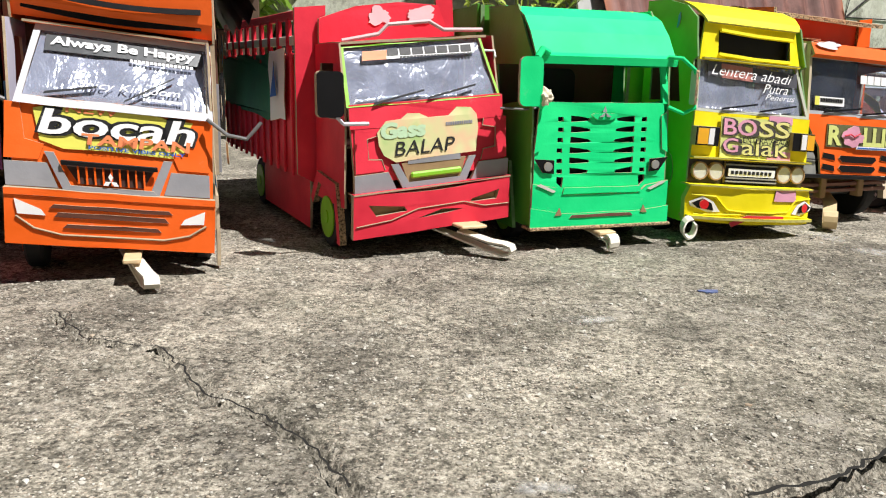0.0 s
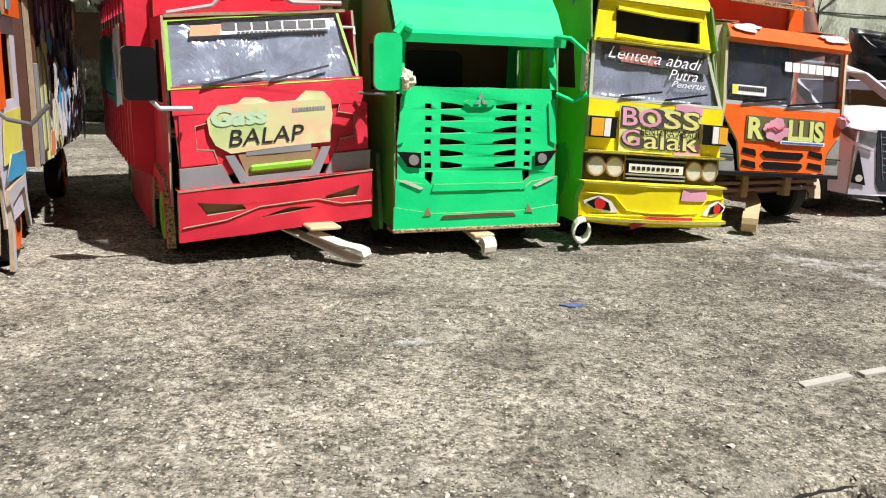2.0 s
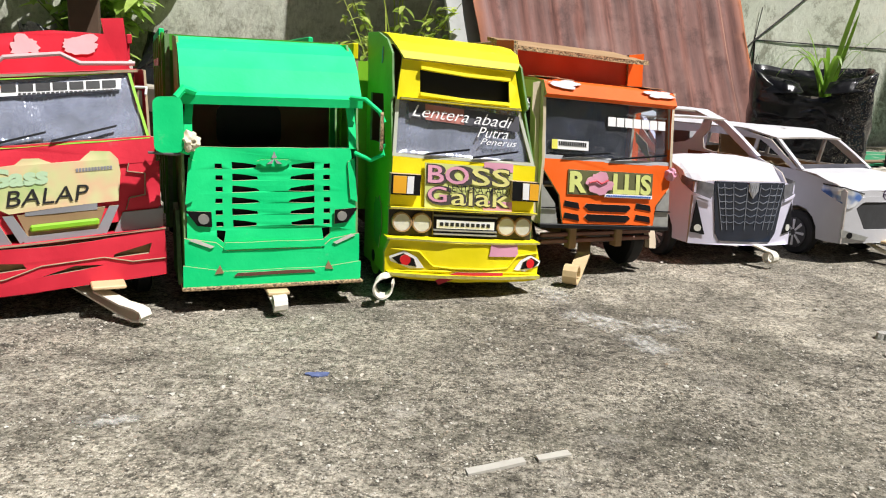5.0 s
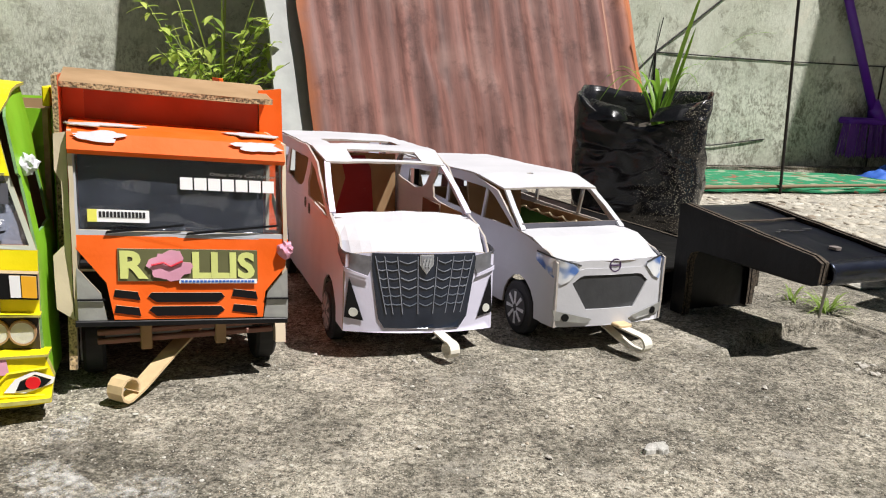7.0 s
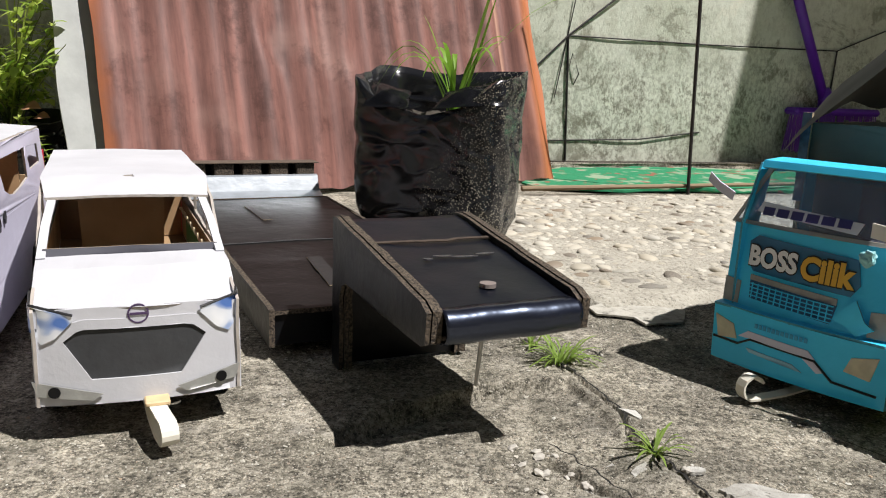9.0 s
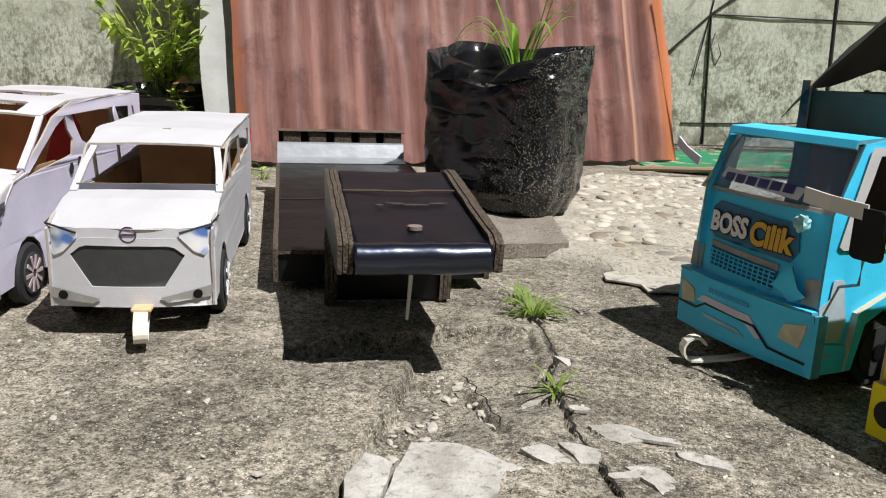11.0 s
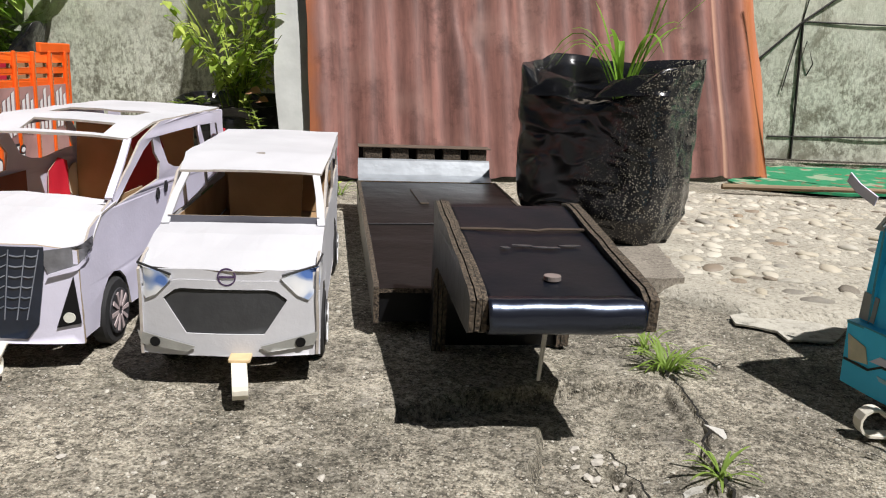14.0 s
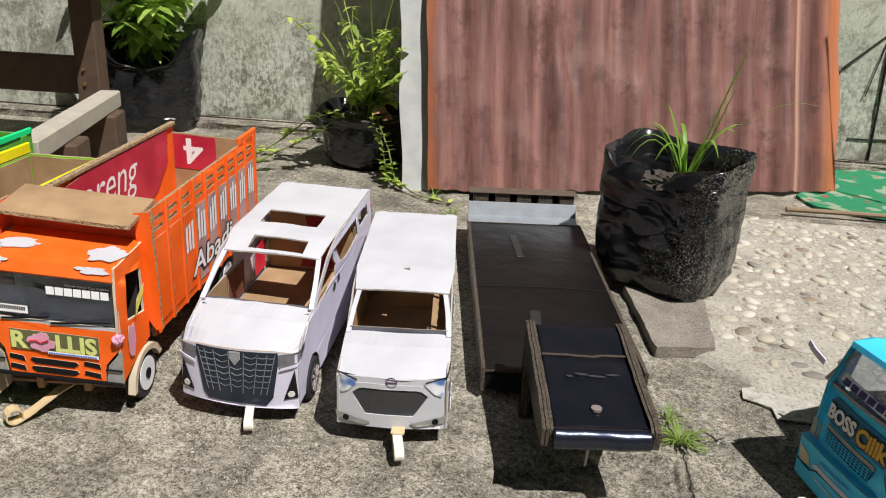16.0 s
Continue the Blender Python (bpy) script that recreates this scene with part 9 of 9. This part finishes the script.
def weed_plant(P, seed, stems, spread, height, leaf_len, leaf_w, z0, mat_leaf, droop=0.3, per=14, grass=0):
    rng = random.Random(seed)
    leaves = bmesh.new()
    for s in range(stems):
        a = rng.random() * 2 * math.pi
        d = spread * (0.3 + 0.7 * rng.random())
        h = height * (0.55 + 0.5 * rng.random())
        pts = []
        for k in range(7):
            t = k / 6
            pts.append(Vector((d * t ** 1.4 * math.cos(a) + 0.008 * rng.uniform(-1, 1), d * t ** 1.4 * math.sin(a) + 0.008 * rng.uniform(-1, 1), z0 - 0.01 + h * t * (1 - droop * t * 0.5))))
        part("stem", tube(pts, 0.0014, 5, 0.0005), STEM, P, smooth=True)
        for k in range(per):
            t = 0.25 + 0.75 * rng.random()
            i = min(5, int(t * 6))
            p = pts[i].lerp(pts[i + 1], t * 6 - i)
            b = rng.random() * 2 * math.pi
            way = Vector((math.cos(b), math.sin(b), rng.uniform(-0.7, 0.5)))
            flat_leaf(leaves, p, way, (0, 0, 1), leaf_len * rng.uniform(0.5, 1.2), leaf_w * rng.uniform(0.6, 1.2))
    for g in range(grass):
        a = rng.random() * 2 * math.pi
        d = spread * rng.uniform(0.2, 1.1)
        blade(leaves, (rng.uniform(-0.02, 0.02), rng.uniform(-0.02, 0.02), z0 - 0.01), (d * math.cos(a), d * math.sin(a), z0 + height * rng.uniform(0.3, 1.15)), 0.0016, 0.02)
    ob = part("foliage", leaves, mat_leaf, P, smooth=True)
    ob["kind"] = "stuff"


weed_plant(weeds, 3, 20, 0.17, 0.24, 0.026, 0.0056, 0.085, WEED, per=26, grass=18)
weed_plant(weeds, 13, 4, 0.13, 0.05, 0.018, 0.007, 0.11, WEED, per=12)
weed_plant(herb, 5, 20, 0.17, 0.42, 0.046, 0.015, 0.12, LEAF, droop=0.5, per=26)
weed_plant(herb, 6, 8, 0.16, 0.20, 0.045, 0.014, 0.13, LEAF, per=14)
for x, y, z, r in ((0.04, -0.065, 0.112, 0.012), (0.052, -0.06, 0.10, 0.010)):
    bm = bmesh.new()
    flat_leaf(bm, (x, y, z), (0.7, -0.4, 0.2), (0, -0.6, 1), r * 2.2, r)
    part("dead_leaf", bm, DEAD, weeds)
# trailing creeper from the weed bag
bm = bmesh.new()
rng = random.Random(8)
trail = [Vector(p) for p in ((0.04, -0.06, 0.10), (0.075, -0.095, 0.055), (0.10, -0.13, 0.012), (0.15, -0.17, 0.006), (0.21, -0.19, 0.006))]
part("creeper", tube(trail, 0.0013, 5), STEM, weeds, smooth=True)
for k in range(26):
    t = rng.random() * 3.99
    p = trail[int(t)].lerp(trail[int(t) + 1], t % 1)
    b = rng.random() * 6.28
    flat_leaf(bm, p, (math.cos(b), math.sin(b), 0.5), (0, 0, 1), 0.014, 0.004)
part("creeper_leaves", bm, WEED, weeds, smooth=True)
for seed, trail in ((21, ((-0.04, -0.05, 0.10), (-0.085, -0.07, 0.085), (-0.13, -0.06, 0.05), (-0.17, -0.08, 0.02), (-0.20, -0.10, 0.01))), (22, ((-0.02, -0.06, 0.10), (-0.07, -0.10, 0.06), (-0.12, -0.12, 0.035), (-0.16, -0.14, 0.012), (-0.19, -0.15, 0.008))), (23, ((0.03, -0.06, 0.10), (0.06, -0.085, 0.06), (0.075, -0.11, 0.03), (0.09, -0.13, 0.012), (0.12, -0.15, 0.008)))):
    rng = random.Random(seed)
    trail = [Vector(p) for p in trail]
    part("creeper", tube(trail, 0.0013, 5), STEM, weeds, smooth=True)
    bm = bmesh.new()
    for k in range(34):
        t = rng.random() * 3.99
        p = trail[int(t)].lerp(trail[int(t) + 1], t % 1)
        b = rng.random() * 6.28
        flat_leaf(bm, p, (math.cos(b), math.sin(b), 0.5), (0, 0, 1), rng.uniform(0.012, 0.022), rng.uniform(0.004, 0.007))
    part("creeper_leaves", bm, WEED, weeds, smooth=True)


TUFT = leaf_mat("tuft_blade", (0.13, 0.24, 0.03), (0.42, 0.54, 0.13), 0.6)


def tuft(x, y, n, size, seed):
    P = thing("grass_tuft", pose(x, y, -0.003), "small green grass tuft growing in a crack", "grass", "grass tufts")
    rng = random.Random(seed)
    for k in range(n):
        a = 2 * math.pi * k / n + rng.random()
        d = size * rng.uniform(0.5, 1.1)
        bm = bmesh.new()
        blade(bm, (rng.uniform(-0.003, 0.003), rng.uniform(-0.003, 0.003), 0), (d * math.cos(a), d * math.sin(a), size * rng.uniform(0.1, 0.8)), 0.0008, size * 0.22)
        part("leaf", bm, TUFT, P, smooth=True)


tuft(0.920, 1.000, 44, 0.025, 1)
tuft(0.949, 0.880, 18, 0.018, 2)
tuft(0.905, 1.03, 14, 0.022, 5)
tuft(0.50, 1.44, 14, 0.03, 6)
tuft(0.44, 1.50, 9, 0.04, 7)

# broken stones along the low strip
rng = random.Random(11)
RUBBLE = plain("broken_concrete", (0.44, 0.41, 0.36), 0.9, vary=0.35, scale=2.5, bumps=0.1)
rub = [stone_mesh("rubble_stone", s, 0.4, True) for s in range(5)]
for me in rub:
    me.materials.append(RUBBLE)
spots = [(0.936, 0.868, 0.0055), (0.941, 0.858, 0.0045), (0.945, 0.866, 0.0050), (0.949, 0.852, 0.0040), (0.918, 0.838, 0.0042), (0.930, 0.852, 0.0045), (0.922, 0.850, 0.004), (0.935, 0.832, 0.005), (0.928, 0.84, 0.003), (0.905, 0.846, 0.003), (0.915, 0.83, 0.0035), (0.958, 0.862, 0.004)]
spots += [(rng.uniform(0.880, 0.955), rng.uniform(0.80, 0.90), rng.uniform(0.0009, 0.0034)) for _ in range(150)]
spots += [(rng.uniform(0.3, 0.85), rng.uniform(0.62, 0.84), rng.uniform(0.001, 0.0026)) for _ in range(30)]
for x, y, r in spots:
    low = 0.88 < x < 0.955 and y < 0.9
    ob = new("rubble_stone", rub[rng.randrange(5)])
    ob.matrix_basis = pose(x, y, (-0.010 if low else 0.0) + r * 0.3, rng.uniform(-20, 20), rng.uniform(-20, 20), rng.uniform(0, 360)) @ Matrix.Diagonal((r, r * rng.uniform(0.6, 1), r, 1))
    tagged(ob, "small broken piece of grey concrete", "stone", "rubble stones")

# purple broom against the wall
P = thing("broom", WALL @ pose(0.632, -0.035, 0.0, 0, 0, 0), "purple plastic broom leaning on the wall", "broom")
bm = bmesh.new()
rng = random.Random(2)
part("head", box(-0.115, -0.022, 0.122, 0.125, 0.022, 0.138, 0.006), PURPLE, P)
part("socket", tube([(-0.010, 0, 0.134), (-0.028, 0.0, 0.18)], 0.022, 14, 0.012), PURPLE, P, smooth=True)
part("handle", tube([(-0.026, 0.0, 0.16), (-0.137, 0.010, 0.40), (-0.42, 0.018, 1.05)], 0.0105, 14), PURPLE, P, smooth=True)
for k in range(150):
    x, y = rng.uniform(-0.11, 0.12), rng.uniform(-0.018, 0.018)
    tube([(x, y, 0.124), (x * 1.04 + rng.uniform(-0.006, 0.006), y * 1.4, 0.038 + rng.random() * 0.012)], 0.0016, 4, bm=bm)
part("bristles", bm, plain("purple_bristle", (0.14, 0.02, 0.32), 0.5), P)["kind"] = "stuff"


def rag(x, y, rx, ry, h, mt, label, seed):
    bm = bmesh.new()
    bmesh.ops.create_grid(bm, x_segments=28, y_segments=20, size=1)
    for v in bm.verts:
        px, py = v.co.x, v.co.y
        edge = max(0.0, 1 - px * px) * max(0.0, 1 - py * py)
        v.co = Vector((px * rx * (1 + 0.2 * noise.noise(Vector((py * 2, seed, 0)))), py * ry, 0.004 + h * edge * (0.7 + 0.5 * noise.noise(Vector((px * 2, py * 2, seed))) + 0.25 * abs(noise.noise(Vector((px * 5, py * 4, seed)))))))
    ob = part("cloth_rag", bm, mt, smooth=True)
    ob.matrix_basis = WALL @ pose(x, y, 0.0)
    tagged(ob, label, "cloth")


rag(0.535, -0.16, 0.05, 0.04, 0.03, plain("blue_cloth", (0.03, 0.12, 0.5), 0.7), "crumpled blue plastic cloth on the ground", 3)
rag(0.655, -0.15, 0.10, 0.06, 0.05, plain("grey_cloth", (0.42, 0.42, 0.44), 0.8), "crumpled grey cloth on the ground", 8)

# thin iron frame in front of the wall
P = thing("wire_frame", Matrix.Identity(4), "thin dark iron rod frame standing by the wall", "wire frame")
IRON = plain("dark_iron", (0.035, 0.032, 0.03), 0.6, 0.5)
def on_wall(u, n, z):
    return WALL @ Vector((u, n, z))


A = on_wall(-0.010, -0.003, 0.0)
B = Vector((1.234, 1.826, 0.0))
for pts, r in (((A, on_wall(-0.022, -0.003, 0.264)), 0.0022), ((B, B + Vector((-0.012, 0.0, 0.34)), B + Vector((-0.02, 0.0, 0.75))), 0.0030),
               ((on_wall(-0.022, -0.003, 0.264), on_wall(0.30, -0.003, 0.262), on_wall(0.656, -0.004, 0.265), on_wall(0.80, -0.004, 0.32)), 0.0014),
               ((on_wall(-0.06, -0.003, 0.055), on_wall(0.16, -0.003, 0.060), on_wall(0.309, -0.003, 0.077)), 0.0014),
               ((on_wall(-0.10, -0.003, 0.19), on_wall(-0.022, -0.003, 0.264), on_wall(0.075, -0.003, 0.338), on_wall(0.35, -0.003, 0.55)), 0.0020),
               ((on_wall(-0.045, -0.003, 0.14), on_wall(-0.010, -0.003, 0.34)), 0.0011),
               ((on_wall(0.656, -0.004, 0.265), on_wall(0.645, -0.004, 0.0)), 0.002)):
    part("rod", tube(pts, r, 8), IRON, P)
part("tie_wire", tube([A + Vector((0.0, 0.012, 0.15)), A + Vector((0.015, 0.0, 0.19)), A + Vector((0.0, -0.004, 0.23)), A + Vector((-0.012, 0.005, 0.17))], 0.0011, 6), IRON, P)
stick = part("bamboo_stick", tube([(0.955, 1.735, 0.011), (1.15, 1.80, 0.013), (1.5, 1.935, 0.015)], 0.0042, 8, 0.003), plain("dry_bamboo", (0.24, 0.17, 0.10), 0.7))
tagged(stick, "thin dry bamboo stick on the paving", "stick")

# wooden bench behind the trucks
TIMBER = plain("weathered_timber", (0.085, 0.05, 0.03), 0.8, vary=0.4, scale=40, bumps=0.5)
PLANKM = plain("pale_plank", (0.42, 0.38, 0.31), 0.75, vary=0.3, scale=30, bumps=0.4)
P = thing("wooden_bench", pose(-0.165, 1.42, 0, 0, 0, 20), "dark weathered wooden bench frame with a low rail", "bench")
part("leg", box(-0.056, -0.010, 0.0, -0.014, 0.025, 0.315, 0.002), TIMBER, P)
part("leg", box(-0.62, -0.010, 0.0, -0.578, 0.025, 0.315, 0.002), TIMBER, P)
part("rail", box(-0.578, 0.0, 0.104, -0.056, 0.016, 0.170, 0.002), TIMBER, P)
part("seat", box(-0.70, -0.16, 0.315, 0.02, 0.06, 0.335, 0.003), TIMBER, P)
part("leg", box(-0.62, -0.14, 0.0, -0.578, -0.10, 0.315, 0.002), TIMBER, P)
for z in (0.125, 0.15):
    part("nail", tube([(-0.04, -0.0105, z), (-0.04, -0.0135, z)], 0.003, 8), plain("brass_nail", (0.35, 0.24, 0.1), 0.4, 0.7), P)
bm = box(-0.017, -0.19, -0.028, 0.017, 0.19, 0.0, 0.002)
plank = part("plank", bm, PLANKM)
plank.matrix_basis = pose(-0.055, 1.245, 0.118, 0, 0, 31)
tagged(plank, "pale weathered wooden plank resting behind the trucks", "plank")
bm = box(-0.03, -0.03, 0.0, 0.03, 0.03, 0.09, 0.003)
block = part("wood_block", bm, TIMBER)
block.matrix_basis = pose(-0.02, 1.19, 0, 0, 0, 31)
tagged(block, "dark timber block that props the plank", "wood block")
block2 = part("wood_block", box(-0.03, -0.03, 0.0, 0.03, 0.03, 0.09, 0.003), TIMBER)
block2.matrix_basis = pose(-0.125, 1.36, 0, 0, 0, 31)
tagged(block2, "dark timber block that props the plank", "wood block")

# ---- the row of toys
build_orange_truck()
build_red_truck()
build_green_truck()
build_yellow_truck()
build_tipper()
build_vans()
build_trailer()
build_blue_truck()
build_side_truck()
build_yellow_corner()

# ---- pebbles set in the pavement
rng = random.Random(6)
spots = []
cells = {}
for _ in range(42000):
    x, y = rng.uniform(0.86, 1.75), rng.uniform(1.12, 1.95)
    if not in_poly(x, y, PEB):
        continue
    edge = min(math.dist((x, y), p) for p in PEB[:7])
    if edge < 0.034 or math.hypot(x - 0.85, y - 1.33) < 0.07:
        continue
    r = rng.choice((0.0035, 0.0045, 0.006, 0.0075, 0.009, 0.0105))
    key = (int(x / 0.03), int(y / 0.03))
    near = [q for i in (-1, 0, 1) for j in (-1, 0, 1) for q in cells.get((key[0] + i, key[1] + j), ())]
    if all(math.hypot(x - a, y - b) > 0.90 * (r + c) for a, b, c in near):
        cells.setdefault(key, []).append((x, y, r))
        spots.append((x, y, r))
spots.sort(key=lambda p: p[1] - 0.35 * p[0])
rest = bmesh.new()
for n, (x, y, r) in enumerate(spots):
    m = pose(x, y, 0.0050 + 0.0012 * rng.random(), rng.uniform(-14, 14), rng.uniform(-14, 14), rng.uniform(0, 360)) @ Matrix.Diagonal((r * rng.uniform(1.0, 1.35), r * rng.uniform(0.75, 1), r * rng.uniform(0.8, 1.1), 1))
    if n < 300:
        ob = new("pebble", peb_meshes[rng.randrange(6)])
        ob.parent = pave
        ob.matrix_basis = m
    else:
        tmp = bmesh.new()
        tmp.from_mesh(peb_meshes[rng.randrange(6)])
        tmp.transform(m)
        me = bpy.data.meshes.new("tmp")
        tmp.to_mesh(me)
        tmp.free()
        rest.from_mesh(me)
        bpy.data.meshes.remove(me)
me = bpy.data.meshes.new("pebbles")
rest.to_mesh(me)
rest.free()


def pebble_rest_mat():
    m, nt, b = material("far_pebbles")
    rnd = nt.nodes.new("ShaderNodeNewGeometry").outputs["Random Per Island"]
    c = ramp(nt, rnd, [(0.0, (0.41, 0.37, 0.29)), (0.3, (0.51, 0.475, 0.40)), (0.6, (0.43, 0.38, 0.29)), (0.8, (0.56, 0.53, 0.45)), (0.9, (0.17, 0.155, 0.13)), (1.0, (0.28, 0.21, 0.14))])
    nt.links.new(c, b.inputs["Base Color"])
    b.inputs["Roughness"].default_value = 0.6
    return m


me.materials.append(pebble_rest_mat())
me.shade_smooth()
ob = new("pebbles", me)
ob.parent = pave
ob["kind"] = "stuff"
